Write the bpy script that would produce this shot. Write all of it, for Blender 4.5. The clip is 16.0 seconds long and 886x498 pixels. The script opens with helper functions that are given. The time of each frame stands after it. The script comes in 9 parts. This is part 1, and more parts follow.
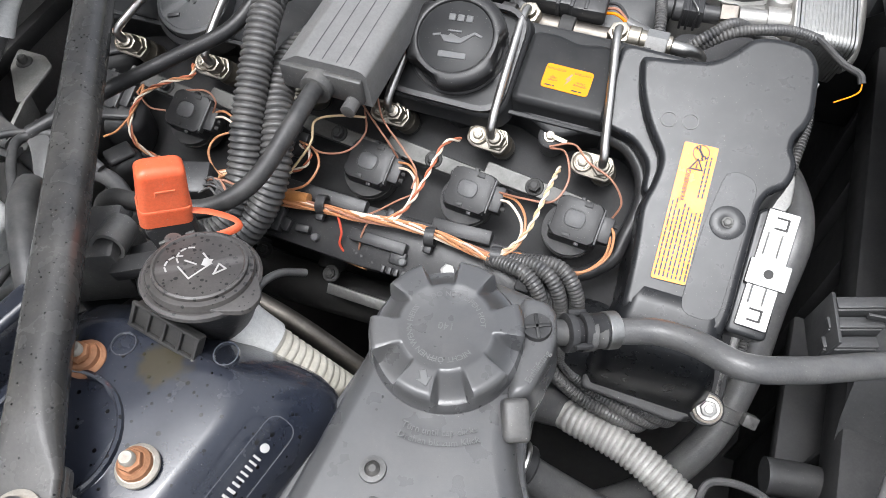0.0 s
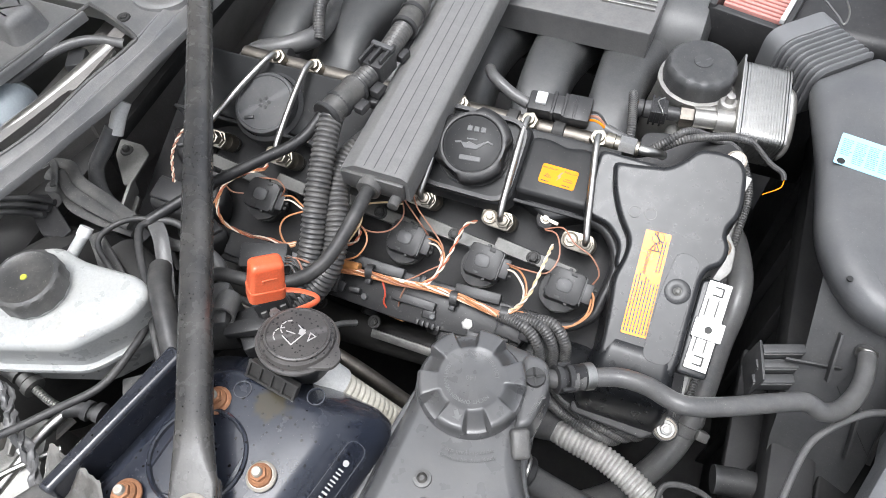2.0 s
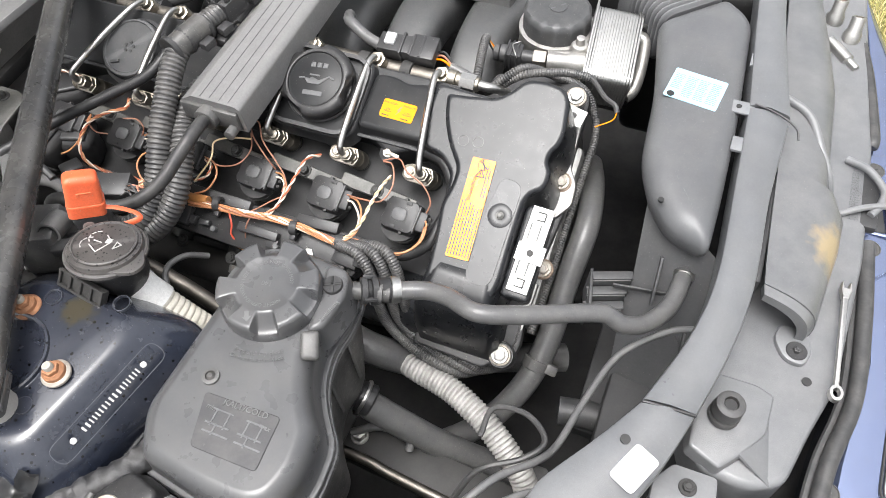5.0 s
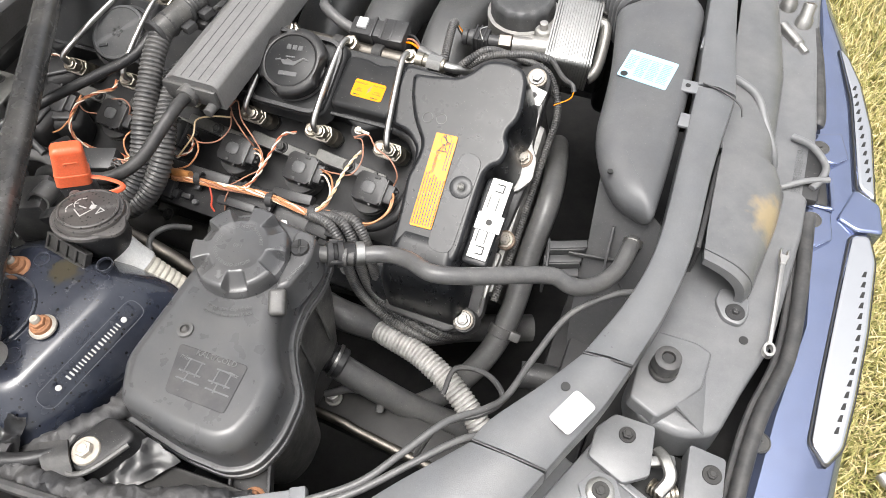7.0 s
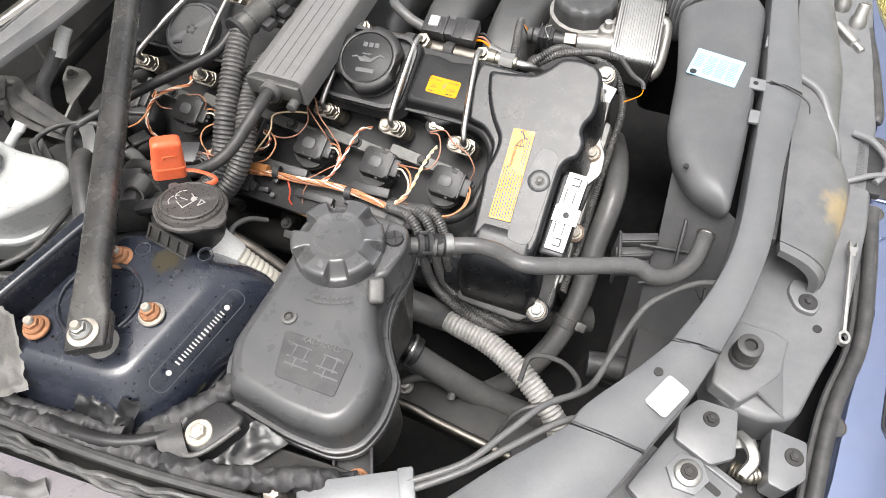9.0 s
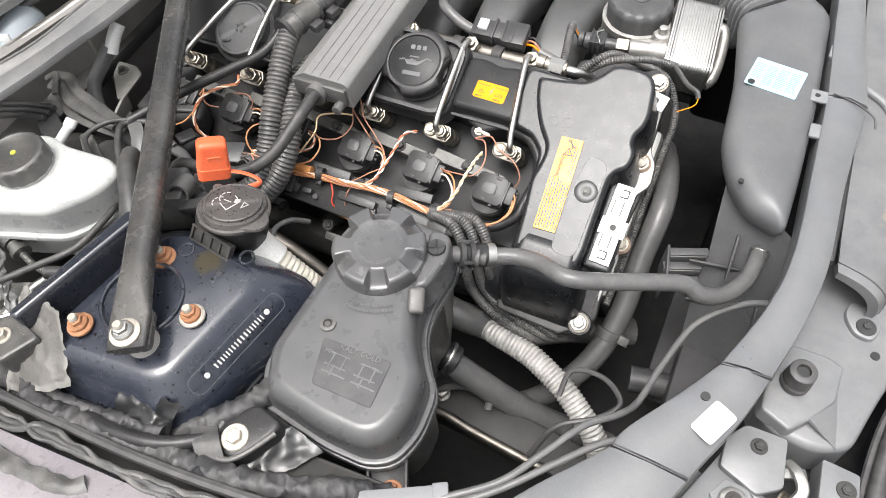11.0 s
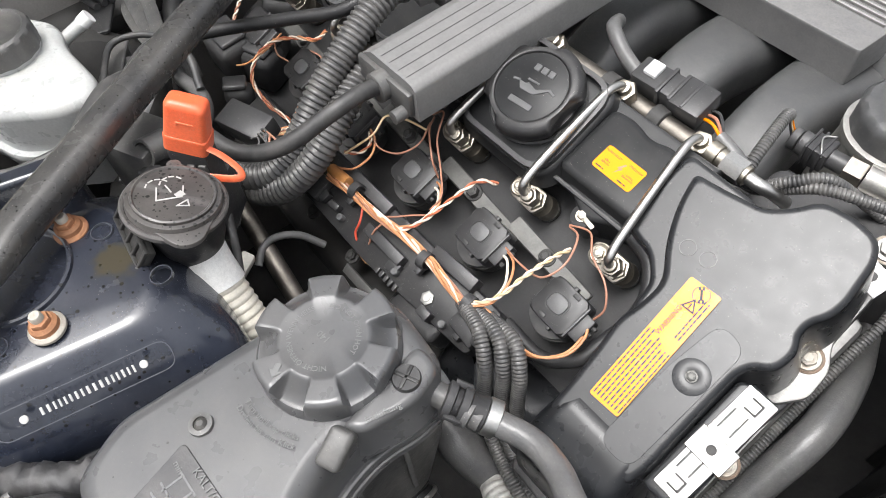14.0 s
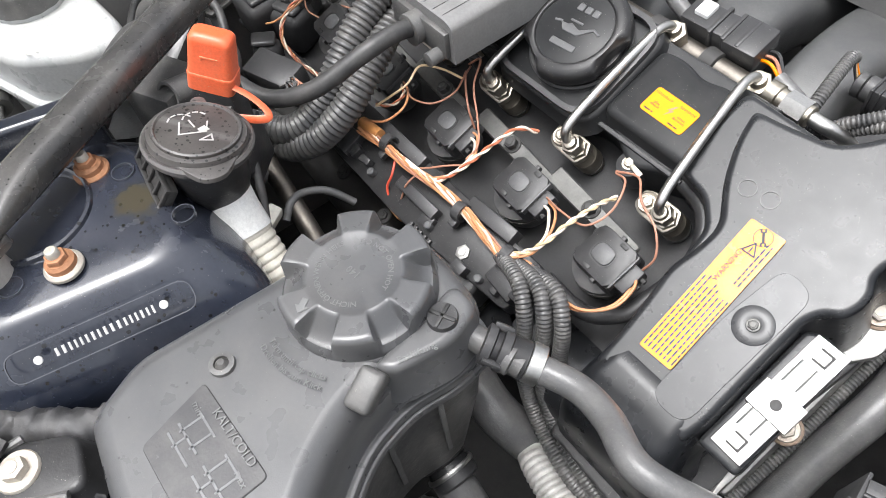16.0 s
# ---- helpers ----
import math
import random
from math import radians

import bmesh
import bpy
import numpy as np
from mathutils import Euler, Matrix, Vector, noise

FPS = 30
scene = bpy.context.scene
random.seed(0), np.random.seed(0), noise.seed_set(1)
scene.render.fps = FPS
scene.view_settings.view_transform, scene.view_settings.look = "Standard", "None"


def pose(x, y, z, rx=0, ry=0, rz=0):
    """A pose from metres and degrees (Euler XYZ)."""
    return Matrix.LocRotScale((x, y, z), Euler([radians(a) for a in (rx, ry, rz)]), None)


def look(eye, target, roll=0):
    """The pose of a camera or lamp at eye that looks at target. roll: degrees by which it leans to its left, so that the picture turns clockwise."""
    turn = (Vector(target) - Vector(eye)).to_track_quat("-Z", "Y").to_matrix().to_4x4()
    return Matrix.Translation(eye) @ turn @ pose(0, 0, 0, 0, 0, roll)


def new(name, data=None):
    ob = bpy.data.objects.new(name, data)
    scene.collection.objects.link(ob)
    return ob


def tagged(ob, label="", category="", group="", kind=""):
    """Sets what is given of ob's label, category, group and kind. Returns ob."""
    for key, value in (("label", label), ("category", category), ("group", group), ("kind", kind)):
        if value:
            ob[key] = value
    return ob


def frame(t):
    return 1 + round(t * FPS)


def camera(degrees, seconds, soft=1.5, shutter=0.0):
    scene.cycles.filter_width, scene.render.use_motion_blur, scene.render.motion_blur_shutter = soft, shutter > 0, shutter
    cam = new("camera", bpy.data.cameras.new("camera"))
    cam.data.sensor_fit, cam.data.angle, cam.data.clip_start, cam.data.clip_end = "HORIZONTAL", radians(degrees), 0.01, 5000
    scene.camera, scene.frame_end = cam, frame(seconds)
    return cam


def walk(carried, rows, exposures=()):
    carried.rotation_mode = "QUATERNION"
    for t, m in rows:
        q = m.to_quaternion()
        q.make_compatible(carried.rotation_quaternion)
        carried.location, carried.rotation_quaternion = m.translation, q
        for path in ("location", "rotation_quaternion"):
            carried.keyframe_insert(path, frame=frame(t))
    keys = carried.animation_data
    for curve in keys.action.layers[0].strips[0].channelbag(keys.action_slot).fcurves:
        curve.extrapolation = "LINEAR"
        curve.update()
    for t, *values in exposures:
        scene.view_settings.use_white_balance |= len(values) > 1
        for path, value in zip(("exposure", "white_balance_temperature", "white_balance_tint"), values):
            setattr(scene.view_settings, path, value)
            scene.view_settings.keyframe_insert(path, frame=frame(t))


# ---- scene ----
cam = camera(63.2, 16.0, soft=0.3)
PATH = [
    (0, (0.036, -0.336, 1.376), (-0.411, 0.637, -0.313), -4.3),
    (0.5, (0.039, -0.343, 1.427), (-0.406, 0.631, -0.262), -4.3),
    (1, (0.042, -0.353, 1.472), (-0.403, 0.619, -0.218), -4.3),
    (1.5, (0.039, -0.371, 1.534), (-0.403, 0.598, -0.159), -4.4),
    (2, (0.038, -0.38, 1.565), (-0.408, 0.587, -0.129), -4.5),
    (2.5, (0.036, -0.376, 1.565), (-0.411, 0.586, -0.13), -4.7),
    (3, (0.036, -0.374, 1.561), (-0.414, 0.588, -0.133), -4.9),
    (3.5, (0.037, -0.375, 1.559), (-0.414, 0.588, -0.135), -4.9),
    (4, (0.052, -0.381, 1.542), (-0.405, 0.586, -0.148), -5.1),
    (4.5, (0.151, -0.373, 1.518), (-0.327, 0.594, -0.166), -5.8),
    (5, (0.242, -0.393, 1.527), (-0.243, 0.587, -0.148), -5.8),
    (5.2, (0.254, -0.404, 1.529), (-0.23, 0.575, -0.147), -5.7),
    (7.3, (0.307, -0.428, 1.56), (-0.186, 0.543, -0.117), -6.2),
    (7.5, (0.309, -0.429, 1.572), (-0.184, 0.541, -0.107), -6.2),
    (8, (0.271, -0.436, 1.579), (-0.212, 0.535, -0.101), -5.7),
    (8.5, (0.239, -0.474, 1.567), (-0.241, 0.5, -0.112), -5.5),
    (9, (0.224, -0.478, 1.572), (-0.256, 0.493, -0.11), -5.6),
    (11.3, (0.213, -0.453, 1.568), (-0.366, 0.461, -0.114), -8.7),
    (11.5, (0.214, -0.444, 1.565), (-0.337, 0.486, -0.118), -7.3),
    (12, (0.23, -0.397, 1.536), (-0.311, 0.544, -0.144), -6.7),
    (12.5, (0.222, -0.389, 1.518), (-0.311, 0.555, -0.162), -6.3),
    (13, (0.187, -0.361, 1.493), (-0.378, 0.564, -0.188), -1.8),
    (13.5, (0.161, -0.299, 1.446), (-0.562, 0.515, -0.232), -4.7),
    (14, (0.175, -0.219, 1.385), (-0.758, 0.413, -0.268), -6.3),
    (14.5, (0.215, -0.174, 1.345), (-0.796, 0.402, -0.281), -9.4),
    (15, (0.214, -0.203, 1.347), (-0.791, 0.377, -0.281), -9.7),
    (15.5, (0.198, -0.217, 1.324), (-0.806, 0.364, -0.306), -9.3),
    (16, (0.184, -0.238, 1.332), (-0.815, 0.345, -0.299), -9.2),
]
walk(cam, [(t, look(eye, target, roll)) for t, eye, target, roll in PATH],
     [(0, 0.70, 6200, 10), (2, 0.71, 6200, 10), (3.5, 0.77, 6250, 10), (5, 1.0, 6450, 10), (7.5, 0.86, 6600, 10), (8.5, 0.85, 6600, 10), (9, 0.91, 6600, 10), (11.5, 1.0, 6550, 10), (12.5, 0.97, 6550, 10), (13.5, 0.86, 6500, 10), (14, 0.86, 6450, 10), (14.5, 1.03, 6350, 10), (16, 1.02, 6350, 10)])

# ---- daylight: overcast sky and a weak wide sun ----
world = bpy.data.worlds.new("overcast_sky")
scene.world = world
world.use_nodes = True
wn = world.node_tree.nodes
sky = wn.new("ShaderNodeTexSky")
sky.sky_type, sky.sun_disc = "NISHITA", False
sky.sun_elevation, sky.sun_rotation = radians(79), radians(198)
sky.air_density, sky.dust_density, sky.ozone_density = 1.0, 8.0, 1.0
wash = wn.new("ShaderNodeHueSaturation")
wash.inputs["Saturation"].default_value = 0.2
world.node_tree.links.new(sky.outputs[0], wash.inputs["Color"])
world.node_tree.links.new(wash.outputs[0], wn["Background"].inputs["Color"])
wn["Background"].inputs["Strength"].default_value = 0.172
sun_data = bpy.data.lights.new("sun", "SUN")
sun_data.energy, sun_data.angle, sun_data.color = 0.85, radians(21), (1.0, 0.99, 0.98)
sun = new("sun", sun_data)
sun.matrix_world = look((-0.19, -0.56, 4), (0, 0, 0.9))


# ---- materials ----
def mat(name, color, rough=0.5, metal=0.0, var=0.25, vscale=40.0, bump=0.15, bscale=600.0, dust=0.0, dust_color=(0.32, 0.30, 0.27),
        dscale=18.0, spots=0.0, spot_color=(0.004, 0.004, 0.004), sscale=160.0, specks=0.0, spec=0.5, coat=0.0, trans=0.0, rvar=0.12, edge=0.30, mottle=0.11):
    """A worn surface: base colour with two scales of change, dust, spots of dried rain, fine relief."""
    m = bpy.data.materials.new(name)
    m.use_nodes = True
    nt, N = m.node_tree, m.node_tree.nodes
    L = nt.links.new
    p = N["Principled BSDF"]
    tc = N.new("ShaderNodeTexCoord")
    n1 = N.new("ShaderNodeTexNoise")
    n1.inputs["Scale"].default_value, n1.inputs["Detail"].default_value = vscale, 5
    L(tc.outputs["Object"], n1.inputs["Vector"])
    mix = N.new("ShaderNodeMix")
    mix.data_type = "RGBA"
    mix.inputs[6].default_value = (*[c * (1 - var) for c in color], 1)
    mix.inputs[7].default_value = (*[min(1, c * (1 + var)) for c in color], 1)
    L(n1.outputs["Fac"], mix.inputs[0])
    out = mix.outputs[2]
    rough_out = None
    if dust > 0:
        n2 = N.new("ShaderNodeTexNoise")
        n2.inputs["Scale"].default_value, n2.inputs["Detail"].default_value, n2.inputs["Roughness"].default_value = dscale, 8, 0.65
        L(tc.outputs["Object"], n2.inputs["Vector"])
        ramp = N.new("ShaderNodeMapRange")
        ramp.inputs["From Min"].default_value, ramp.inputs["From Max"].default_value = 0.38, 0.72
        ramp.inputs["To Max"].default_value = dust
        L(n2.outputs["Fac"], ramp.inputs["Value"])
        dm = N.new("ShaderNodeMix")
        dm.data_type = "RGBA"
        L(ramp.outputs[0], dm.inputs[0])
        L(out, dm.inputs[6])
        dm.inputs[7].default_value = (*dust_color, 1)
        out = dm.outputs[2]
    for spots, sscale, spot_color in ((specks, 620.0, (0.34, 0.32, 0.29)), (spots, sscale, spot_color)):
        if spots <= 0:
            continue
        vo = N.new("ShaderNodeTexVoronoi")
        vo.inputs["Scale"].default_value = sscale
        L(tc.outputs["Object"], vo.inputs["Vector"])
        size = N.new("ShaderNodeSeparateColor")
        L(vo.outputs["Color"], size.inputs[0])
        lim = N.new("ShaderNodeMath")
        lim.operation = "MULTIPLY"
        lim.inputs[1].default_value = spots
        L(size.outputs[0], lim.inputs[0])
        less = N.new("ShaderNodeMath")
        less.operation = "LESS_THAN"
        L(vo.outputs["Distance"], less.inputs[0])
        L(lim.outputs[0], less.inputs[1])
        sm = N.new("ShaderNodeMix")
        sm.data_type = "RGBA"
        L(less.outputs[0], sm.inputs[0])
        L(out, sm.inputs[6])
        sm.inputs[7].default_value = (*spot_color, 1)
        out = sm.outputs[2]
    if bump > 0:
        # fine mottling, and edges that are rubbed paler
        nf = N.new("ShaderNodeTexNoise")
        nf.inputs["Scale"].default_value, nf.inputs["Detail"].default_value, nf.inputs["Roughness"].default_value = 420.0, 6, 0.75
        L(tc.outputs["Object"], nf.inputs["Vector"])
        fr = N.new("ShaderNodeMapRange")
        fr.inputs["From Min"].default_value, fr.inputs["From Max"].default_value = 0.35, 0.65
        fr.inputs["To Min"].default_value, fr.inputs["To Max"].default_value = 1 - mottle, 1 + mottle
        L(nf.outputs["Fac"], fr.inputs["Value"])
        mm = N.new("ShaderNodeMix")
        mm.data_type, mm.blend_type = "RGBA", "MULTIPLY"
        mm.inputs[0].default_value = 1.0
        L(out, mm.inputs[6])
        L(fr.outputs[0], mm.inputs[7])
        out = mm.outputs[2]
        if edge > 0 and metal < 0.5:
            ge = N.new("ShaderNodeNewGeometry")
            er = N.new("ShaderNodeMapRange")
            er.inputs["From Min"].default_value, er.inputs["From Max"].default_value = 0.515, 0.60
            er.inputs["To Max"].default_value = edge
            L(ge.outputs["Pointiness"], er.inputs["Value"])
            ew = N.new("ShaderNodeMath")
            ew.operation = "MULTIPLY"
            L(er.outputs[0], ew.inputs[0])
            L(fr.outputs[0], ew.inputs[1])
            em = N.new("ShaderNodeMix")
            em.data_type = "RGBA"
            L(ew.outputs[0], em.inputs[0])
            L(out, em.inputs[6])
            em.inputs[7].default_value = (*[min(0.8, c * 2.2 + 0.10) for c in color], 1)
            out = em.outputs[2]
    L(out, p.inputs["Base Color"])
    rr = N.new("ShaderNodeMapRange")
    rr.inputs["To Min"].default_value, rr.inputs["To Max"].default_value = max(0.02, rough - rvar), min(1, rough + rvar)
    n3 = N.new("ShaderNodeTexNoise")
    n3.inputs["Scale"].default_value, n3.inputs["Detail"].default_value = vscale * 1.7, 4
    L(tc.outputs["Object"], n3.inputs["Vector"])
    L(n3.outputs["Fac"], rr.inputs["Value"])
    L(rr.outputs[0], p.inputs["Roughness"])
    p.inputs["Metallic"].default_value = metal
    p.inputs["Specular IOR Level"].default_value = spec
    p.inputs["Coat Weight"].default_value = coat
    p.inputs["Coat Roughness"].default_value = 0.08
    p.inputs["Transmission Weight"].default_value = trans
    if bump > 0:
        nb = N.new("ShaderNodeTexNoise")
        nb.inputs["Scale"].default_value, nb.inputs["Detail"].default_value = bscale, 3
        L(tc.outputs["Object"], nb.inputs["Vector"])
        b = N.new("ShaderNodeBump")
        b.inputs["Strength"].default_value, b.inputs["Distance"].default_value = min(1.0, bump * 1.1), 0.0006
        L(nb.outputs["Fac"], b.inputs["Height"])
        L(b.outputs[0], p.inputs["Normal"])
    return m


M_COVER = mat("satin_black_nylon", (0.009, 0.010, 0.012), 0.29, mottle=0.05, dust=0.03, dscale=30, vscale=60, bump=0.05, bscale=900, specks=0.10, rvar=0.07, spec=0.38)
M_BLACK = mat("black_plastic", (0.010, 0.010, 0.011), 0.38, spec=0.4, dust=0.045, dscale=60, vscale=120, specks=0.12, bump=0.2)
M_DUSTY = mat("dusty_black_plastic", (0.036, 0.036, 0.036), 0.42, dust=0.24, dscale=40, vscale=100, specks=0.16, bump=0.25)
M_TANK = mat("faded_black_tank", (0.060, 0.061, 0.064), 0.30, dust=0.10, dscale=16, vscale=34, spots=0.10, sscale=120, specks=0.06, mottle=0.06, bump=0.08, bscale=1400, spec=0.6)
M_RUBBER = mat("black_rubber", (0.022, 0.022, 0.023), 0.48, dust=0.14, dscale=60, vscale=120)
M_HOSE = mat("greyed_rubber_hose", (0.072, 0.072, 0.073), 0.33, dust=0.14, dscale=60, vscale=150, specks=0.12, bump=0.3)
M_CONDUIT = mat("corrugated_conduit_plastic", (0.044, 0.044, 0.045), 0.36, dust=0.28, dscale=80, vscale=150)
M_PADS = mat("dull_black_nylon", (0.011, 0.0115, 0.0125), 0.36, mottle=0.05, dust=0.03, dscale=30, vscale=60, bump=0.08, bscale=900, specks=0.10, rvar=0.07, spec=0.22)
M_DUCT = mat("grey_trim_plastic", (0.105, 0.104, 0.103), 0.46, dust=0.10, dscale=50, vscale=80, bump=0.3, bscale=1600)
M_TRIM = mat("dark_grey_trim", (0.118, 0.122, 0.128), 0.33, mottle=0.05, dust=0.10, dscale=26, vscale=30, specks=0.07, bump=0.25, bscale=1300, spec=0.6)
M_INTAKE = mat("dark_intake_plastic", (0.090, 0.092, 0.096), 0.36, mottle=0.06, dust=0.08, dscale=26, vscale=30, specks=0.09, bump=0.25, bscale=1300, spec=0.5)
M_CARRIER = mat("grey_front_carrier_plastic", (0.128, 0.131, 0.136), 0.34, mottle=0.05, dust=0.12, dscale=20, vscale=40, specks=0.08, bump=0.25, bscale=1000)
M_STEEL = mat("bright_steel", (0.52, 0.51, 0.49), 0.36, metal=1.0, var=0.12, vscale=90, bump=0.1)
M_RAIL = mat("tarnished_steel", (0.19, 0.175, 0.155), 0.48, metal=1.0, var=0.4, vscale=80, dust=0.25, dscale=70, dust_color=(0.12, 0.10, 0.08))
M_BRASS = mat("tarnished_brass", (0.46, 0.425, 0.36), 0.40, metal=1.0, var=0.4, vscale=160, dust=0.3, dscale=90, dust_color=(0.10, 0.07, 0.05))
M_ZINC = mat("zinc_plated_plate", (0.42, 0.42, 0.41), 0.42, metal=1.0, var=0.22, vscale=70, dust=0.3, dscale=60)
M_ALU = mat("cast_aluminium", (0.38, 0.375, 0.36), 0.48, metal=0.9, var=0.25, vscale=90, bump=0.4, bscale=500, dust=0.2, dust_color=(0.10, 0.09, 0.08), dscale=50)
M_RUST = mat("rusty_bolt", (0.26, 0.115, 0.050), 0.7, metal=0.2, var=0.6, vscale=180, bump=0.6)
M_WASHER = mat("pale_dirty_washer", (0.36, 0.335, 0.29), 0.5, metal=0.4, var=0.4, vscale=160, dust=0.7, dust_color=(0.24, 0.13, 0.07), dscale=90, bump=0.4)
M_BLUE = mat("dark_blue_primer_paint", (0.011, 0.014, 0.023), 0.24, var=0.25, dust=0.09, dscale=16, coat=0.5, spots=0.22, sscale=150, spot_color=(0.003, 0.003, 0.004), specks=0.12, bump=0.06)
M_CARBLUE = mat("blue_car_paint", (0.22, 0.265, 0.42), 0.12, metal=0.85, var=0.1, dust=0.08, dscale=30, coat=1.0, bump=0.0, specks=0.1)
M_BRACE = mat("rain_spotted_black_steel", (0.032, 0.032, 0.033), 0.26, dust=0.24, dscale=9, spots=0.22, sscale=300, specks=0.12)
M_WCAP = mat("rain_spotted_black_plastic", (0.045, 0.041, 0.040), 0.34, dust=0.12, spots=0.42, sscale=300)
M_RED = mat("orange_red_plastic", (0.74, 0.105, 0.035), 0.36, var=0.14, dust=0.12, dscale=60, dust_color=(0.55, 0.30, 0.20), specks=0.12)
M_WHITE = mat("translucent_white_plastic", (0.43, 0.44, 0.435), 0.30, var=0.06, bump=0.05, dust=0.22, dscale=25, dust_color=(0.42, 0.39, 0.31), trans=0.08)
M_TUBEW = mat("cream_plastic_tube", (0.60, 0.57, 0.49), 0.45, var=0.1, dust=0.35, dscale=50, dust_color=(0.25, 0.22, 0.17))
M_YELLOW = mat("yellow_label", (0.86, 0.25, 0.001), 0.24, var=0.06, bump=0.0, spec=0.34)
M_CLAMP = mat("dull_steel_clamp", (0.13, 0.13, 0.125), 0.55, metal=0.8, var=0.3, vscale=90, dust=0.3, dscale=50, dust_color=(0.10, 0.09, 0.08))
M_MATTYELLOW = mat("matt_yellow_label", (0.86, 0.29, 0.002), 0.5, var=0.06, bump=0.0, spec=0.15)
M_INK = mat("black_ink", (0.015, 0.015, 0.015), 0.5, bump=0.0)
M_BLUELAB = mat("pale_blue_label", (0.34, 0.62, 0.76), 0.4, var=0.05, bump=0.0)
M_WHITELAB = mat("white_label", (0.66, 0.66, 0.66), 0.4, var=0.03, bump=0.0)
M_ORANGEW = mat("orange_wire", (0.52, 0.235, 0.11), 0.42, var=0.25, vscale=60, bump=0.0)
M_BROWNW = mat("brown_wire", (0.36, 0.17, 0.11), 0.42, var=0.25, vscale=60, bump=0.0)
M_WHITEW = mat("white_wire", (0.74, 0.63, 0.52), 0.42, var=0.15, vscale=60, bump=0.0)
M_CREAMW = mat("cream_wire", (0.66, 0.50, 0.30), 0.42, var=0.2, vscale=60, bump=0.0)
M_RUSTYW = mat("rust_red_wire", (0.42, 0.13, 0.065), 0.42, var=0.25, vscale=60, bump=0.0)
M_REDW = mat("red_wire", (0.55, 0.075, 0.04), 0.42, var=0.2, bump=0.0)
M_AMBER = mat("amber_connector", (0.42, 0.17, 0.05), 0.3, var=0.3, vscale=80)
M_FOIL = mat("grey_sleeved_hose", (0.38, 0.37, 0.35), 0.5, metal=0.2, var=0.4, vscale=90, dust=0.4, dscale=40, dust_color=(0.10, 0.09, 0.08))
M_DARK = mat("grimy_dark_metal", (0.012, 0.0115, 0.011), 0.6, spec=0.3, var=0.5, vscale=40, dust=0.06, dscale=30)
M_VOID = mat("black_shroud_plastic", (0.013, 0.013, 0.014), 0.6, var=0.4, vscale=40, spec=0.25, dust=0.06, dscale=30)
M_FOAM = mat("grey_insulation", (0.21, 0.20, 0.19), 0.7, var=0.3, vscale=25, dust=0.15, bump=0.6, bscale=300)
M_COWL = mat("grey_cowl_plastic", (0.115, 0.116, 0.118), 0.42, var=0.15, dust=0.3, dscale=22, specks=0.12, bump=0.2)
M_CHROME = mat("chrome", (0.75, 0.76, 0.78), 0.12, metal=1.0, var=0.03, bump=0.0)
M_PINK = mat("pink_pleated_paper", (0.50, 0.19, 0.165), 0.8, var=0.2)
M_PRINT = mat("raised_grey_print", (0.13, 0.13, 0.13), 0.45, bump=0.0)
M_WPRINT = mat("pale_print", (0.42, 0.41, 0.40), 0.5, bump=0.0)
M_GRASS = mat("dry_grass", (0.30, 0.27, 0.085), 0.7, var=0.7, vscale=7, bump=0.0)
GN, GL = M_GRASS.node_tree.nodes, M_GRASS.node_tree.links
blade, shade = GN.new("ShaderNodeNewGeometry"), GN.new("ShaderNodeValToRGB")
shade.color_ramp.elements[0].color, shade.color_ramp.elements[1].color = (0.20, 0.21, 0.06, 1), (0.85, 0.70, 0.42, 1)
shade.color_ramp.elements.new(0.55).color = (0.48, 0.43, 0.16, 1)
GL.new(blade.outputs["Random Per Island"], shade.inputs[0])
GL.new(shade.outputs[0], GN["Principled BSDF"].inputs["Base Color"])
M_EARTH = mat("lawn_earth", (0.165, 0.155, 0.065), 0.9, var=0.6, vscale=14, bump=0.5, bscale=80)
M_FILM = mat("creased_clear_film", (0.016, 0.017, 0.020), 0.38, var=0.3, dust=0.12, dscale=30, coat=0.6, bump=0.0)
M_PALE = mat("weathered_pale_plastic", (0.27, 0.26, 0.245), 0.6, var=0.4, vscale=30, dust=0.4, dscale=22, dust_color=(0.10, 0.09, 0.08))
M_SLEEVE = mat("white_sleeve_plastic", (0.74, 0.74, 0.72), 0.4, var=0.06, dust=0.15, dscale=40)
M_INJ = mat("grimy_injector_steel", (0.27, 0.24, 0.195), 0.38, metal=0.8, var=0.5, vscale=90, dust=0.2, dscale=60, dust_color=(0.05, 0.04, 0.03))
M_RUSTW = mat("brown_stained_washer", (0.20, 0.145, 0.105), 0.55, metal=0.4, var=0.5, vscale=150, bump=0.4)
M_CAST = mat("pale_cast_aluminium", (0.42, 0.41, 0.39), 0.46, metal=0.75, var=0.2, vscale=120, bump=0.35, bscale=700, dust=0.12, dust_color=(0.16, 0.14, 0.12), dscale=60)
M_LOUVRE = mat("scuffed_air_guide_plastic", (0.024, 0.0245, 0.026), 0.46, spec=0.35, var=0.3, vscale=60, dust=0.10, dscale=35, specks=0.10)
M_RUNNER = mat("satin_grey_runner_plastic", (0.062, 0.063, 0.064), 0.38, var=0.12, vscale=60, dust=0.05, dscale=60, specks=0.06, bump=0.3, bscale=1500)
M_CAPRING = mat("satin_cap_plastic", (0.045, 0.046, 0.048), 0.40, var=0.12, vscale=80, dust=0.08, dscale=60, specks=0.10, bump=0.3, bscale=1500)
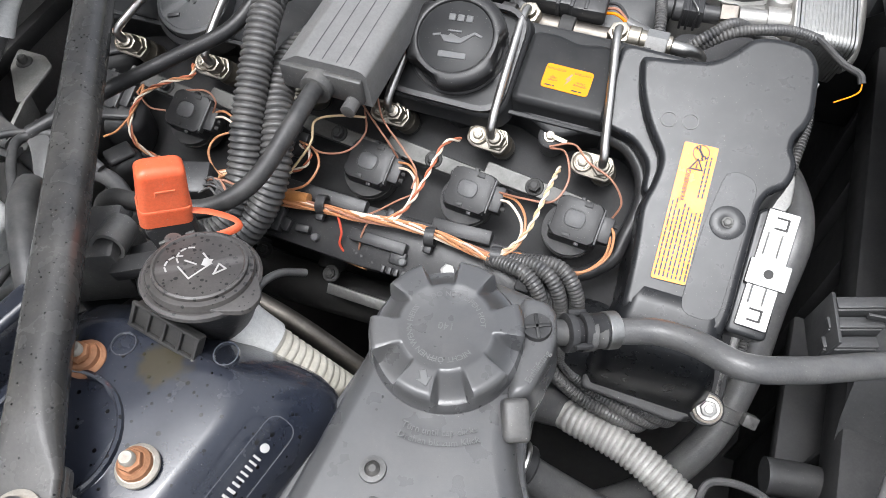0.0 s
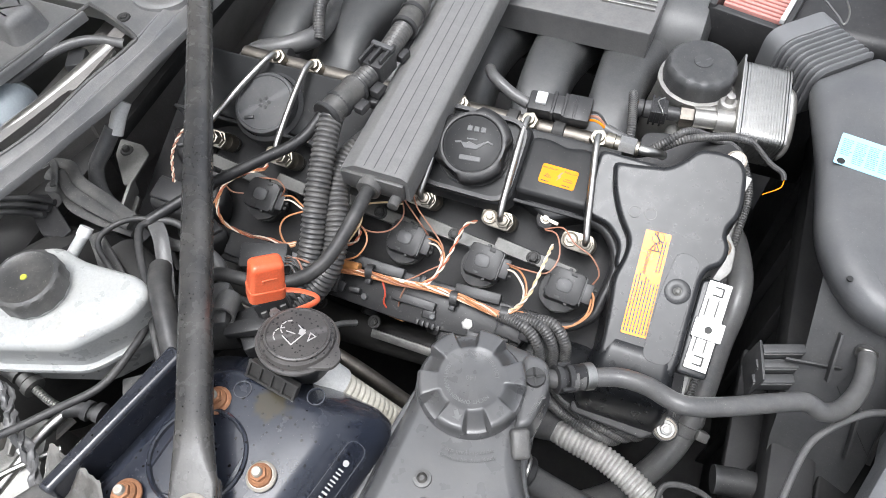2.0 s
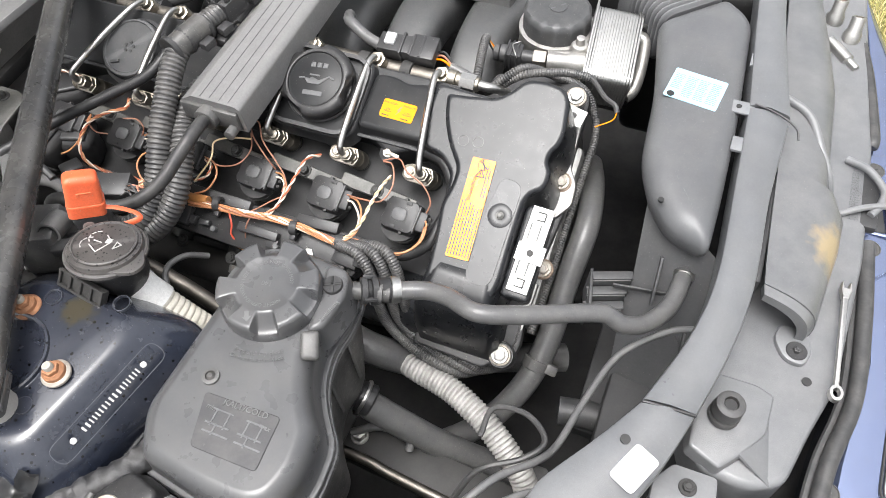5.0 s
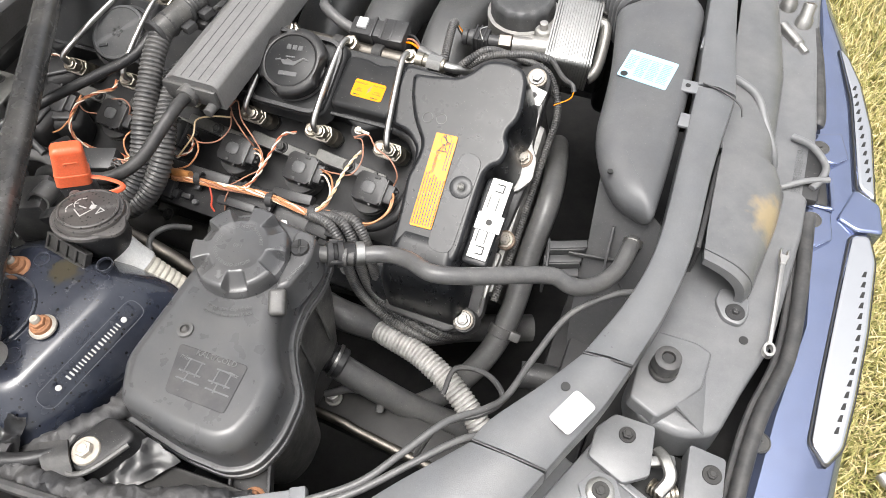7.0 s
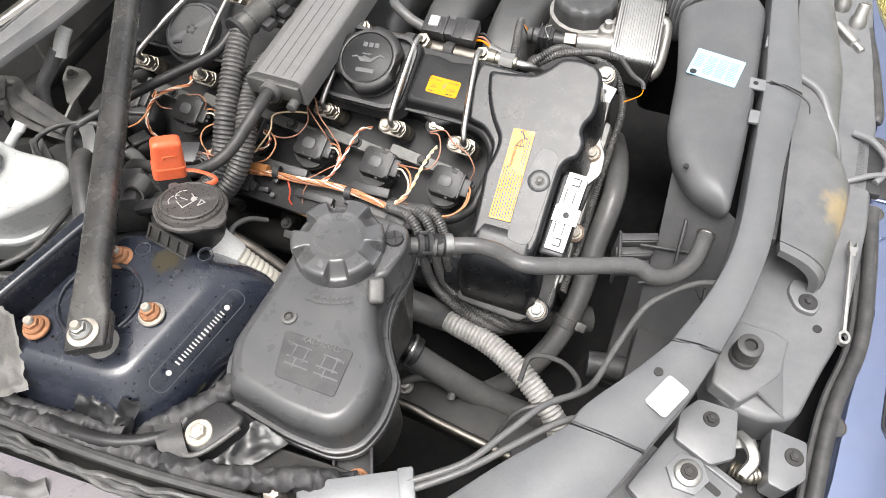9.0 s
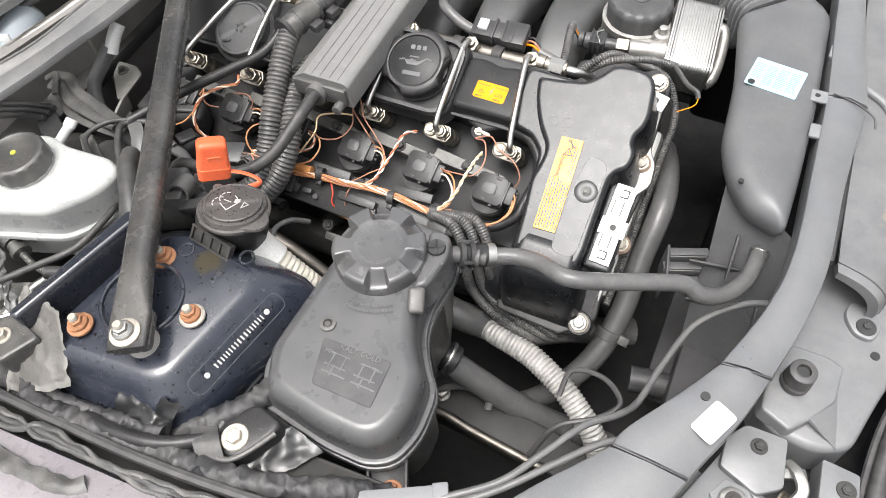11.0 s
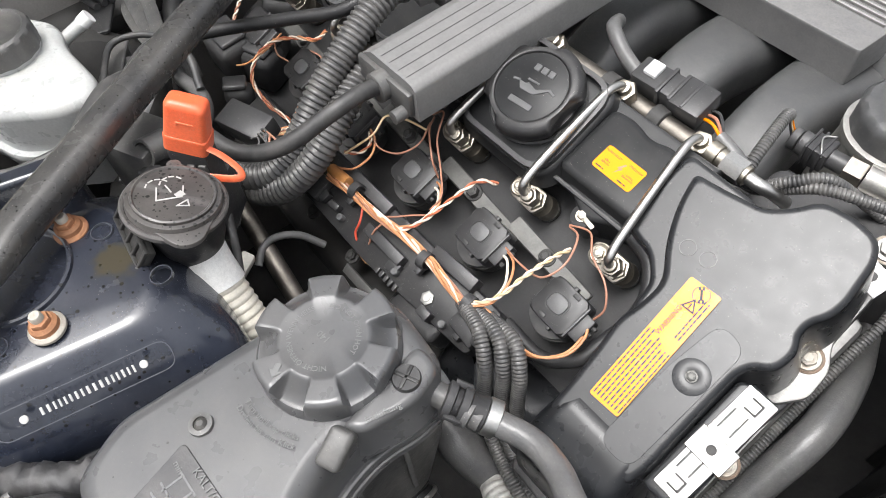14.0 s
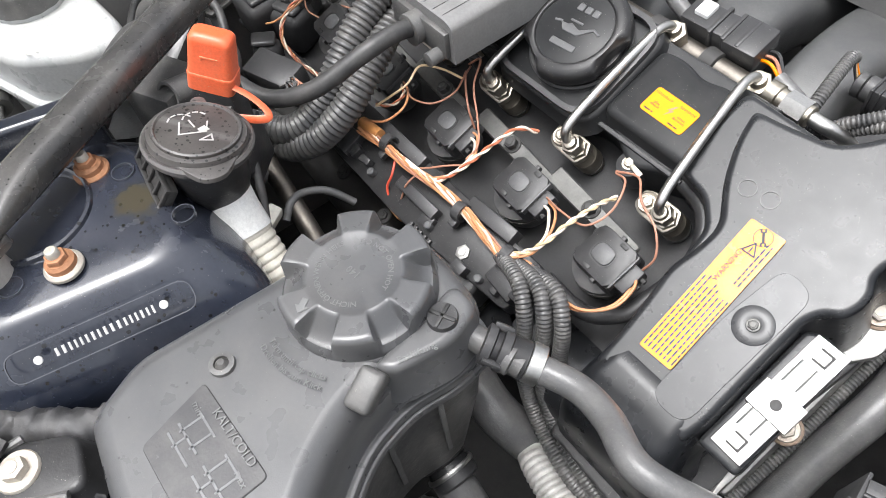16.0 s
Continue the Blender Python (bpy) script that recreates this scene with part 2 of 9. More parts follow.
M_GALV = mat("dull_galvanised_steel", (0.27, 0.265, 0.25), 0.5, metal=0.55, var=0.35, vscale=60, dust=0.3, dscale=40, dust_color=(0.12, 0.11, 0.10), bump=0.3)
M_TAPE = mat("cloth_loom_tape", (0.022, 0.022, 0.024), 0.55, var=0.35, vscale=60, dust=0.14, dscale=30, bump=0.4, bscale=500)
M_CHART = mat("smooth_dark_chart", (0.024, 0.024, 0.026), 0.22, dust=0.15, dscale=40)
M_FENDER = mat("dusty_blue_wing", (0.15, 0.137, 0.150), 0.30, var=0.15, dust=0.3, dscale=18, coat=0.4, specks=0.2)


# ---- building helpers ----

def stained(m, centre, reach, color):
    """A ragged stain of its own shape round one spot of the surface."""
    nt = m.node_tree
    p = nt.nodes["Principled BSDF"]
    src = p.inputs["Base Color"].links[0].from_socket
    tc = nt.nodes.new("ShaderNodeTexCoord")
    sub_ = nt.nodes.new("ShaderNodeVectorMath")
    sub_.operation = "DISTANCE"
    sub_.inputs[1].default_value = centre
    nt.links.new(tc.outputs["Object"], sub_.inputs[0])
    nz = nt.nodes.new("ShaderNodeTexNoise")
    nz.inputs["Scale"].default_value = 90
    nt.links.new(tc.outputs["Object"], nz.inputs["Vector"])
    add = nt.nodes.new("ShaderNodeMath")
    add.operation, add.inputs[1].default_value = "MULTIPLY_ADD", 0.03
    nt.links.new(nz.outputs["Fac"], add.inputs[0])
    nt.links.new(sub_.outputs["Value"], add.inputs[2])
    mr = nt.nodes.new("ShaderNodeMapRange")
    mr.inputs["From Min"].default_value, mr.inputs["From Max"].default_value = reach + 0.015, reach * 0.5 + 0.015
    mr.inputs["To Max"].default_value = 0.75
    nt.links.new(add.outputs[0], mr.inputs["Value"])
    mx = nt.nodes.new("ShaderNodeMix")
    mx.data_type = "RGBA"
    mx.inputs[7].default_value = (*color, 1)
    nt.links.new(mr.outputs[0], mx.inputs[0])
    nt.links.new(src, mx.inputs[6])
    nt.links.new(mx.outputs[2], p.inputs["Base Color"])
    return m


M_TOWER = stained(mat("dark_blue_tower_paint", (0.012, 0.016, 0.028), 0.24, var=0.25, mottle=0.05, dust=0.07, dscale=10, coat=0.65, spots=0.26, sscale=170, spot_color=(0.002, 0.002, 0.003), specks=0.07, bump=0.05), (-0.198, -0.240, 0.981), 0.020, (0.050, 0.041, 0.020))
M_HUMP = stained(mat("grey_air_guide_plastic", (0.118, 0.121, 0.125), 0.36, mottle=0.05, dust=0.12, dscale=20, vscale=40, specks=0.08, bump=0.25, bscale=1000), (0.425, 0.095, 0.90), 0.036, (0.34, 0.26, 0.14))


I4 = Matrix.Identity(4)
TILT = 24.0
ENGINE = Matrix.Translation((0, 0, 0.9)) @ Matrix.Rotation(radians(TILT), 4, "X")


def link(name, bm, material, angle=38):
    me = bpy.data.meshes.new(name)
    bm.normal_update()
    bm.to_mesh(me)
    bm.free()
    for p in me.polygons:
        p.use_smooth = True
    me.set_sharp_from_angle(angle=radians(angle))
    me.materials.append(material)
    return new(name, me)


def part(name, bm, material, parent, label="", angle=38):
    ob = link(name, bm, material, angle)
    ob.parent = parent
    return tagged(ob, label)


def solo(name, bm, material, label, category, m=I4, group="", kind="", angle=38):
    ob = link(name, bm, material, angle)
    ob.matrix_world = m
    return tagged(ob, label, category, group, kind)


def thing(name, label, category, m=I4, group="", kind=""):
    ob = new(name)
    ob.empty_display_size = 0.01
    ob.matrix_world = m
    return tagged(ob, label, category, group, kind)


def BM():
    return bmesh.new()


def fillet(pts, r, n=4):
    """Rounds the corners of an outline; r is one radius or one per corner."""
    out, k = [], len(pts)
    for i in range(k):
        a, b, c = Vector(pts[i - 1]), Vector(pts[i]), Vector(pts[(i + 1) % k])
        rad = r[i] if isinstance(r, (list, tuple)) else r
        u, v = (a - b), (c - b)
        lu, lv = u.length, v.length
        if rad <= 0 or lu < 1e-6 or lv < 1e-6:
            out.append(tuple(b))
            continue
        d = min(rad, 0.48 * lu, 0.48 * lv)
        p0, p1 = b + u / lu * d, b + v / lv * d
        for j in range(n + 1):
            t = j / n
            out.append(tuple((1 - t) ** 2 * p0 + 2 * t * (1 - t) * b + t * t * p1))
    return out


def inset(pts, d):
    """The outline moved inwards by d (counter-clockwise outlines)."""
    k, out = len(pts), []
    for i in range(k):
        a, b, c = Vector(pts[i - 1]), Vector(pts[i]), Vector(pts[(i + 1) % k])
        e, f = (b - a), (c - b)
        e = e.normalized() if e.length > 1e-9 else Vector((1, 0))
        f = f.normalized() if f.length > 1e-9 else e
        n1, n2 = Vector((-e.y, e.x)), Vector((-f.y, f.x))
        m = n1 + n2
        m = m / max(0.35, m.length_squared / 2) if m.length > 1e-6 else n1
        out.append((b.x + m.x * d, b.y + m.y * d))
    return out


def area(pts):
    return sum(pts[i - 1][0] * pts[i][1] - pts[i][0] * pts[i - 1][1] for i in range(len(pts)))


def rings(bm, loops, m=I4, cap0=True, cap1=True, closed=False):
    vs = [[bm.verts.new(m @ Vector(p)) for p in loop] for loop in loops]
    k = len(vs[0])
    pairs = list(zip(vs, vs[1:])) + ([(vs[-1], vs[0])] if closed else [])
    for a, b in pairs:
        for i in range(k):
            bm.faces.new((a[i - 1], a[i], b[i], b[i - 1]))
    if cap0 and not closed:
        bm.faces.new(list(reversed(vs[0])))
    if cap1 and not closed:
        bm.faces.new(vs[-1])
    return vs


def prism(bm, pts, z0, z1, bev=0.002, seg=3, m=I4, draft=0.0, dome=0.0, r=0.0, bevw=0.0):
    """An upright body on an outline, with a rounded top rim; draft widens the foot. With r the outline's corners are rounded ring by ring."""
    if area(pts) < 0:
        pts = list(reversed(pts))
        r = list(reversed(r)) if isinstance(r, (list, tuple)) else r

    def ring(d):
        return fillet(inset(pts, d), r, 5) if r else inset(pts, d)
    bevw = bevw or bev
    loops = [[(x, y, z0) for x, y in ring(-draft)]]
    if bev > 0:
        if z1 - bev - z0 > 0.004:
            f = 0.0012 / (z1 - bev - z0)
            loops.append([(x, y, z1 - bev - 0.0012) for x, y in ring(-draft * f)])
        for j in range(seg + 1):
            a = j / seg * math.pi / 2
            loops.append([(x, y, z1 - bev + bev * math.sin(a)) for x, y in ring(bevw * (1 - math.cos(a)))])
        if not dome and bev > 0.0015 and (r or len(pts) < 9):
            loops.append([(x, y, z1) for x, y in ring(bevw + 0.0006)])
    else:
        loops.append([(x, y, z1) for x, y in pts])
    if dome:
        cx, cy = sum(p[0] for p in pts) / len(pts), sum(p[1] for p in pts) / len(pts)
        top = loops[-1]
        for f, h in ((0.7, 0.6), (0.35, 0.93)):
            loops.append([(cx + (x - cx) * f, cy + (y - cy) * f, z + dome * h) for x, y, z in top])
    rings(bm, loops, m)
    return bm


def rect(cx, cy, w, h, r=0.0, n=4):
    p = [(cx - w / 2, cy - h / 2), (cx + w / 2, cy - h / 2), (cx + w / 2, cy + h / 2), (cx - w / 2, cy + h / 2)]
    return fillet(p, r, n) if r else p


def circle(cx, cy, r, n=24, ry=None, turn=0.0):
    return [(cx + r * math.cos(2 * math.pi * i / n + turn), cy + (ry or r) * math.sin(2 * math.pi * i / n + turn)) for i in range(n)]


def box(bm, size, m=I4, bev=0.0015, seg=2):
    """A block with rounded edges, centred on m."""
    g = bmesh.ops.create_cube(bm, size=1, matrix=m @ Matrix.Diagonal((*size, 1)))
    if bev > 0:
        es = list({e for v in g["verts"] for e in v.link_edges})
        bmesh.ops.bevel(bm, geom=es, offset=bev, segments=seg, profile=0.5, affect="EDGES")
    return bm


def at(x, y, z, rx=0, ry=0, rz=0):
    return pose(x, y, z, rx, ry, rz)


def lathe(bm, profile, n=24, m=I4, cap=True):
    loops = [[(r * math.cos(2 * math.pi * i / n), r * math.sin(2 * math.pi * i / n), z) for i in range(n)] for r, z in profile]
    rings(bm, loops, m, cap0=cap, cap1=cap)
    return bm


def spline(pts, per=8):
    """Points on a smooth line through pts."""
    P = [Vector(p) for p in pts]
    P = [2 * P[0] - P[1]] + P + [2 * P[-1] - P[-2]]
    out = []
    for i in range(1, len(P) - 2):
        a, b, c, d = P[i - 1:i + 3]
        for j in range(per):
            t = j / per
            out.append(0.5 * (2 * b + (c - a) * t + (2 * a - 5 * b + 4 * c - d) * t * t + (3 * b - 3 * c + d - a) * t ** 3))
    out.append(P[-2])
    return out


def spline2(pts, per=6):
    """The smooth line through points of a plan."""
    return [(p.x, p.y) for p in spline([(x, y, 0) for x, y in pts], per)]


def even(pts, step):
    """The same line in equal steps."""
    d = [0.0]
    for a, b in zip(pts, pts[1:]):
        d.append(d[-1] + (b - a).length)
    n = max(2, int(d[-1] / step))
    out, j = [], 0
    for i in range(n + 1):
        s = d[-1] * i / n
        while j < len(pts) - 2 and d[j + 1] < s:
            j += 1
        t = (s - d[j]) / max(1e-9, d[j + 1] - d[j])
        out.append(pts[j].lerp(pts[j + 1], min(1, max(0, t))))
    return out


def tube(bm, pts, r, n=10, per=8, m=I4, pitch=0.0, depth=0.0, step=0.0, off=0.0, lay=0.0, phase=0.0, flat=1.0):
    """A round body along a smooth line; pitch and depth give rings; off and lay wind it round the line like a strand."""
    line = spline(pts, per) if len(pts) > 2 else [Vector(p) for p in pts]
    if pitch:
        step = pitch / 4
    if step:
        line = even(line, step)
    loops, up = [], None
    run = 0.0
    for i, p in enumerate(line):
        t = (line[min(i + 1, len(line) - 1)] - line[max(i - 1, 0)])
        t = t.normalized() if t.length > 1e-9 else Vector((1, 0, 0))
        if up is None:
            up = Vector((0, 0, 1)) if abs(t.z) < 0.9 else Vector((1, 0, 0))
        up = (up - t * up.dot(t)).normalized()
        side = t.cross(up)
        if i:
            run += (p - line[i - 1]).length
        c = p
        if off:
            a = phase + 2 * math.pi * run / lay
            c = p + off * (math.cos(a) * up + math.sin(a) * side)
        rad = r
        if pitch:
            rad = r - (depth if i % 4 in (2,) else depth * 0.6 if i % 4 == 3 or i % 4 == 1 and False else 0)
        loops.append([tuple(c + rad * (math.cos(2 * math.pi * k / n) * up * flat + math.sin(2 * math.pi * k / n) * side)) for k in range(n)])
    rings(bm, loops, m)
    return bm


def ruffle(bm, scale, amount, seed):
    """Wrinkled tape: push a surface about by noise."""
    for v in bm.verts:
        v.co += noise.noise_vector(v.co * scale + Vector((seed * 3.7, 0, 0))) * amount


def strand_bundle(parent, pts, mats, r=0.0009, off=0.0016, lay=0.03, m=I4, name="wire"):
    for i, mt in enumerate(mats):
        b = BM()
        tube(b, pts, r, n=6, per=6, m=m, step=0.0022, off=off, lay=lay, phase=2 * math.pi * i / len(mats))
        part(name, b, mt, parent)


def hexbolt(bm, r, h, m=I4, flange=0.0, fh=0.002):
    if flange:
        lathe(bm, [(flange, 0), (flange, fh * 0.6), (flange * 0.93, fh)], 20, m)
    prism(bm, circle(0, 0, r, 6), fh if flange else 0, h, 0.0012, 2, m)
    lathe(bm, [(r * 0.55, h - 0.0001), (r * 0.5, h + 0.0006)], 12, m)
    return bm




def letters(text, size, depth=0.0002, ring=0.0, start=0.0, align="CENTER"):
    """A bmesh of raised letters in the built-in font, straight or round a ring."""
    cu = bpy.data.curves.new("letters", "FONT")
    cu.body, cu.size, cu.extrude, cu.align_x, cu.align_y, cu.resolution_u = text, size, depth, align, "CENTER", 2
    ob = bpy.data.objects.new("letters", cu)
    scene.collection.objects.link(ob)
    dg = bpy.context.evaluated_depsgraph_get()
    me = bpy.data.meshes.new_from_object(ob.evaluated_get(dg))
    b = BM()
    b.from_mesh(me)
    bpy.data.objects.remove(ob)
    bpy.data.curves.remove(cu)
    bpy.data.meshes.remove(me)
    if ring:
        for v in b.verts:
            a = start - v.co.x / ring
            rad = ring + v.co.y
            v.co = Vector((rad * math.cos(a), rad * math.sin(a), v.co.z))
    return b


def bars(bm, x0, y0, w, rows, pitch, h, z, m=I4, seed=1, ragged=0.25):
    """Rows of plain bars in place of small print."""
    rng = random.Random(seed)
    for i in range(rows):
        x, end = x0, x0 + w * (1 - ragged * rng.random())
        while x < end:
            ww = min(rng.uniform(2.0, 5.0) * h, end - x)
            y = y0 - i * pitch
            vs = [bm.verts.new(m @ Vector(c)) for c in ((x, y, z), (x + ww, y, z), (x + ww, y + h, z), (x, y + h, z))]
            bm.faces.new(vs)
            x += ww + h * 0.7
    return bm


# ---- ground and the shell of the car ----
def make_ground():
    b = BM()
    vs = [b.verts.new(c) for c in ((-400, -400, 0), (400, -400, 0), (400, 400, 0), (-400, 400, 0))]
    b.faces.new(vs)
    solo("ground", b, M_EARTH, "dry yellow-green lawn under the car", "ground", kind="structure")
    rng = random.Random(5)
    verts, faces = [], []
    for i in range(60000):
        if i < 44000:
            x, y = 0.5 + abs(rng.gauss(0, 0.42)), rng.gauss(0.7, 0.75)
        else:
            far, turn = rng.uniform(0.9, 1.0) * 5.0 * rng.random() ** 0.8, rng.uniform(0, 6.283)
            x, y = 0.4 + far * math.cos(turn), 0.8 + far * math.sin(turn)
        a, h = rng.uniform(0, 6.283), rng.uniform(0.02, 0.06)
        w, lean = rng.uniform(0.0012, 0.0026), rng.uniform(0.01, 0.05)
        dx, dy = math.cos(a), math.sin(a)
        k = len(verts)
        verts += [(x - dy * w, y + dx * w, 0), (x + dy * w, y - dx * w, 0), (x + dx * lean * 0.4 + dy * w * 0.7, y + dy * lean * 0.4 - dx * w * 0.7, h * 0.7),
                  (x + dx * lean * 0.4 - dy * w * 0.7, y + dy * lean * 0.4 + dx * w * 0.7, h * 0.7), (x + dx * lean, y + dy * lean, h)]
        faces += [(k, k + 1, k + 2, k + 3), (k + 3, k + 2, k + 4)]
    me = bpy.data.meshes.new("grass")
    me.from_pydata(verts, [], faces)
    me.materials.append(M_GRASS)
    tagged(new("grass", me), "short dry yellow-green grass blades", "grass", kind="stuff")


def make_shell():
    """Dark walls that close the engine bay below and around."""
    b = prism(BM(), [(-0.66, -0.42), (0.43, -0.42), (0.48, -0.10), (0.49, 0.05), (0.475, 0.28), (0.445, 0.50), (0.41, 0.62), (0.34, 0.78), (-0.66, 0.78)], 0.32, 0.34, 0.004)
    solo("undertray", b, M_VOID, "grimy dark undertray of the engine bay", "panel", kind="structure")
    for name, size, c in (("bulkhead_wall", (0.03, 1.5, 0.62), (-0.66, 0.15, 0.63)),
                          ("inner_wing_near", (1.1, 0.02, 0.55), (-0.1, -0.41, 0.61)), ("inner_wing_far", (1.05, 0.03, 0.60), (-0.18, 0.78, 0.62))):
        b = box(BM(), size, at(*c), 0.004)
        solo(name, b, M_FOAM if "bulk" in name else M_VOID, "grimy dark inner panel of the engine bay", "panel", kind="structure")


def make_bonnet():
    """The raised bonnet, hinged below the windscreen: it shades the rear of the bay and shows in glossy surfaces."""
    t = thing("bonnet", "raised dark blue bonnet with a black lining, hinged below the windscreen", "bonnet", kind="structure")
    hinge, edge = Vector((-1.04, 0.15, 1.02)), Vector((-0.86, 0.15, 2.20))
    d = (edge - hinge).normalized()
    up = d.cross(Vector((0, 1, 0))).normalized()
    up = up if up.z > 0 else -up
    for name, off, thick, m, wide in (("skin", 0.012, 0.004, M_CARBLUE, 0.76), ("lining", 0.0, 0.008, M_FOAM, 0.70)):
        b = BM()
        loops = []
        for k in range(9):
            f = k / 8
            p = hinge.lerp(edge, f) + up * (off + 0.035 * math.sin(math.pi * f))
            w = wide * (1 - 0.16 * f ** 3)
            top, low = [], []
            for j in range(13):
                g = -1 + j / 6
                q = p + Vector((0, g * w, 0)) - up * 0.03 * g * g - d * 0.10 * g * g * f
                low.append(tuple(q))
                top.append(tuple(q + up * thick))
            loops.append(low + top[::-1])
        rings(b, loops)
        part(name, b, m, t)


make_ground()
make_shell()
make_bonnet()


# ---- engine: block, head cover, coils, injection ----
def make_block():
    t = thing("engine_block", "grimy dark engine block under the plastic cover", "engine", ENGINE)
    part("crankcase", box(BM(), (0.66, 0.26, 0.36), at(-0.18, 0.05, -0.27), 0.01), M_DARK, t)
    part("timing_case", box(BM(), (0.03, 0.22, 0.30), at(0.145, 0.04, -0.24), 0.008), M_ALU, t)
    for i in range(6):
        part("side_plug", lathe(BM(), [(0.014, 0), (0.014, 0.01), (0.008, 0.011)], 16, at(-0.05 - 0.085 * i, -0.085, -0.10, 90, 0, 0)), M_DARK, t)
    b = BM()
    tube(b, [(-0.45, -0.10, -0.10), (-0.3, -0.115, -0.11), (-0.12, -0.11, -0.10), (0.0, -0.10, -0.12)], 0.022, 14)
    part("exhaust_shield_tube", b, M_DARK, t)
    return t


# the pad under the small sticker leans back by a few degrees
PAD = at(0, 0.088, 0, -5, 0, 0) @ at(0, -0.088, 0)


def make_cover():
    t = thing("cylinder_head_cover", "satin black plastic cylinder head cover with raised front section", "engine cover", ENGINE)
    # sunken floor round coils and injectors
    part("well_floor", box(BM(), (0.60, 0.155, 0.03), at(-0.25, 0.012, -0.074), 0.003), M_VOID, t)
    # flange along the front, with its lower lip
    out = fillet([(0.05, -0.128), (0.135, -0.128), (0.158, -0.10), (0.150, -0.03), (0.160, 0.07), (0.152, 0.12), (0.150, 0.21), (0.12, 0.225), (0.03, 0.21), (0.02, 0.0)], 0.012)
    part("front_flange", prism(BM(), out, -0.097, -0.080, 0.003, 2), M_BLACK, t)
    # raised front section
    top = [(0.0515, -0.058), (0.1255, -0.058), (0.1285, -0.040), (0.1275, 0.004), (0.1275, 0.046), (0.132, 0.056), (0.1420, 0.062), (0.1450, 0.074), (0.1440, 0.084), (0.1385, 0.092), (0.1385, 0.102), (0.1445, 0.112), (0.1465, 0.126), (0.1415, 0.160), (0.133, 0.173), (0.113, 0.1765), (0.090, 0.1735),
           (0.079, 0.158), (0.066, 0.1465), (0.036, 0.1415), (0.0115, 0.139), (0.0175, 0.113), (0.030, 0.087), (0.049, 0.062), (0.048, 0.040), (0.0435, 0.022), (0.0475, -0.005), (0.050, -0.030)]
    b = BM()
    prism(b, top, -0.07, 0.0165, 0.0050, 5, draft=0.006, r=[0.004, 0.004, 0.010, 0.02, 0.006, 0.006, 0.006, 0.006, 0.006, 0.006, 0.006, 0.008, 0.008, 0.010, 0.008, 0.008, 0.008, 0.008, 0.008, 0.010, 0.006, 0.012, 0.012, 0.010, 0.012, 0.012, 0.02, 0.02], bevw=0.0050)
    part("front_section", b, M_COVER, t)
    # nose of the cover over the chain case, sloping on from the top down to the low bolt
    b = BM()
    loops = []
    for v, w, u0, u1 in ((-0.038, 0.01652, 0.0520, 0.1260), (-0.050, 0.01672, 0.0505, 0.1270), (-0.060, 0.01660, 0.0490, 0.1280), (-0.070, 0.0156, 0.0480, 0.1290), (-0.080, 0.0122, 0.0470, 0.1300), (-0.089, 0.0050, 0.0455, 0.1315), (-0.096, -0.0050, 0.0440, 0.1330), (-0.104, -0.020, 0.042, 0.136), (-0.113, -0.044, 0.040, 0.138), (-0.119, -0.064, 0.040, 0.139), (-0.121, -0.082, 0.040, 0.139)):
        n = Vector((0, -0.4, 1)).normalized() if v > -0.09 else Vector((0, -1, 0.35)).normalized()
        ring = []
        for k in range(13):
            f = k / 12
            drop = 0.010 * (max(0.0, abs(f - 0.5) - 0.40) / 0.10) ** 2
            ring.append((u0 + (u1 - u0) * f, v - n.y * drop, w - n.z * drop))
        ring += [(u1 - 0.002, v + 0.045, min(w, -0.012) - 0.03), (u0 + 0.002, v + 0.045, min(w, -0.012) - 0.03)]
        loops.append(ring)
    rings(b, loops)
    part("nose", b, M_COVER, t, angle=60)
    b = BM()
    prism(b, [(0.040, -0.126), (0.124, -0.130), (0.132, -0.122), (0.148, -0.122), (0.154, -0.108), (0.146, -0.094), (0.040, -0.094)], -0.078, -0.070, 0.002, 2, r=0.006)
    part("bolt_flange", b, M_BLACK, t)
    part("bolt_boss", lathe(BM(), [(0.0150, -0.09), (0.0145, -0.062), (0.0135, -0.060), (0.001, -0.060)], 24, at(0.142, -0.110, 0)), M_BLACK, t)
    b = BM()
    prism(b, [(-0.075, -0.118), (0.062, -0.118), (0.062, -0.042), (-0.075, -0.042)], -0.12, -0.036, 0.050, 6, r=0.015, bevw=0.060)
    part("near_flank", b, M_COVER, t)
    b = BM()
    prism(b, [(-0.006, 0.152), (0.060, 0.150), (0.070, 0.060), (0.052, 0.030), (0.042, 0.036), (0.040, 0.058), (0.024, 0.074), (-0.006, 0.080)], -0.07, 0.0035, 0.004, 4, draft=0.003, r=0.008)
    part("front_step", b, M_COVER, t)
    # low step round the stuck-on round plug, and the plug
    b = BM()
    prism(b, fillet([(0.092, -0.050), (0.120, -0.050), (0.122, 0.062), (0.098, 0.066), (0.092, 0.02)], 0.012, 5), 0.0150, 0.01715, 0.0002, 1)
    part("raised_pad", b, M_COVER, t)
    b = lathe(BM(), [(0.0128, 0.0170), (0.0128, 0.0177), (0.0123, 0.0180), (0.0050, 0.0177), (0.0046, 0.0176), (0.001, 0.0176)], 32, at(0.108, 0.025, 0))
    part("round_plug", b, M_COVER, t)
    part("plug_screw", hexbolt(BM(), 0.0034, 0.0022, at(0.108, 0.025, 0.0176), 0.0044, 0.0008), M_CLAMP, t)
    # recess edge beside the zinc plate
    b = BM()
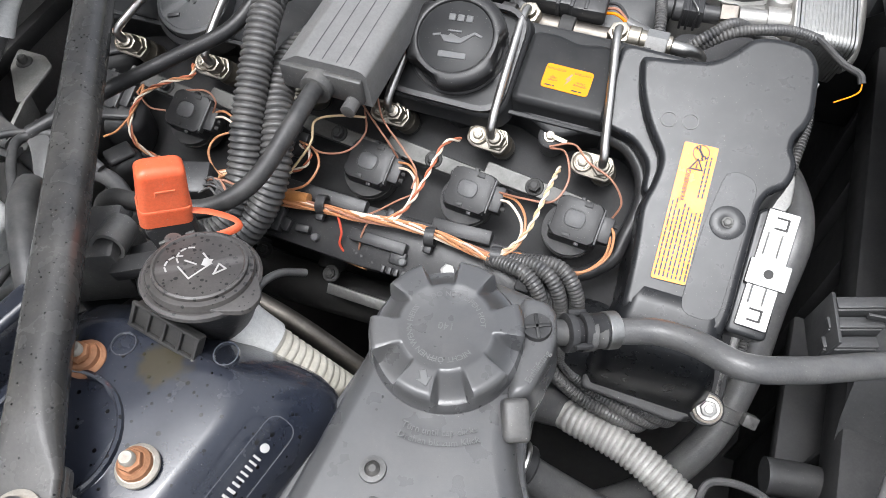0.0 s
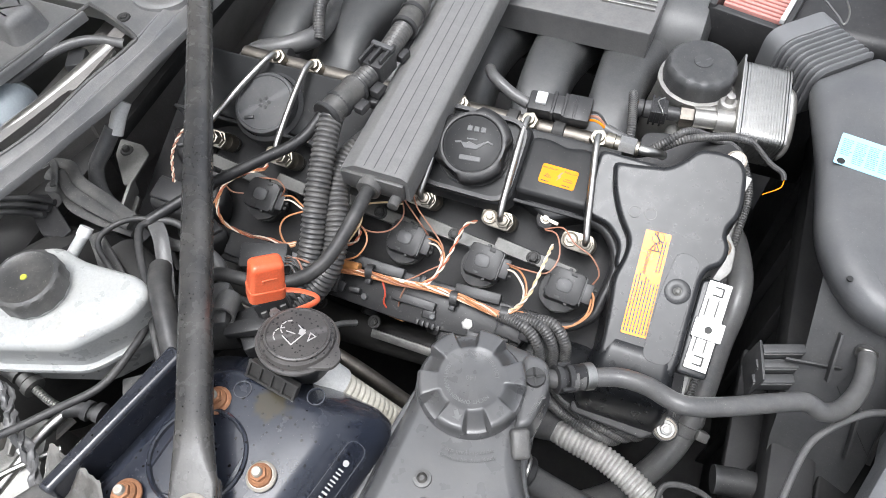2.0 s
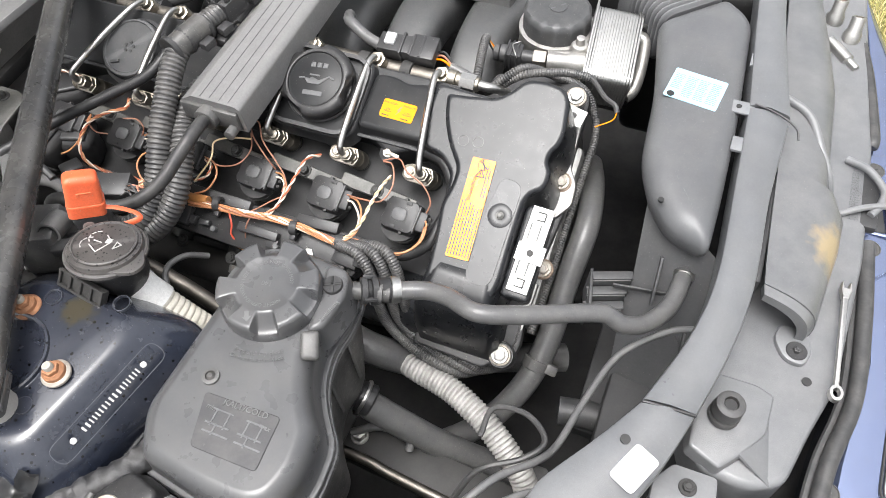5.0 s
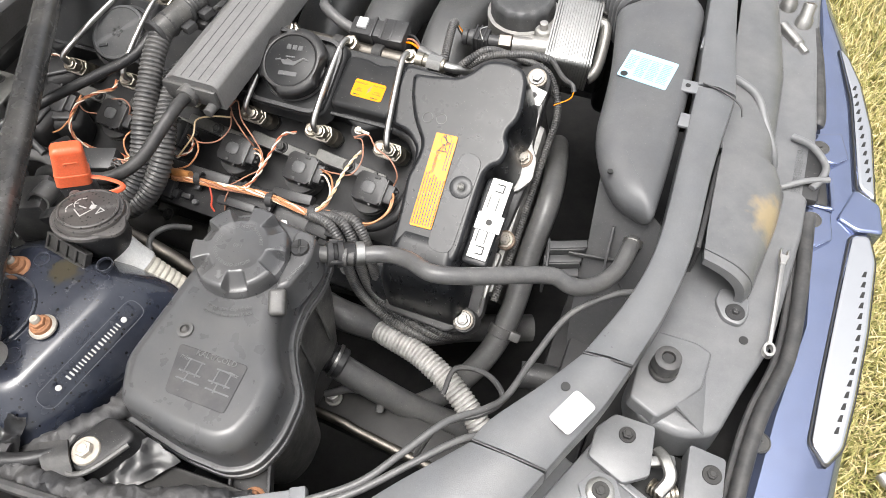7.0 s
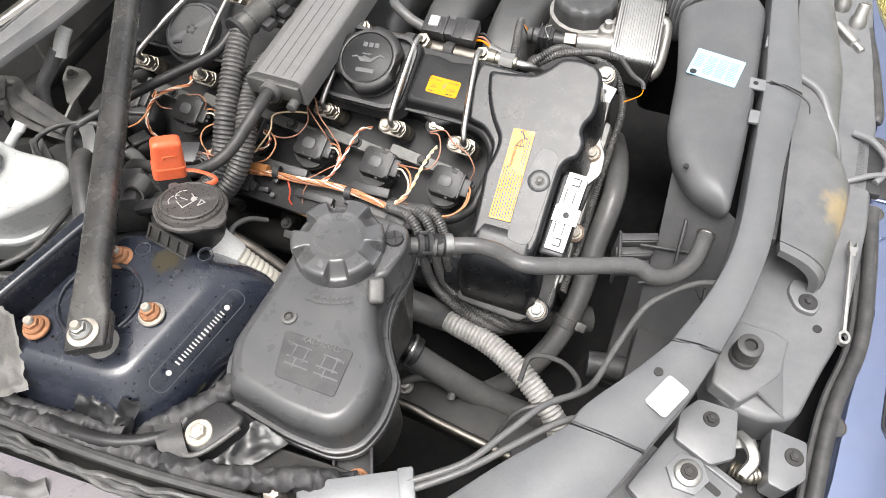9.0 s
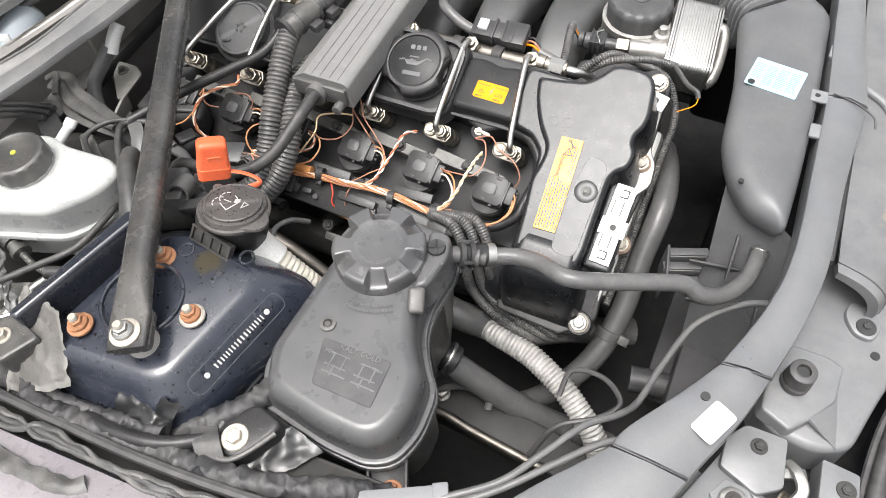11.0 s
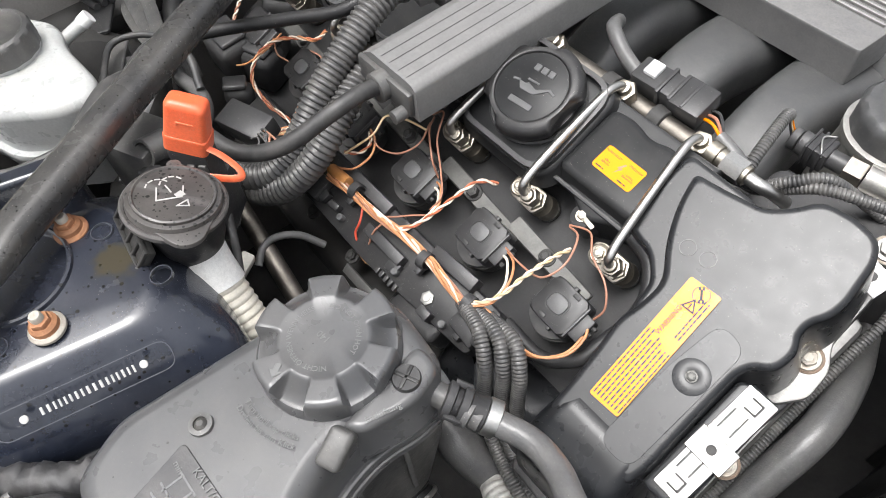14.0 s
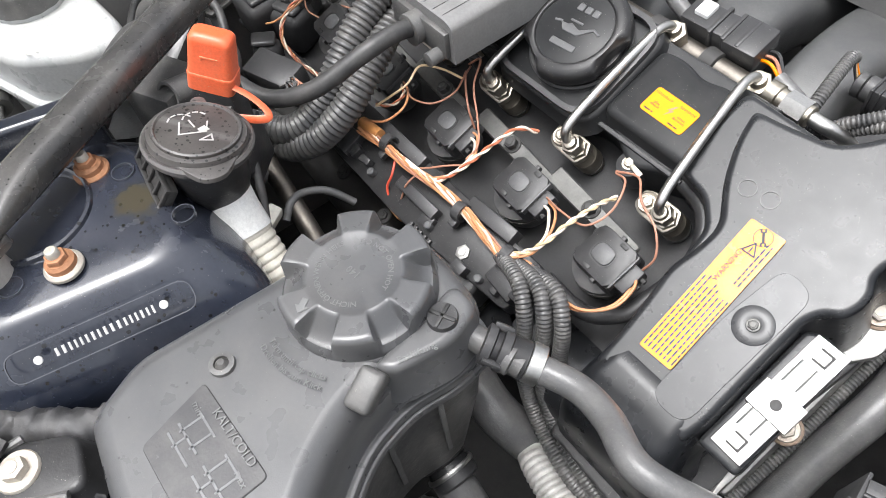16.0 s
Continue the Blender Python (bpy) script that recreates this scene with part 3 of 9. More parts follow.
    prism(b, fillet([(0.129, -0.051), (0.159, -0.051), (0.158, 0.048), (0.140, 0.051), (0.129, 0.046)], 0.005), -0.028, 0.0, 0.003, 3)
    part("plate_seat", b, M_COVER, t)
    # rear shelf with pads
    b = BM()
    edge = []
    for k in range(61):
        u = -0.52 + 0.00885 * k
        w = 0.5 + 0.5 * math.cos(2 * math.pi * (u - 0.007) / 0.092)
        edge.append((u, 0.064 + 0.016 * w ** 0.6))
    prism(b, edge + [(0.016, 0.160), (-0.52, 0.160)], -0.075, -0.013, 0.004, 3)
    part("rear_shelf", b, M_PADS, t)
    b = BM()
    prism(b, [(-0.52, 0.074), (0.0, 0.074), (0.0, 0.078), (-0.52, 0.078)], -0.014, -0.0105, 0.0015, 2)
    part("shelf_ridge", b, M_PADS, t)
    b = BM()
    prism(b, fillet([(-0.083, 0.083), (0.004, 0.083), (0.004, 0.142), (-0.020, 0.152), (-0.040, 0.146), (-0.060, 0.152), (-0.083, 0.150)], 0.009, 4), -0.02, 0.0, 0.006, 4, PAD, draft=0.004)
    part("label_pad", b, M_PADS, t)
    b = BM()
    prism(b, rect(-0.138, 0.112, 0.112, 0.100, 0.022, 6), -0.02, -0.001, 0.004, 3, draft=0.004)
    part("filler_base", b, M_PADS, t)
    b = BM()
    o, i = rect(-0.138, 0.112, 0.106, 0.096, 0.024, 6), rect(-0.138, 0.112, 0.097, 0.087, 0.020, 6)
    rings(b, [[(x, y, 0.0) for x, y in o], [(x, y, 0.005) for x, y in o], [(x, y, 0.0055) for x, y in i], [(x, y, 0.0) for x, y in i]], closed=True)
    part("filler_rim", b, M_BLACK, t)
    # lip round the front end of the well
    b = BM()
    lip = spline([(0.000, 0.078, -0.018), (0.022, 0.072, -0.018), (0.038, 0.054, -0.018), (0.044, 0.030, -0.018), (0.040, 0.0, -0.018), (0.034, -0.022, -0.020), (0.010, -0.040, -0.024), (-0.03, -0.040, -0.026)], 6)
    tube(b, [tuple(p) for p in lip], 0.0062, 12, 2)
    part("well_lip", b, M_BLACK, t)
    # two faint moulded marks
    for u, v in ((0.046, 0.092), (0.062, 0.094)):
        b = BM()
        o, i = circle(u, v, 0.0062, 20), circle(u, v, 0.0056, 20)
        rings(b, [[(x, y, 0.0165) for x, y in o], [(x, y, 0.0170) for x, y in o], [(x, y, 0.0170) for x, y in i], [(x, y, 0.0165) for x, y in i]], closed=True)
        part("moulded_mark", b, M_DUSTY, t)
    return t


def make_warning_label():
    e = ENGINE
    t = thing("warning_label", "long yellow warning sticker with black print on the head cover", "label", ENGINE)
    m = at(0.0768, 0.024, 0.0185, 0, 0, 2.2)
    b = BM()
    prism(b, rect(0, 0, 0.0255, 0.108, 0.0015, 2), -0.0009, 0.0, 0.0, 1, m)
    part("sticker", b, M_YELLOW, t)
    z = 0.0003
    txt = letters("WARNING!", 0.0052, 0.0001)
    bmesh.ops.transform(txt, matrix=m @ at(-0.0045, 0.021, z, 0, 0, 90), verts=txt.verts)
    part("lettering", txt, M_INK, t, "black printed word")
    b = BM()
    tri_o, tri_i = [(-0.0055, 0.0), (0.0055, 0.0), (0.0, 0.0095)], [(-0.0038, 0.0010), (0.0038, 0.0010), (0.0, 0.0076)]
    mm = m @ at(0.000, 0.0335, z, 0, 0, 0)
    rings(b, [[(x, y, 0) for x, y in tri_o], [(x, y, 0.0002) for x, y in tri_o], [(x, y, 0.0002) for x, y in tri_i], [(x, y, 0) for x, y in tri_i]], mm, closed=True)
    prism(b, rect(0, 0.0040, 0.0009, 0.0030), 0, 0.0002, 0, 1, mm)
    prism(b, rect(0, 0.0018, 0.0009, 0.0009), 0, 0.0002, 0, 1, mm)
    part("warning_triangle", b, M_INK, t)
    b = BM()
    mm = m @ at(0.001, 0.0475, z, 0, 0, 35)
    prism(b, rect(0, 0, 0.0016, 0.008), 0, 0.0002, 0, 1, mm)
    for s in (-1, 1):
        prism(b, rect(-0.0013, s * 0.0046, 0.0012, 0.0026), 0, 0.0002, 0, 1, mm)
        prism(b, rect(0.0013, s * 0.0046, 0.0012, 0.0026), 0, 0.0002, 0, 1, mm)
    o = circle(0, 0, 0.0062, 24)
    i = circle(0, 0, 0.0058, 24)
    rings(b, [[(x, y, 0) for x, y in o], [(x, y, 0.0002) for x, y in o], [(x, y, 0.0002) for x, y in i], [(x, y, 0) for x, y in i]], mm, closed=True)
    part("spanner_sign", b, M_INK, t)
    b = BM()
    mm = m @ at(0, 0, 0.0002, 0, 0, 90)
    bars(b, -0.0515, 0.0100, 0.062, 7, 0.0031, 0.0011, 0, mm, 3, 0.15)
    bars(b, 0.0130, -0.0070, 0.034, 2, 0.0029, 0.0011, 0, mm, 4, 0.2)
    bars(b, -0.0515, -0.0118, 0.055, 1, 0.003, 0.0011, 0, mm, 8, 0.1)
    part("small_print", b, M_INK, t)
    return t


def make_voltage_label():
    t = thing("voltage_label", "small yellow high voltage sticker with lightning sign", "label", ENGINE)
    m = PAD @ at(-0.041, 0.111, 0.0006, 0, 0, -1)
    b = BM()
    prism(b, rect(0, 0, 0.040, 0.022, 0.003, 3), -0.0008, 0.0, 0.0, 1, m)
    part("sticker", b, M_MATTYELLOW, t)
    b = BM()
    mm = m @ at(0.001, 0, 0.0002)
    prism(b, [(0.0012, 0.0055), (-0.0026, -0.0004), (-0.0004, -0.0004), (-0.0022, -0.0060), (0.0026, 0.0010), (0.0004, 0.0010), (0.0028, 0.0055)], 0, 0.0001, 0, 1, mm)
    part("lightning_sign", b, M_RED, t)
    for k, (w, x, y, r) in enumerate((("High", -0.0115, -0.001, 180), ("voltage", -0.0115, -0.0036, 180), ("ACHTUNG", 0.0115, 0.0070, 180), ("ATTENTION", -0.0110, 0.0070, 180),
                                       ("Hoch-", 0.0115, -0.001, 180), ("spannung", 0.0115, -0.0036, 180))):
        tx = letters(w, 0.0029, 0.00005)
        bmesh.ops.transform(tx, matrix=m @ at(x, y, 0.0002, 0, 0, r), verts=tx.verts)
        part("lettering", tx, M_INK, t)
    b = BM()
    bars(b, -0.017, -0.0090, 0.011, 1, 0.003, 0.0012, 0.0002, m, 2)
    bars(b, 0.006, -0.0090, 0.010, 1, 0.003, 0.0012, 0.0002, m, 5)
    part("small_print", b, M_INK, t)


def make_oil_cap():
    t = thing("oil_filler_cap", "black round screw cap with an oil can sign on top", "oil cap", ENGINE @ at(-0.138, 0.1165, 0.0))
    b = BM()
    n = 144
    loops = []
    for z, r, dip in ((-0.001, 0.0385, 0.0), (0.005, 0.0385, 0.0), (0.0066, 0.0388, 0.0), (0.0070, 0.0428, 0.70), (0.0080, 0.0436, 0.9), (0.0140, 0.0435, 1.0), (0.0172, 0.0430, 1.0), (0.0192, 0.0418, 0.95), (0.0206, 0.0398, 0.60), (0.0214, 0.0372, 0.15), (0.0217, 0.0345, 0.0), (0.0217, 0.0326, 0.0), (0.0213, 0.0320, 0.0), (0.0198, 0.0314, 0.0)):
        ring = []
        for i in range(n):
            a = 2 * math.pi * i / n
            q = max(0.0, max(1 - (math.remainder(a - c, 2 * math.pi) / 0.44) ** 2 for c in (-2.05, -0.03, 2.06)))
            rr = r - 0.0078 * dip * q
            ring.append((rr * math.cos(a), rr * math.sin(a), z))
        loops.append(ring)
    rings(b, loops)
    part("cap_body", b, M_BLACK, t)
    b = lathe(BM(), [(0.0312, 0.0190), (0.0312, 0.0201), (0.031, 0.0202), (0.001, 0.0202)], 40)
    part("cap_face", b, M_PADS, t)
    part("cap_seal", lathe(BM(), [(0.0405, -0.004), (0.0425, -0.003), (0.0430, 0.0005), (0.0415, 0.0020), (0.0395, 0.0010)], 48), M_RUBBER, t)
    # oil can sign and plain bars for the marks
    b = BM()
    z0, z1 = 0.0200, 0.0209
    m = at(0, 0, 0, 0, 0, 5)
    prism(b, [(-0.013, 0.000), (-0.008, -0.006), (0.006, -0.006), (0.016, 0.003), (0.022, 0.001), (0.023, 0.003), (0.016, 0.0055), (0.005, -0.001), (-0.004, 0.002), (-0.006, 0.000)], z0, z1, 0.0003, 1, m)
    prism(b, rect(-0.001, 0.0045, 0.012, 0.0018), z0, z1, 0.0003, 1, m)
    prism(b, rect(-0.0155, 0.003, 0.007, 0.002), z0, z1, 0.0003, 1, m @ at(0, 0, 0, 0, 0, 12))
    part("oil_can_sign", b, M_CAPRING, t)
    for k in range(3):
        part("raised_bar", prism(BM(), rect(-0.006 + 0.0075 * k, 0.0165, 0.0058, 0.0060, 0.001), z0, z1, 0.0003, 1, m), M_CAPRING, t)
    part("raised_bar", prism(BM(), rect(0.001, -0.0165, 0.024, 0.0055, 0.001), z0, z1, 0.0003, 1, m), M_CAPRING, t)


def make_vacuum_disc():
    t = thing("vacuum_pump_cover", "round flat black plastic cover on the rear of the head cover", "cover", ENGINE @ at(-0.399, 0.105, 0.0))
    b = lathe(BM(), [(0.038, -0.015), (0.038, -0.002), (0.0372, 0.0), (0.034, 0.0012), (0.033, 0.0002), (0.001, 0.0008)], 44)
    part("disc", b, M_CAPRING, t)
    b = BM()
    for k in range(5):
        a = k * 1.2566 + 0.3
        lathe(b, [(0.0022, 0.0), (0.0022, 0.0016), (0.001, 0.0017)], 10, at(0.0058 * math.cos(a), 0.0058 * math.sin(a), 0))
    box(b, (0.012, 0.004, 0.003), at(-0.012, -0.022, 0.001, 0, 0, 20), 0.0008)
    part("embossing", b, M_BLACK, t)
    part("collar", lathe(BM(), [(0.045, -0.035), (0.044, -0.012), (0.0395, -0.008), (0.0385, -0.012)], 40), M_BLACK, t)


def make_coil(i):
    u = -0.091 * i
    t = thing("ignition_coil", "black plastic ignition coil with oval top, wires on its side", "ignition coil", ENGINE @ at(u, 0.0, 0, 0, 0, -3), "ignition coils")
    b = BM()
    prism(b, rect(0, 0, 0.0375, 0.0345, 0.003, 3), -0.020, -0.0035, 0.0025, 3, draft=0.001, r=0.0)
    part("housing", b, M_BLACK, t)
    b = BM()
    prism(b, fillet([(-0.0185, -0.0130), (-0.0130, -0.0172), (0.0150, -0.0172), (0.0188, -0.0130), (0.0188, 0.0130), (0.0150, 0.0172), (-0.0130, 0.0172), (-0.0185, 0.0130)], 0.001, 2), -0.006, -0.0008, 0.0008, 2)
    part("top_plate", b, M_BLACK, t)
    b = BM()
    o, i2 = rect(-0.001, 0, 0.0195, 0.0170, 0.0075, 6), rect(-0.001, 0, 0.0180, 0.0155, 0.0068, 6)
    rings(b, [[(x, y, -0.0012) for x, y in o], [(x, y, -0.0004) for x, y in o], [(x, y, -0.0004) for x, y in i2], [(x, y, -0.0012) for x, y in i2]], closed=True)
    part("oval_groove", b, M_INK, t)
    b = BM()
    prism(b, rect(-0.001, 0, 0.0165, 0.0140, 0.0062, 6), -0.0012, 0.0002, 0.0006, 2)
    part("oval_top", b, M_CAPRING, t)
    for sx, sy in ((0.006, 0.0140), (-0.004, -0.0142)):
        part("clip_window", box(BM(), (0.0065, 0.0032, 0.0012), at(sx, sy, -0.0006), 0.0003), M_INK, t)
    part("edge_fin", box(BM(), (0.0015, 0.030, 0.007), at(0.0196, 0, -0.0035), 0.0004), M_CAPRING, t)
    for sx, sy in ((-0.0185, 0.009), (-0.0185, -0.009), (0.0, 0.0175), (0.006, -0.0175)):
        part("clip", box(BM(), (0.004, 0.005, 0.006), at(sx, sy, -0.006), 0.0008), M_BLACK, t)
    b = lathe(BM(), [(0.021, -0.046), (0.0225, -0.030), (0.0225, -0.0215), (0.019, -0.0205)], 30, at(-0.004, -0.005, 0))
    part("seal_collar", b, M_RUBBER, t)
    b = lathe(BM(), [(0.0232, -0.033), (0.0236, -0.032), (0.0236, -0.0295), (0.0232, -0.0285)], 30, at(-0.004, -0.005, 0))
    part("collar_band", b, M_CLAMP, t)
    b = box(BM(), (0.014, 0.022, 0.012), at(0.0225, 0.0, -0.009), 0.0015)
    part("plug", b, M_BLACK, t)
    for y in (-0.006, 0.0, 0.006):
        part("plug_seal", lathe(BM(), [(0.0019, 0), (0.0019, 0.005)], 8, at(0.028, y, -0.008, 0, 90, 0)), M_DARK, t)
    return t


def make_injector(i):
    u = 0.007 - 0.092 * i
    t = thing("fuel_injector", "metal fuel injector with hexagon union nut in the head cover well", "injector", ENGINE @ at(u, 0.049, -0.006, 8, 0, 0), "fuel injectors")
    part("injector_body", lathe(BM(), [(0.0100, -0.085), (0.0100, -0.052), (0.0112, -0.050), (0.0112, -0.030), (0.0100, -0.0285), (0.0092, -0.020)], 22), M_INJ, t)
    part("body_ring", lathe(BM(), [(0.0114, -0.0485), (0.0117, -0.048), (0.0117, -0.0465), (0.0114, -0.046)], 22), M_CLAMP, t)
    b = BM()
    prism(b, circle(0, 0, 0.0093, 6), -0.021, -0.010, 0.001, 2)
    part("lower_nut", b, M_BRASS, t)
    b = BM()
    prism(b, circle(0, 0, 0.0084, 6, None, 0.3), -0.0095, 0.001, 0.0015, 2)
    lathe(b, [(0.0060, 0.001), (0.0052, 0.004), (0.0042, 0.0045)], 16)
    part("union_nut", b, M_BRASS, t)
    b = box(BM(), (0.018, 0.016, 0.014), at(-0.016, 0.002, -0.027), 0.003)
    part("side_body", b, M_DARK, t)
    b = BM()
    prism(b, fillet([(-0.027, -0.005), (-0.020, -0.0095), (0.006, -0.0105), (0.0105, 0.0), (0.006, 0.0105), (-0.020, 0.0105), (-0.027, 0.007)], 0.003, 3), -0.0205, -0.0150, 0.0012, 2)
    part("head_plate", b, M_BRASS, t)
    part("bolt_seat", lathe(BM(), [(0.0085, -0.0150), (0.0085, -0.0125), (0.0075, -0.0118), (0.0058, -0.0122)], 24, at(-0.017, 0.001, 0)), M_INJ, t)
    b = BM()
    hexbolt(b, 0.0046, 0.006, at(-0.017, 0.001, -0.0135), 0.0062)
    part("clamp_bolt", b, M_BRASS, t)
    return t


def make_pipe(u0, u1):
    m = ENGINE
    t = thing("fuel_pipe", "bent bright steel high pressure fuel pipe", "fuel pipe", m, "injector fuel pipes")
    b = tube(BM(), [(u0, 0.049, -0.006), (u0, 0.049, 0.005), (u0, 0.053, 0.011), (u0 + (u1 - u0) * 0.15, 0.066, 0.013), (u0 + (u1 - u0) * 0.5, 0.105, 0.010),
                    (u1 * 0.9 + u0 * 0.1, 0.148, 0.003), (u1, 0.162, -0.003), (u1, 0.169, -0.012), (u1, 0.170, -0.030)], 0.0036, 12, 8)
    part("pipe", b, M_STEEL, t)
    b = BM()
    prism(b, circle(0, 0, 0.0105, 6), -0.036, -0.018, 0.0018, 2, at(u1, 0.1695, 0, 0, 0, 15))
    lathe(b, [(0.0068, -0.0185), (0.0060, -0.0125), (0.0045, -0.012)], 16, at(u1, 0.1695, 0))
    part("union_nut", b, M_BRASS, t)


def make_rail():
    t = thing("fuel_rail", "tarnished steel fuel rail tube along the head cover", "fuel rail", ENGINE)
    part("rail_tube", tube(BM(), [(-0.47, 0.170, -0.040), (-0.2, 0.170, -0.040), (0.000, 0.170, -0.040)], 0.0105, 18), M_RAIL, t)
    part("end_collar", lathe(BM(), [(0.0085, 0.0), (0.0100, 0.001), (0.0100, 0.010), (0.0085, 0.011), (0.0085, 0.016)], 18, at(-0.006, 0.170, -0.026, 0, 90, 0)), M_BRASS, t)
    part("end_union", prism(BM(), circle(0, 0, 0.0105, 6), 0.0, 0.018, 0.001, 2, at(0.010, 0.170, -0.026, 0, 90, 0)), M_STEEL, t)
    part("union_neck", lathe(BM(), [(0.0082, 0.028), (0.0082, 0.031), (0.0066, 0.032)], 16, at(0, 0.170, -0.026, 0, 90, 0)), M_BRASS, t)
    part("end_pipe", tube(BM(), [(0.028, 0.170, -0.026), (0.042, 0.170, -0.027), (0.052, 0.174, -0.036), (0.058, 0.180, -0.058)], 0.0056, 12), M_STEEL, t)
    for u in (-0.30, -0.115, -0.060):
        b = BM()
        lathe(b, [(0.0118, -0.007), (0.0135, -0.006), (0.0135, 0.006), (0.0118, 0.007)], 18, at(u, 0.170, -0.040, 0, 90, 0))
        part("rail_collar", b, M_DARK, t)


make_block()
make_cover()
make_warning_label()
make_voltage_label()
make_oil_cap()
make_vacuum_disc()
for k in range(6):
    make_coil(k)
for k in range(6):
    make_injector(k)
for u0, u1 in ((0.007, -0.013), (-0.087, -0.093), (-0.179, -0.176), (-0.359, -0.364), (-0.454, -0.415)):
    make_pipe(u0, u1)
make_rail()


def make_zinc_plate():
    t = thing("mounting_plate", "zinc plated steel mounting plate with slots on the cover edge", "bracket", ENGINE @ at(0.1465, 0.002, 0.0030, 0, 0, -1.5))
    b = BM()
    prism(b, fillet([(-0.0115, -0.046), (0.0115, -0.046), (0.0115, 0.046), (-0.0115, 0.046)], 0.001, 2), -0.002, 0.0, 0.0004, 1)
    part("plate", b, M_ZINC, t)
    b = BM()
    prism(b, rect(0.001, -0.004, 0.030, 0.020, 0.001, 2), -0.001, 0.0018, 0.0005, 1)
    o, i = circle(0.001, -0.004, 0.0072, 18), circle(0.001, -0.004, 0.0038, 18)
    rings(b, [[(x, y, 0.0015) for x, y in o], [(x, y, 0.0030) for x, y in o], [(x, y, 0.0030) for x, y in i], [(x, y, -0.001) for x, y in i]], closed=True)
    part("nut_plate", b, M_ZINC, t)
    b = BM()
    lathe(b, [(0.0036, 0.0019), (0.0036, 0.0022)], 14, at(0.001, -0.004, 0))
    part("nut_bore", b, M_DARK, t)
    for v in (-0.036, 0.036):
        b = BM()
        prism(b, fillet([(-0.0045, -0.005), (0.0055, -0.005), (0.0055, 0.005), (-0.0045, 0.005), (-0.0045, 0.0034), (0.0038, 0.0034), (0.0038, -0.0034), (-0.0045, -0.0034)], 0.0006, 2), 0.0001, 0.0003, 0, 1, at(0, v, 0))
        part("slot", b, M_DARK, t)
    for v0, v1 in ((-0.028, -0.014), (0.010, 0.028)):
        for x in (-0.007, 0.003):
            part("rib", tube(BM(), [(x, v0, 0.0), (x, v1, 0.0)], 0.0009, 6), M_ZINC, t)


def make_flange_bolt(u, v, w, rust=False, r=0.0068):
    t = thing("flange_bolt", "rusty flange bolt on the cover edge" if rust else "bright flange bolt on the cover edge", "bolt", ENGINE @ at(u, v, w), "cover bolts")
    part("washer", lathe(BM(), [(0.0118, -0.006), (0.0118, 0.0005), (0.0105, 0.0015), (0.001, 0.0015)], 24), M_RUSTW if rust else M_WASHER, t)
    part("head", hexbolt(BM(), r, 0.0075, I4, 0.0098, 0.003), M_WASHER if rust else M_ALU, t)


def make_cover_edge():
    t = thing("cover_edge_bracket", "pale cast bracket along the cover edge", "bracket", ENGINE)
    b = BM()
    prism(b, fillet([(0.143, 0.055), (0.152, 0.055), (0.166, 0.075), (0.164, 0.100), (0.152, 0.118), (0.150, 0.17), (0.143, 0.17)], 0.006), -0.080, -0.073, 0.002, 2)
    part("edge_strip", b, M_ALU, t)
    b = BM()
    prism(b, fillet([(0.146, -0.118), (0.153, -0.118), (0.156, -0.02), (0.148, -0.02)], 0.003), -0.090, -0.080, 0.002, 2)
    part("edge_strip", b, M_ALU, t)
    b = BM()
    box(b, (0.026, 0.020, 0.002), at(0.141, 0.168, -0.046, 4, 0, -12), 0.0006)
    part("angle_plate", b, M_ZINC, t)
    part("plate_hole", lathe(BM(), [(0.0038, 0.0), (0.0038, 0.0006)], 14, at(0.141, 0.168, -0.0449, 4, 0, 0)), M_DARK, t)
    b = BM()
    box(b, (0.014, 0.006, 0.018), at(0.137, 0.158, -0.057), 0.001)
    part("plate_foot", b, M_BLACK, t)


make_zinc_plate()
make_cover_edge()
make_flange_bolt(0.147, 0.098, -0.072, True)
make_flange_bolt(0.156, -0.003, -0.079, True)
make_flange_bolt(0.136, 0.194, -0.057)
make_flange_bolt(0.142, -0.110, -0.054)


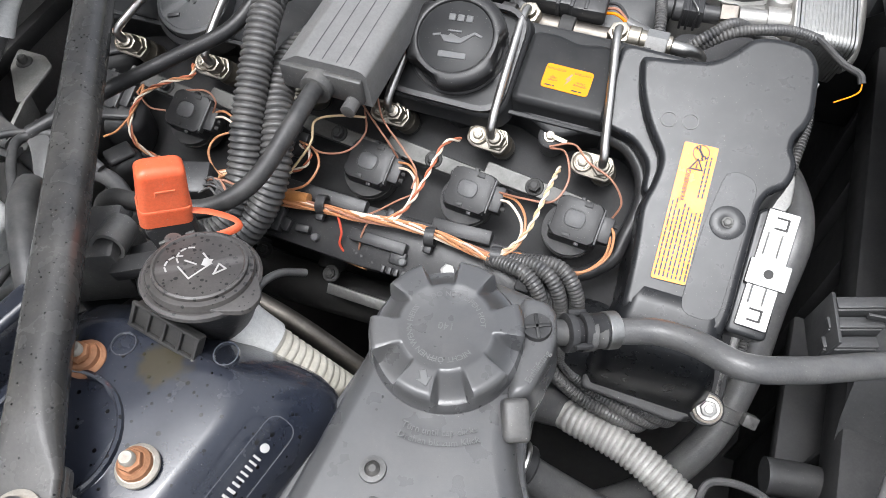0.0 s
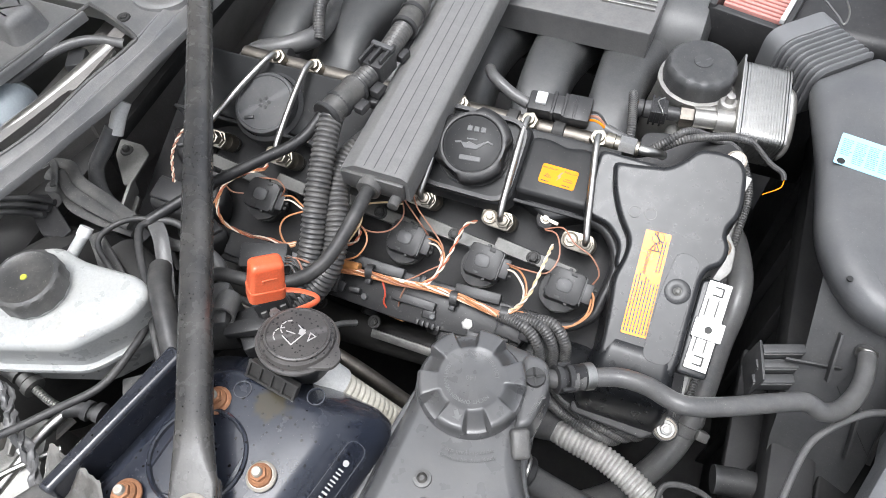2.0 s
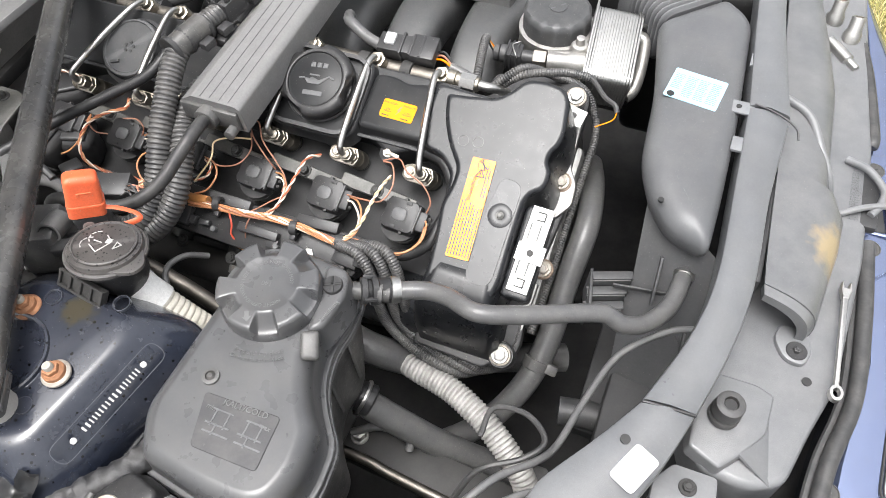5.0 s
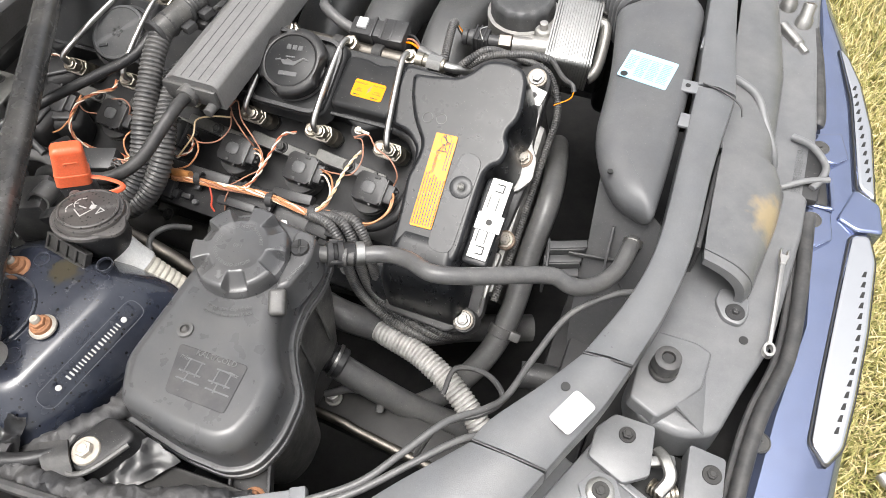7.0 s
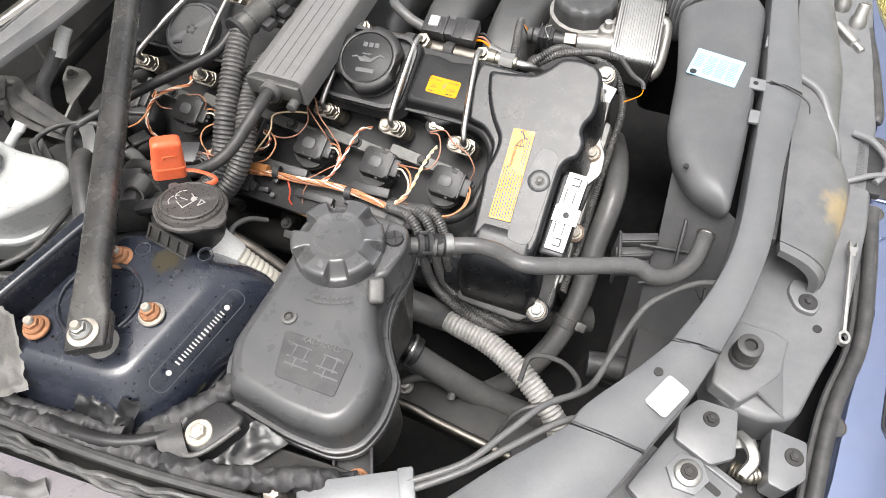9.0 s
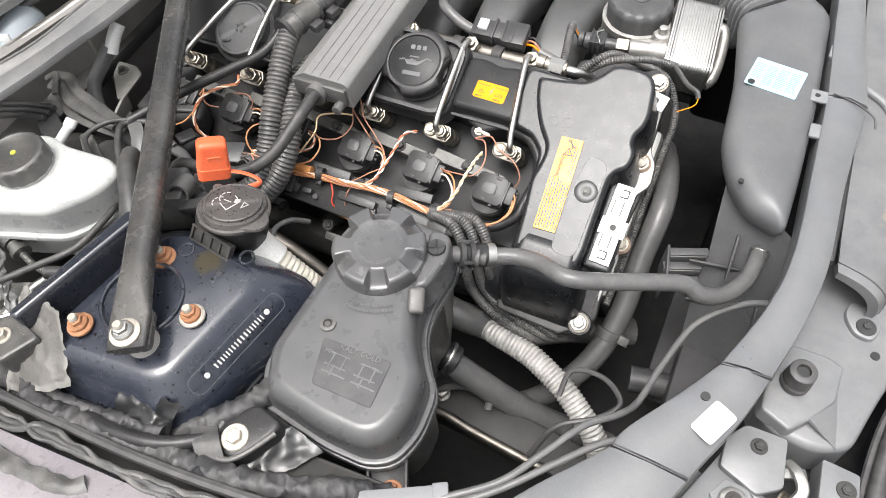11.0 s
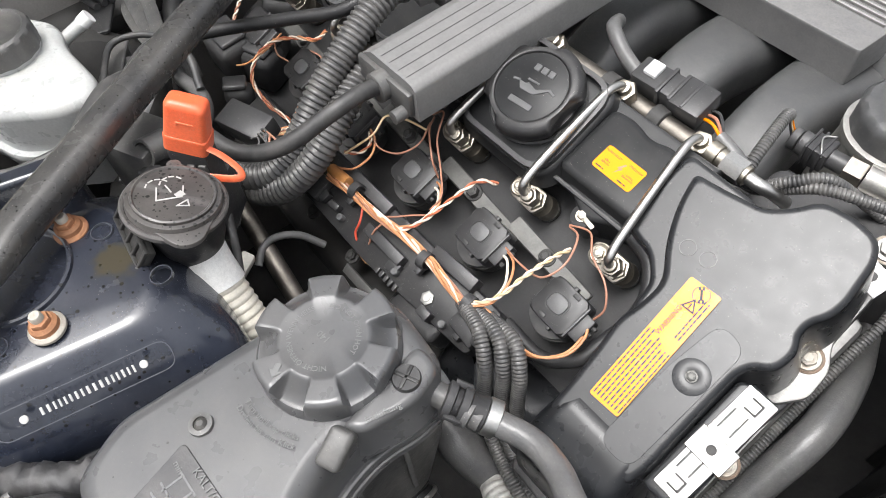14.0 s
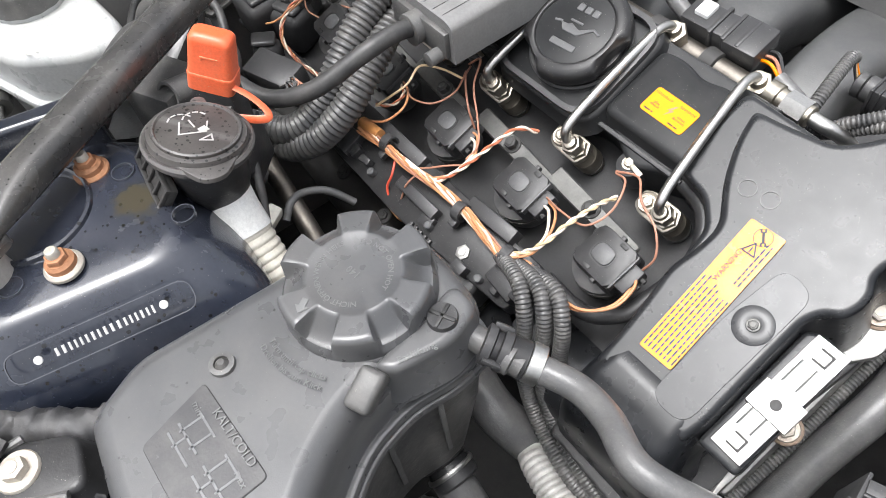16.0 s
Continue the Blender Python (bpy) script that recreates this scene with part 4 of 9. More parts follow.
# ---- wiring along the coils ----
def make_wiring_tray():
    t = thing("wiring_tray", "black plastic wiring tray with clips along the coils", "wiring tray", ENGINE)
    b = BM()
    prism(b, fillet([(-0.275, -0.085), (-0.16, -0.088), (-0.03, -0.080), (-0.022, -0.060), (-0.03, -0.036), (-0.275, -0.036)], 0.004), -0.024, -0.004, 0.002, 2)
    part("tray", b, M_BLACK, t)
    for size, m, bev in (((0.05, 0.012, 0.014), at(-0.085, -0.036, -0.002, 0, 0, 3), 0.001), ((0.03, 0.020, 0.018), at(-0.040, -0.062, -0.002, 0, 0, -6), 0.002),
                         ((0.05, 0.010, 0.010), at(-0.150, -0.064, 0.0, 0, 0, 0), 0.001), ((0.012, 0.018, 0.010), at(-0.024, -0.060, 0.004), 0.002),
                         ((0.09, 0.012, 0.010), at(-0.215, -0.040, -0.002, 0, 0, 0), 0.001), ((0.016, 0.022, 0.010), at(-0.245, -0.070, 0.0), 0.002)):
        part("block", box(BM(), size, m, bev), M_BLACK, t)
    rng = random.Random(12)
    for k in (0, 1, 2, 3, 7, 8, 11, 13):
        u = -0.270 + 0.0175 * k
        part("clip_block", box(BM(), (rng.uniform(0.006, 0.014), rng.uniform(0.006, 0.011), rng.uniform(0.006, 0.014)), at(u, rng.choice((-0.080, -0.072, -0.040)), -0.002, rng.uniform(-6, 6), 0, rng.uniform(-10, 10)), 0.0012), M_BLACK, t)
    for u, v in ((-0.252, -0.078), (-0.205, -0.076), (-0.125, -0.074), (-0.060, -0.076)):
        part("round_pin", lathe(BM(), [(0.0035, -0.006), (0.0035, 0.002), (0.0025, 0.0028)], 12, at(u, v, 0)), M_CAPRING, t)
    for k in range(5):
        part("tooth", box(BM(), (0.0035, 0.006, 0.006), at(-0.140 + 0.006 * k, -0.084, -0.004), 0.0005), M_BLACK, t)
    for u in (-0.205, -0.107, -0.051):
        b = BM()
        o, i = circle(0, 0, 0.0082, 20), circle(0, 0, 0.0066, 20)
        rings(b, [[(x, y, -0.004) for x, y in o], [(x, y, 0.004) for x, y in o], [(x, y, 0.004) for x, y in i], [(x, y, -0.004) for x, y in i]], at(u, -0.048, 0.008, 0, 90, 8), closed=True)
        box(b, (0.007, 0.007, 0.006), at(u, -0.058, 0.004), 0.001)
        part("cable_clip", b, M_BLACK, t)
    b = BM()
    rng = random.Random(9)
    for k in range(14):
        lathe(b, [(0.0011, 0), (0.0011, 0.0002)], 8, at(rng.uniform(-0.17, -0.09), rng.uniform(-0.083, -0.070), -0.0039))
    part("pin_holes", b, M_INK, t)


def make_harness():
    t = thing("coil_wiring_harness", "bundle of orange, brown and white wires to the coils", "wiring", ENGINE)

    def wire(mt, r, *pts):
        part("wire", tube(BM(), list(pts), r, 7, 8), mt, t)

    # main bundle along the tray: wires side by side, slowly turning about each other
    main = [(-0.241, -0.056, 0.006), (-0.211, -0.052, 0.009), (-0.171, -0.050, 0.011), (-0.138, -0.046, 0.011), (-0.107, -0.045, 0.010), (-0.078, -0.048, 0.010), (-0.051, -0.051, 0.009)]
    strand_bundle(t, main, [M_ORANGEW, M_ORANGEW, M_WHITEW, M_ORANGEW, M_BROWNW, M_ORANGEW], 0.0012, 0.0031, 0.16)
    strand_bundle(t, [(p[0], p[1] + 0.0008, p[2] + 0.002) for p in main], [M_ORANGEW, M_WHITEW], 0.0011, 0.0013, 0.05)
    # first coil: two wires in a wide loop, and the earth lead over the injector
    wire(M_ORANGEW, 0.0012, (0.025, 0.005, -0.006), (0.032, -0.005, -0.002), (0.031, -0.024, 0.000), (0.014, -0.041, 0.002), (-0.013, -0.043, 0.004), (-0.036, -0.041, 0.008), (-0.055, -0.052, 0.010), (-0.074, -0.050, 0.010))
    wire(M_ORANGEW, 0.0011, (0.025, 0.000, -0.008), (0.030, -0.009, -0.004), (0.028, -0.026, -0.002), (0.012, -0.043, 0.000), (-0.013, -0.0455, 0.002), (-0.038, -0.044, 0.008), (-0.056, -0.053, 0.012))
    wire(M_BROWNW, 0.0009, (-0.038, 0.052, 0.000), (-0.019, 0.057, 0.006), (-0.003, 0.044, 0.012), (0.018, 0.035, 0.012), (0.030, 0.021, 0.006), (0.026, 0.008, -0.006))
    wire(M_BROWNW, 0.0009, (-0.037, 0.051, 0.000), (-0.023, 0.048, 0.008), (-0.014, 0.026, 0.012), (-0.021, 0.006, 0.012), (-0.044, 0.003, 0.008), (-0.067, 0.005, -0.004))
    strand_bundle(t, [(-0.025, 0.038, -0.004), (-0.026, 0.022, 0.010), (-0.028, -0.002, 0.020), (-0.032, -0.023, 0.018), (-0.042, -0.039, 0.013), (-0.057, -0.051, 0.011), (-0.078, -0.049, 0.010)], [M_WHITEW, M_CREAMW], 0.0011, 0.0011, 0.020)
    # second coil
    wire(M_WHITEW, 0.0012, (-0.066, -0.001, -0.006), (-0.054, -0.003, 0.002), (-0.039, -0.018, 0.010), (-0.039, -0.036, 0.013), (-0.059, -0.051, 0.011))
    wire(M_ORANGEW, 0.0011, (-0.066, 0.004, -0.006), (-0.049, 0.000, 0.004), (-0.037, -0.014, 0.012), (-0.036, -0.035, 0.013), (-0.053, -0.053, 0.011))
    strand_bundle(t, [(-0.112, 0.040, -0.004), (-0.120, 0.029, 0.010), (-0.123, 0.005, 0.016), (-0.129, -0.024, 0.016), (-0.142, -0.044, 0.013), (-0.168, -0.048, 0.011), (-0.192, -0.049, 0.010)], [M_RUSTYW, M_WHITEW], 0.0011, 0.0011, 0.022)
    # third coil
    wire(M_WHITEW, 0.0012, (-0.158, 0.002, -0.006), (-0.143, 0.000, 0.004), (-0.132, -0.012, 0.012), (-0.134, -0.033, 0.014), (-0.148, -0.049, 0.011))
    wire(M_ORANGEW, 0.0011, (-0.160, 0.007, -0.006), (-0.143, 0.004, 0.006), (-0.130, -0.010, 0.012), (-0.132, -0.030, 0.014), (-0.152, -0.050, 0.011))
    wire(M_BROWNW, 0.0008, (-0.130, -0.018, 0.012), (-0.143, -0.029, 0.013), (-0.155, -0.040, 0.012), (-0.168, -0.049, 0.010))
    wire(M_BROWNW, 0.0009, (-0.209, 0.049, -0.004), (-0.192, 0.055, 0.010), (-0.176, 0.034, 0.014), (-0.153, 0.016, 0.012), (-0.135, 0.000, 0.012), (-0.134, -0.015, 0.012))
    wire(M_BROWNW, 0.0009, (-0.206, 0.048, -0.004), (-0.189, 0.035, 0.012), (-0.167, 0.018, 0.012), (-0.159, 0.010, -0.004))
    wire(M_CREAMW, 0.0011, (-0.194, 0.034, 0.008), (-0.216, 0.029, 0.010), (-0.236, 0.019, 0.010), (-0.233, -0.001, 0.010), (-0.242, -0.031, 0.010))
    wire(M_BROWNW, 0.0009, (-0.198, 0.041, 0.006), (-0.189, 0.021, 0.010), (-0.198, 0.002, 0.010), (-0.219, -0.006, 0.010), (-0.248, 0.001, -0.004))
    # fourth coil, half behind the conduits
    wire(M_ORANGEW, 0.0011, (-0.250, 0.001, -0.004), (-0.231, -0.004, 0.004), (-0.220, -0.017, 0.008), (-0.225, -0.036, 0.008), (-0.244, -0.047, 0.006))
    strand_bundle(t, [(-0.248, -0.002, -0.004), (-0.233, -0.008, 0.004), (-0.233, -0.021, 0.006), (-0.245, -0.031, 0.008)], [M_WHITEW, M_RUSTYW], 0.0010, 0.0010, 0.018)
    # fifth and last coils
    strand_bundle(t, [(-0.376, 0.043, -0.004), (-0.364, 0.029, 0.010), (-0.384, 0.016, 0.014), (-0.403, -0.003, 0.014), (-0.405, -0.028, 0.012), (-0.393, -0.045, 0.006), (-0.370, -0.050, 0.000)], [M_RUSTYW, M_WHITEW, M_ORANGEW], 0.0010, 0.0013, 0.030)
    wire(M_BROWNW, 0.0009, (-0.414, 0.002, 0.006), (-0.401, -0.007, 0.000), (-0.388, -0.005, -0.006))
    wire(M_ORANGEW, 0.0011, (-0.344, 0.004, -0.008), (-0.325, 0.007, 0.002), (-0.305, -0.001, 0.004), (-0.299, 0.000, 0.000))
    wire(M_WHITEW, 0.0011, (-0.342, 0.000, -0.008), (-0.325, 0.002, 0.001), (-0.308, -0.003, 0.003), (-0.299, -0.004, 0.000))
    wire(M_ORANGEW, 0.0011, (-0.305, -0.006, 0.004), (-0.320, -0.018, 0.008), (-0.323, -0.032, 0.008), (-0.316, -0.044, 0.004), (-0.306, -0.049, 0.000))
    wire(M_BROWNW, 0.0009, (-0.374, 0.018, -0.004), (-0.348, 0.020, 0.006), (-0.335, 0.013, 0.006), (-0.340, 0.004, -0.004))
    strand_bundle(t, [(-0.370, -0.050, 0.000), (-0.355, -0.050, -0.002), (-0.335, -0.047, -0.004), (-0.308, -0.049, -0.004)], [M_RUSTYW, M_WHITEW, M_BROWNW], 0.0010, 0.0014, 0.05)
    for k, mt in enumerate((M_ORANGEW, M_WHITEW, M_BROWNW, M_CREAMW, M_ORANGEW)):
        d = 0.0024 * (k - 2)
        wire(mt, 0.0010, (-0.349 + d, -0.079 + d, -0.006), (-0.333 + d, -0.067 + 0.5 * d, -0.002), (-0.321 + d, -0.054 - 0.3 * d, -0.002 + 0.001 * (k % 2)), (-0.303, -0.043 - 0.5 * d, -0.002))
    wire(M_ORANGEW, 0.0011, (-0.425, 0.004, -0.008), (-0.412, 0.010, 0.004), (-0.408, -0.012, 0.008), (-0.420, -0.036, 0.004), (-0.438, -0.045, -0.004))
    part("red_lead", tube(BM(), [(-0.190, -0.051, 0.009), (-0.182, -0.065, 0.006), (-0.182, -0.075, 0.000), (-0.177, -0.081, -0.006)], 0.0011, 7), M_REDW, t)
    part("brown_lead", tube(BM(), [(-0.161, -0.051, 0.010), (-0.164, -0.063, 0.006), (-0.166, -0.076, -0.006)], 0.0009, 7), M_BROWNW, t)
    plug = part("amber_plug", box(BM(), (0.024, 0.010, 0.008), at(-0.172, -0.081, -0.010, 0, 0, -4), 0.001), M_AMBER, t, "amber coloured plug")
    part("plug_frame", box(BM(), (0.029, 0.003, 0.008), at(-0.171, -0.0865, -0.011, 0, 0, -4), 0.0006), M_AMBER, plug)
    part("amber_sleeve", tube(BM(), [(-0.245, -0.050, 0.005), (-0.232, -0.049, 0.007), (-0.218, -0.048, 0.008)], 0.0056, 12), M_AMBER, t, "amber plastic sleeve")


make_wiring_tray()
make_harness()


def make_clamp_bar():
    for i in (0, 1, 2, 3, 4):
        u = -0.045 - 0.092 * i
        t = thing("injector_clamp", "flat grey steel clamp between two injectors", "clamp", ENGINE, "injector clamps")
        b = BM()
        prism(b, fillet([(u - 0.045, 0.018), (u + 0.050, 0.010), (u + 0.052, 0.024), (u - 0.043, 0.034)], 0.003), -0.030, -0.026, 0.001, 1)
        part("clamp_plate", b, M_CLAMP, t)
        part("clamp_screw", hexbolt(BM(), 0.0055, 0.008, at(u + 0.002, 0.022, -0.027), 0.008), M_DARK, t)


def make_earth_stud(u):
    t = thing("earth_stud", "threaded stud with nut and ring terminal on the cover shelf", "stud", ENGINE @ at(u, 0.066, -0.012), "earth studs")
    part("stud_post", lathe(BM(), [(0.011, -0.03), (0.0105, -0.006), (0.009, -0.005)], 18), M_BLACK, t)
    part("nut", hexbolt(BM(), 0.0042, 0.005, at(0, 0, -0.006), 0.006), M_BRASS, t)
    part("terminal", box(BM(), (0.012, 0.004, 0.0012), at(0.009, -0.002, -0.002, 0, 0, -10), 0.0004), M_BRASS, t)


make_clamp_bar()
for u in (-0.042, -0.226, -0.318):
    make_earth_stud(u)


def make_mid_bracket():
    t = thing("tray_bracket", "black plastic bracket with a flange bolt below the wiring tray", "bracket", ENGINE)
    b = BM()
    prism(b, fillet([(-0.118, -0.100), (-0.060, -0.098), (-0.062, -0.058), (-0.085, -0.050), (-0.112, -0.056)], 0.008), -0.04, -0.010, 0.004, 3)
    part("bracket_body", b, M_BLACK, t)
    part("flange_bolt", hexbolt(BM(), 0.0066, 0.009, at(-0.087, -0.070, -0.011), 0.0095), M_ALU, t)
    t = thing("tray_bracket", "black plastic bracket with a flange bolt below the wiring tray", "bracket", ENGINE)
    part("bracket_body", box(BM(), (0.045, 0.04, 0.03), at(-0.382, -0.066, -0.028), 0.004), M_BLACK, t)
    part("flange_bolt", hexbolt(BM(), 0.0066, 0.009, at(-0.382, -0.066, -0.014), 0.0095), M_ALU, t)
    b = BM()
    box(b, (0.11, 0.03, 0.02), at(-0.33, -0.066, -0.012, 0, 0, -3), 0.002)
    solo("cable_box", b, M_BLACK, "black cable box beside the coils", "cable box", ENGINE)
    t = thing("side_plate", "steel edge strip with small bolts on the engine side", "strip", ENGINE)
    b = BM()
    box(b, (0.14, 0.010, 0.003), at(-0.13, -0.113, -0.055, 20, 0, 0), 0.0006)
    part("strip", b, M_ALU, t)
    for u, v in ((-0.118, -0.105), (-0.20, -0.10), (-0.27, -0.098)):
        part("small_bolt", hexbolt(BM(), 0.005, 0.005, at(u, v, -0.052), 0.008), M_DARK, t)


make_mid_bracket()


# ---- duct, conduits and cables across the engine ----
def make_cable_duct():
    m = at(-0.209, 0.0, 0.0, 0, 0, 0.0)
    t = thing("cable_duct", "long grey ribbed plastic cable duct lying across the engine", "cable duct", m)
    b = BM()
    prof = [(-0.042, -0.036), (-0.042, -0.012), (-0.024, 0.0), (0.028, 0.0), (0.034, -0.004), (0.036, -0.036)]
    prof = fillet(prof, [0.001, 0.003, 0.003, 0.003, 0.003, 0.001], 3)
    rings(b, [[(x, y, 0.996 + z) for x, z in prof] for y in (0.008, 0.50)])
    part("duct_body", b, M_DUCT, t)
    for x in (-0.014, -0.003, 0.009, 0.020):
        part("groove", box(BM(), (0.0006, 0.49, 0.0004), at(x, 0.256, 0.9961), 0.0), M_BLACK, t)
    b = BM()
    box(b, (0.070, 0.006, 0.024), at(-0.004, 0.006, 0.976), 0.002)
    part("end_cap", b, M_DUSTY, t)
    b = BM()
    lathe(b, [(0.013, -0.006), (0.013, 0.010), (0.010, 0.011)], 20, at(-0.006, 0.006, 0.976, 90, 0, 0))
    part("cable_outlet", b, M_DUSTY, t)
    b = BM()
    lathe(b, [(0.006, -0.004), (0.006, 0.012), (0.003, 0.013)], 14, at(0.022, 0.004, 0.966, 90, 0, 0))
    part("cable_outlet", b, M_DUSTY, t)
    for y in (0.115, 0.20):
        b = BM()
        box(b, (0.020, 0.030, 0.012), at(-0.050, y, 0.982), 0.002)
        box(b, (0.006, 0.022, 0.018), at(-0.058, y, 0.986), 0.001)
        part("latch", b, M_BLACK, t)


make_cable_duct()


def corrugated(name, pts, r, label, mt=None, pitch=0.0042, depth=0.0016, group=""):
    b = tube(BM(), pts, r, 16, 10, pitch=pitch, depth=depth)
    return solo(name, b, mt or M_CONDUIT, label, "conduit", group=group, angle=60)


CONDUIT_A = [(-0.284, 0.072, 1.0), (-0.280, 0.040, 0.990), (-0.274, 0.005, 0.972), (-0.268, -0.030, 0.950), (-0.264, -0.056, 0.926), (-0.265, -0.076, 0.906), (-0.272, -0.094, 0.892), (-0.288, -0.108, 0.884), (-0.315, -0.112, 0.880)]
CONDUIT_B = [(-0.250, 0.075, 0.958), (-0.262, 0.042, 0.957), (-0.260, 0.010, 0.952), (-0.248, -0.020, 0.942), (-0.240, -0.048, 0.925), (-0.242, -0.070, 0.906), (-0.254, -0.091, 0.886), (-0.275, -0.106, 0.872), (-0.305, -0.112, 0.864)]
for line in (CONDUIT_A, CONDUIT_B):
    corrugated("corrugated_conduit", line, 0.0136, "thick black corrugated conduit bending over the engine", pitch=0.0052, depth=0.0019, group="thick conduits")
corrugated("corrugated_conduit", [(-0.250, 0.44, 1.0), (-0.256, 0.34, 1.003), (-0.260, 0.245, 1.0)], 0.0122, "black corrugated conduit beside the cable duct", pitch=0.0050, depth=0.0017, group="thick conduits")


def make_conduit_sleeves():
    t = thing("conduit_joint", "black plastic joint with latch between two conduits", "joint")
    part("sleeve", tube(BM(), [(-0.286, 0.060, 0.999), (-0.279, 0.080, 1.002), (-0.273, 0.104, 1.003)], 0.0148, 20, step=0.004), M_DUSTY, t)
    for x, y, r in ((-0.2865, 0.058, 0.0168), (-0.281, 0.076, 0.0160), (-0.273, 0.103, 0.0158)):
        part("end_ring", lathe(BM(), [(r - 0.001, -0.003), (r, -0.002), (r, 0.002), (r - 0.001, 0.003)], 24, at(x, y, 1.0005, 90, 0, -14)), M_BLACK, t)
    part("ribbed_neck", tube(BM(), [(-0.273, 0.104, 1.003), (-0.269, 0.116, 1.004), (-0.265, 0.130, 1.004)], 0.0122, 18, pitch=0.0042, depth=0.0014), M_CONDUIT, t)
    b = BM()
    box(b, (0.028, 0.032, 0.024), at(-0.262, 0.140, 1.006, 0, 0, -10), 0.002)
    part("latch_block", b, M_BLACK, t)
    for sx in (-0.011, 0.0, 0.011):
        part("latch_bar", box(BM(), (0.0035, 0.030, 0.007), at(-0.262 + sx, 0.140 + sx * 0.2, 1.020, 0, 0, -10), 0.0008), M_BLACK, t)
    part("latch_bridge", box(BM(), (0.027, 0.006, 0.005), at(-0.260, 0.151, 1.022, 0, 0, -10), 0.001), M_CAPRING, t)
    part("ribbed_neck", tube(BM(), [(-0.261, 0.156, 1.004), (-0.260, 0.180, 1.004), (-0.259, 0.204, 1.003)], 0.0122, 18, pitch=0.0042, depth=0.0014), M_CONDUIT, t)
    part("sleeve", tube(BM(), [(-0.259, 0.204, 1.003), (-0.258, 0.225, 1.003), (-0.258, 0.250, 1.001)], 0.0145, 20, step=0.004), M_DUSTY, t)
    for y in (0.206, 0.232):
        part("end_ring", lathe(BM(), [(0.0148, -0.003), (0.0158, -0.002), (0.0158, 0.002), (0.0148, 0.003)], 24, at(-0.2585, y, 1.003, 90, 0, -2)), M_BLACK, t)
    for x, y in ((-0.258, 0.084), (-0.252, 0.112), (-0.247, 0.170)):
        part("side_lug", box(BM(), (0.012, 0.016, 0.010), at(x, y, 0.996, 0, 0, -12), 0.002), M_BLACK, t)


make_conduit_sleeves()
solo("starter_cable", tube(BM(), [(-0.215, 0.006, 0.976), (-0.212, -0.020, 0.983), (-0.213, -0.048, 0.980), (-0.226, -0.090, 0.962), (-0.252, -0.118, 0.954), (-0.290, -0.130, 0.956), (-0.330, -0.135, 0.950), (-0.345, -0.15, 0.90)], 0.0072, 16),
     M_RUBBER, "thick smooth black cable from the duct to the red terminal cap", "cable")
solo("cross_hose", tube(BM(), [(-0.292, 0.068, 1.0), (-0.306, 0.030, 0.985), (-0.345, -0.005, 0.972), (-0.392, -0.048, 0.958), (-0.43, -0.10, 0.95)], 0.0062, 14), M_BLACK,
     "straight black pipe crossing under the strut brace", "pipe")


def make_red_cap():
    m = at(-0.2490, -0.1515, 0.007, 0, 0, 44)
    t = thing("jump_start_terminal", "jump start terminal under an orange-red plastic cap with strap", "terminal", m)
    b = BM()
    prism(b, rect(0, 0, 0.0300, 0.0185), 0.990, 1.0300, 0.0055, 5, draft=0.0015, r=0.0055)
    cap = part("cap", b, M_RED, t, "orange-red plastic cap")
    b = BM()
    prism(b, rect(0, 0, 0.0338, 0.0222), 0.985, 0.999, 0.0012, 2, r=0.006)
    part("skirt", b, M_RED, cap)
    cap.matrix_local = at(0, 0, 0.985) @ Matrix.Rotation(radians(17), 4, Vector((-0.355, 0.927, 0))) @ at(0, 0, -0.985)
    part("ridge", box(BM(), (0.012, 0.0015, 0.0015), at(0.001, -0.0097, 1.014), 0.0004), M_RED, cap)
    part("ridge", box(BM(), (0.0015, 0.0015, 0.004), at(-0.005, -0.0097, 1.0125), 0.0004), M_RED, cap)
    part("strap", tube(BM(), [(0.015, -0.006, 0.992), (0.028, -0.008, 0.989), (0.041, -0.012, 0.984), (0.0445, -0.0165, 0.981), (0.038, -0.019, 0.979), (0.022, -0.021, 0.977)], 0.0030, 8, flat=0.30), M_RED, cap)
    part("block", box(BM(), (0.030, 0.022, 0.05), at(0.0, 0, 0.962), 0.003), M_BLACK, t)
    part("foot", box(BM(), (0.055, 0.045, 0.05), at(-0.012, -0.004, 0.920), 0.004), M_BLACK, t)
    for k in range(3):
        part("rib", box(BM(), (0.006, 0.003, 0.012), at(-0.008 + 0.009 * k, -0.0115, 0.968), 0.0006), M_DUSTY, t)


make_red_cap()


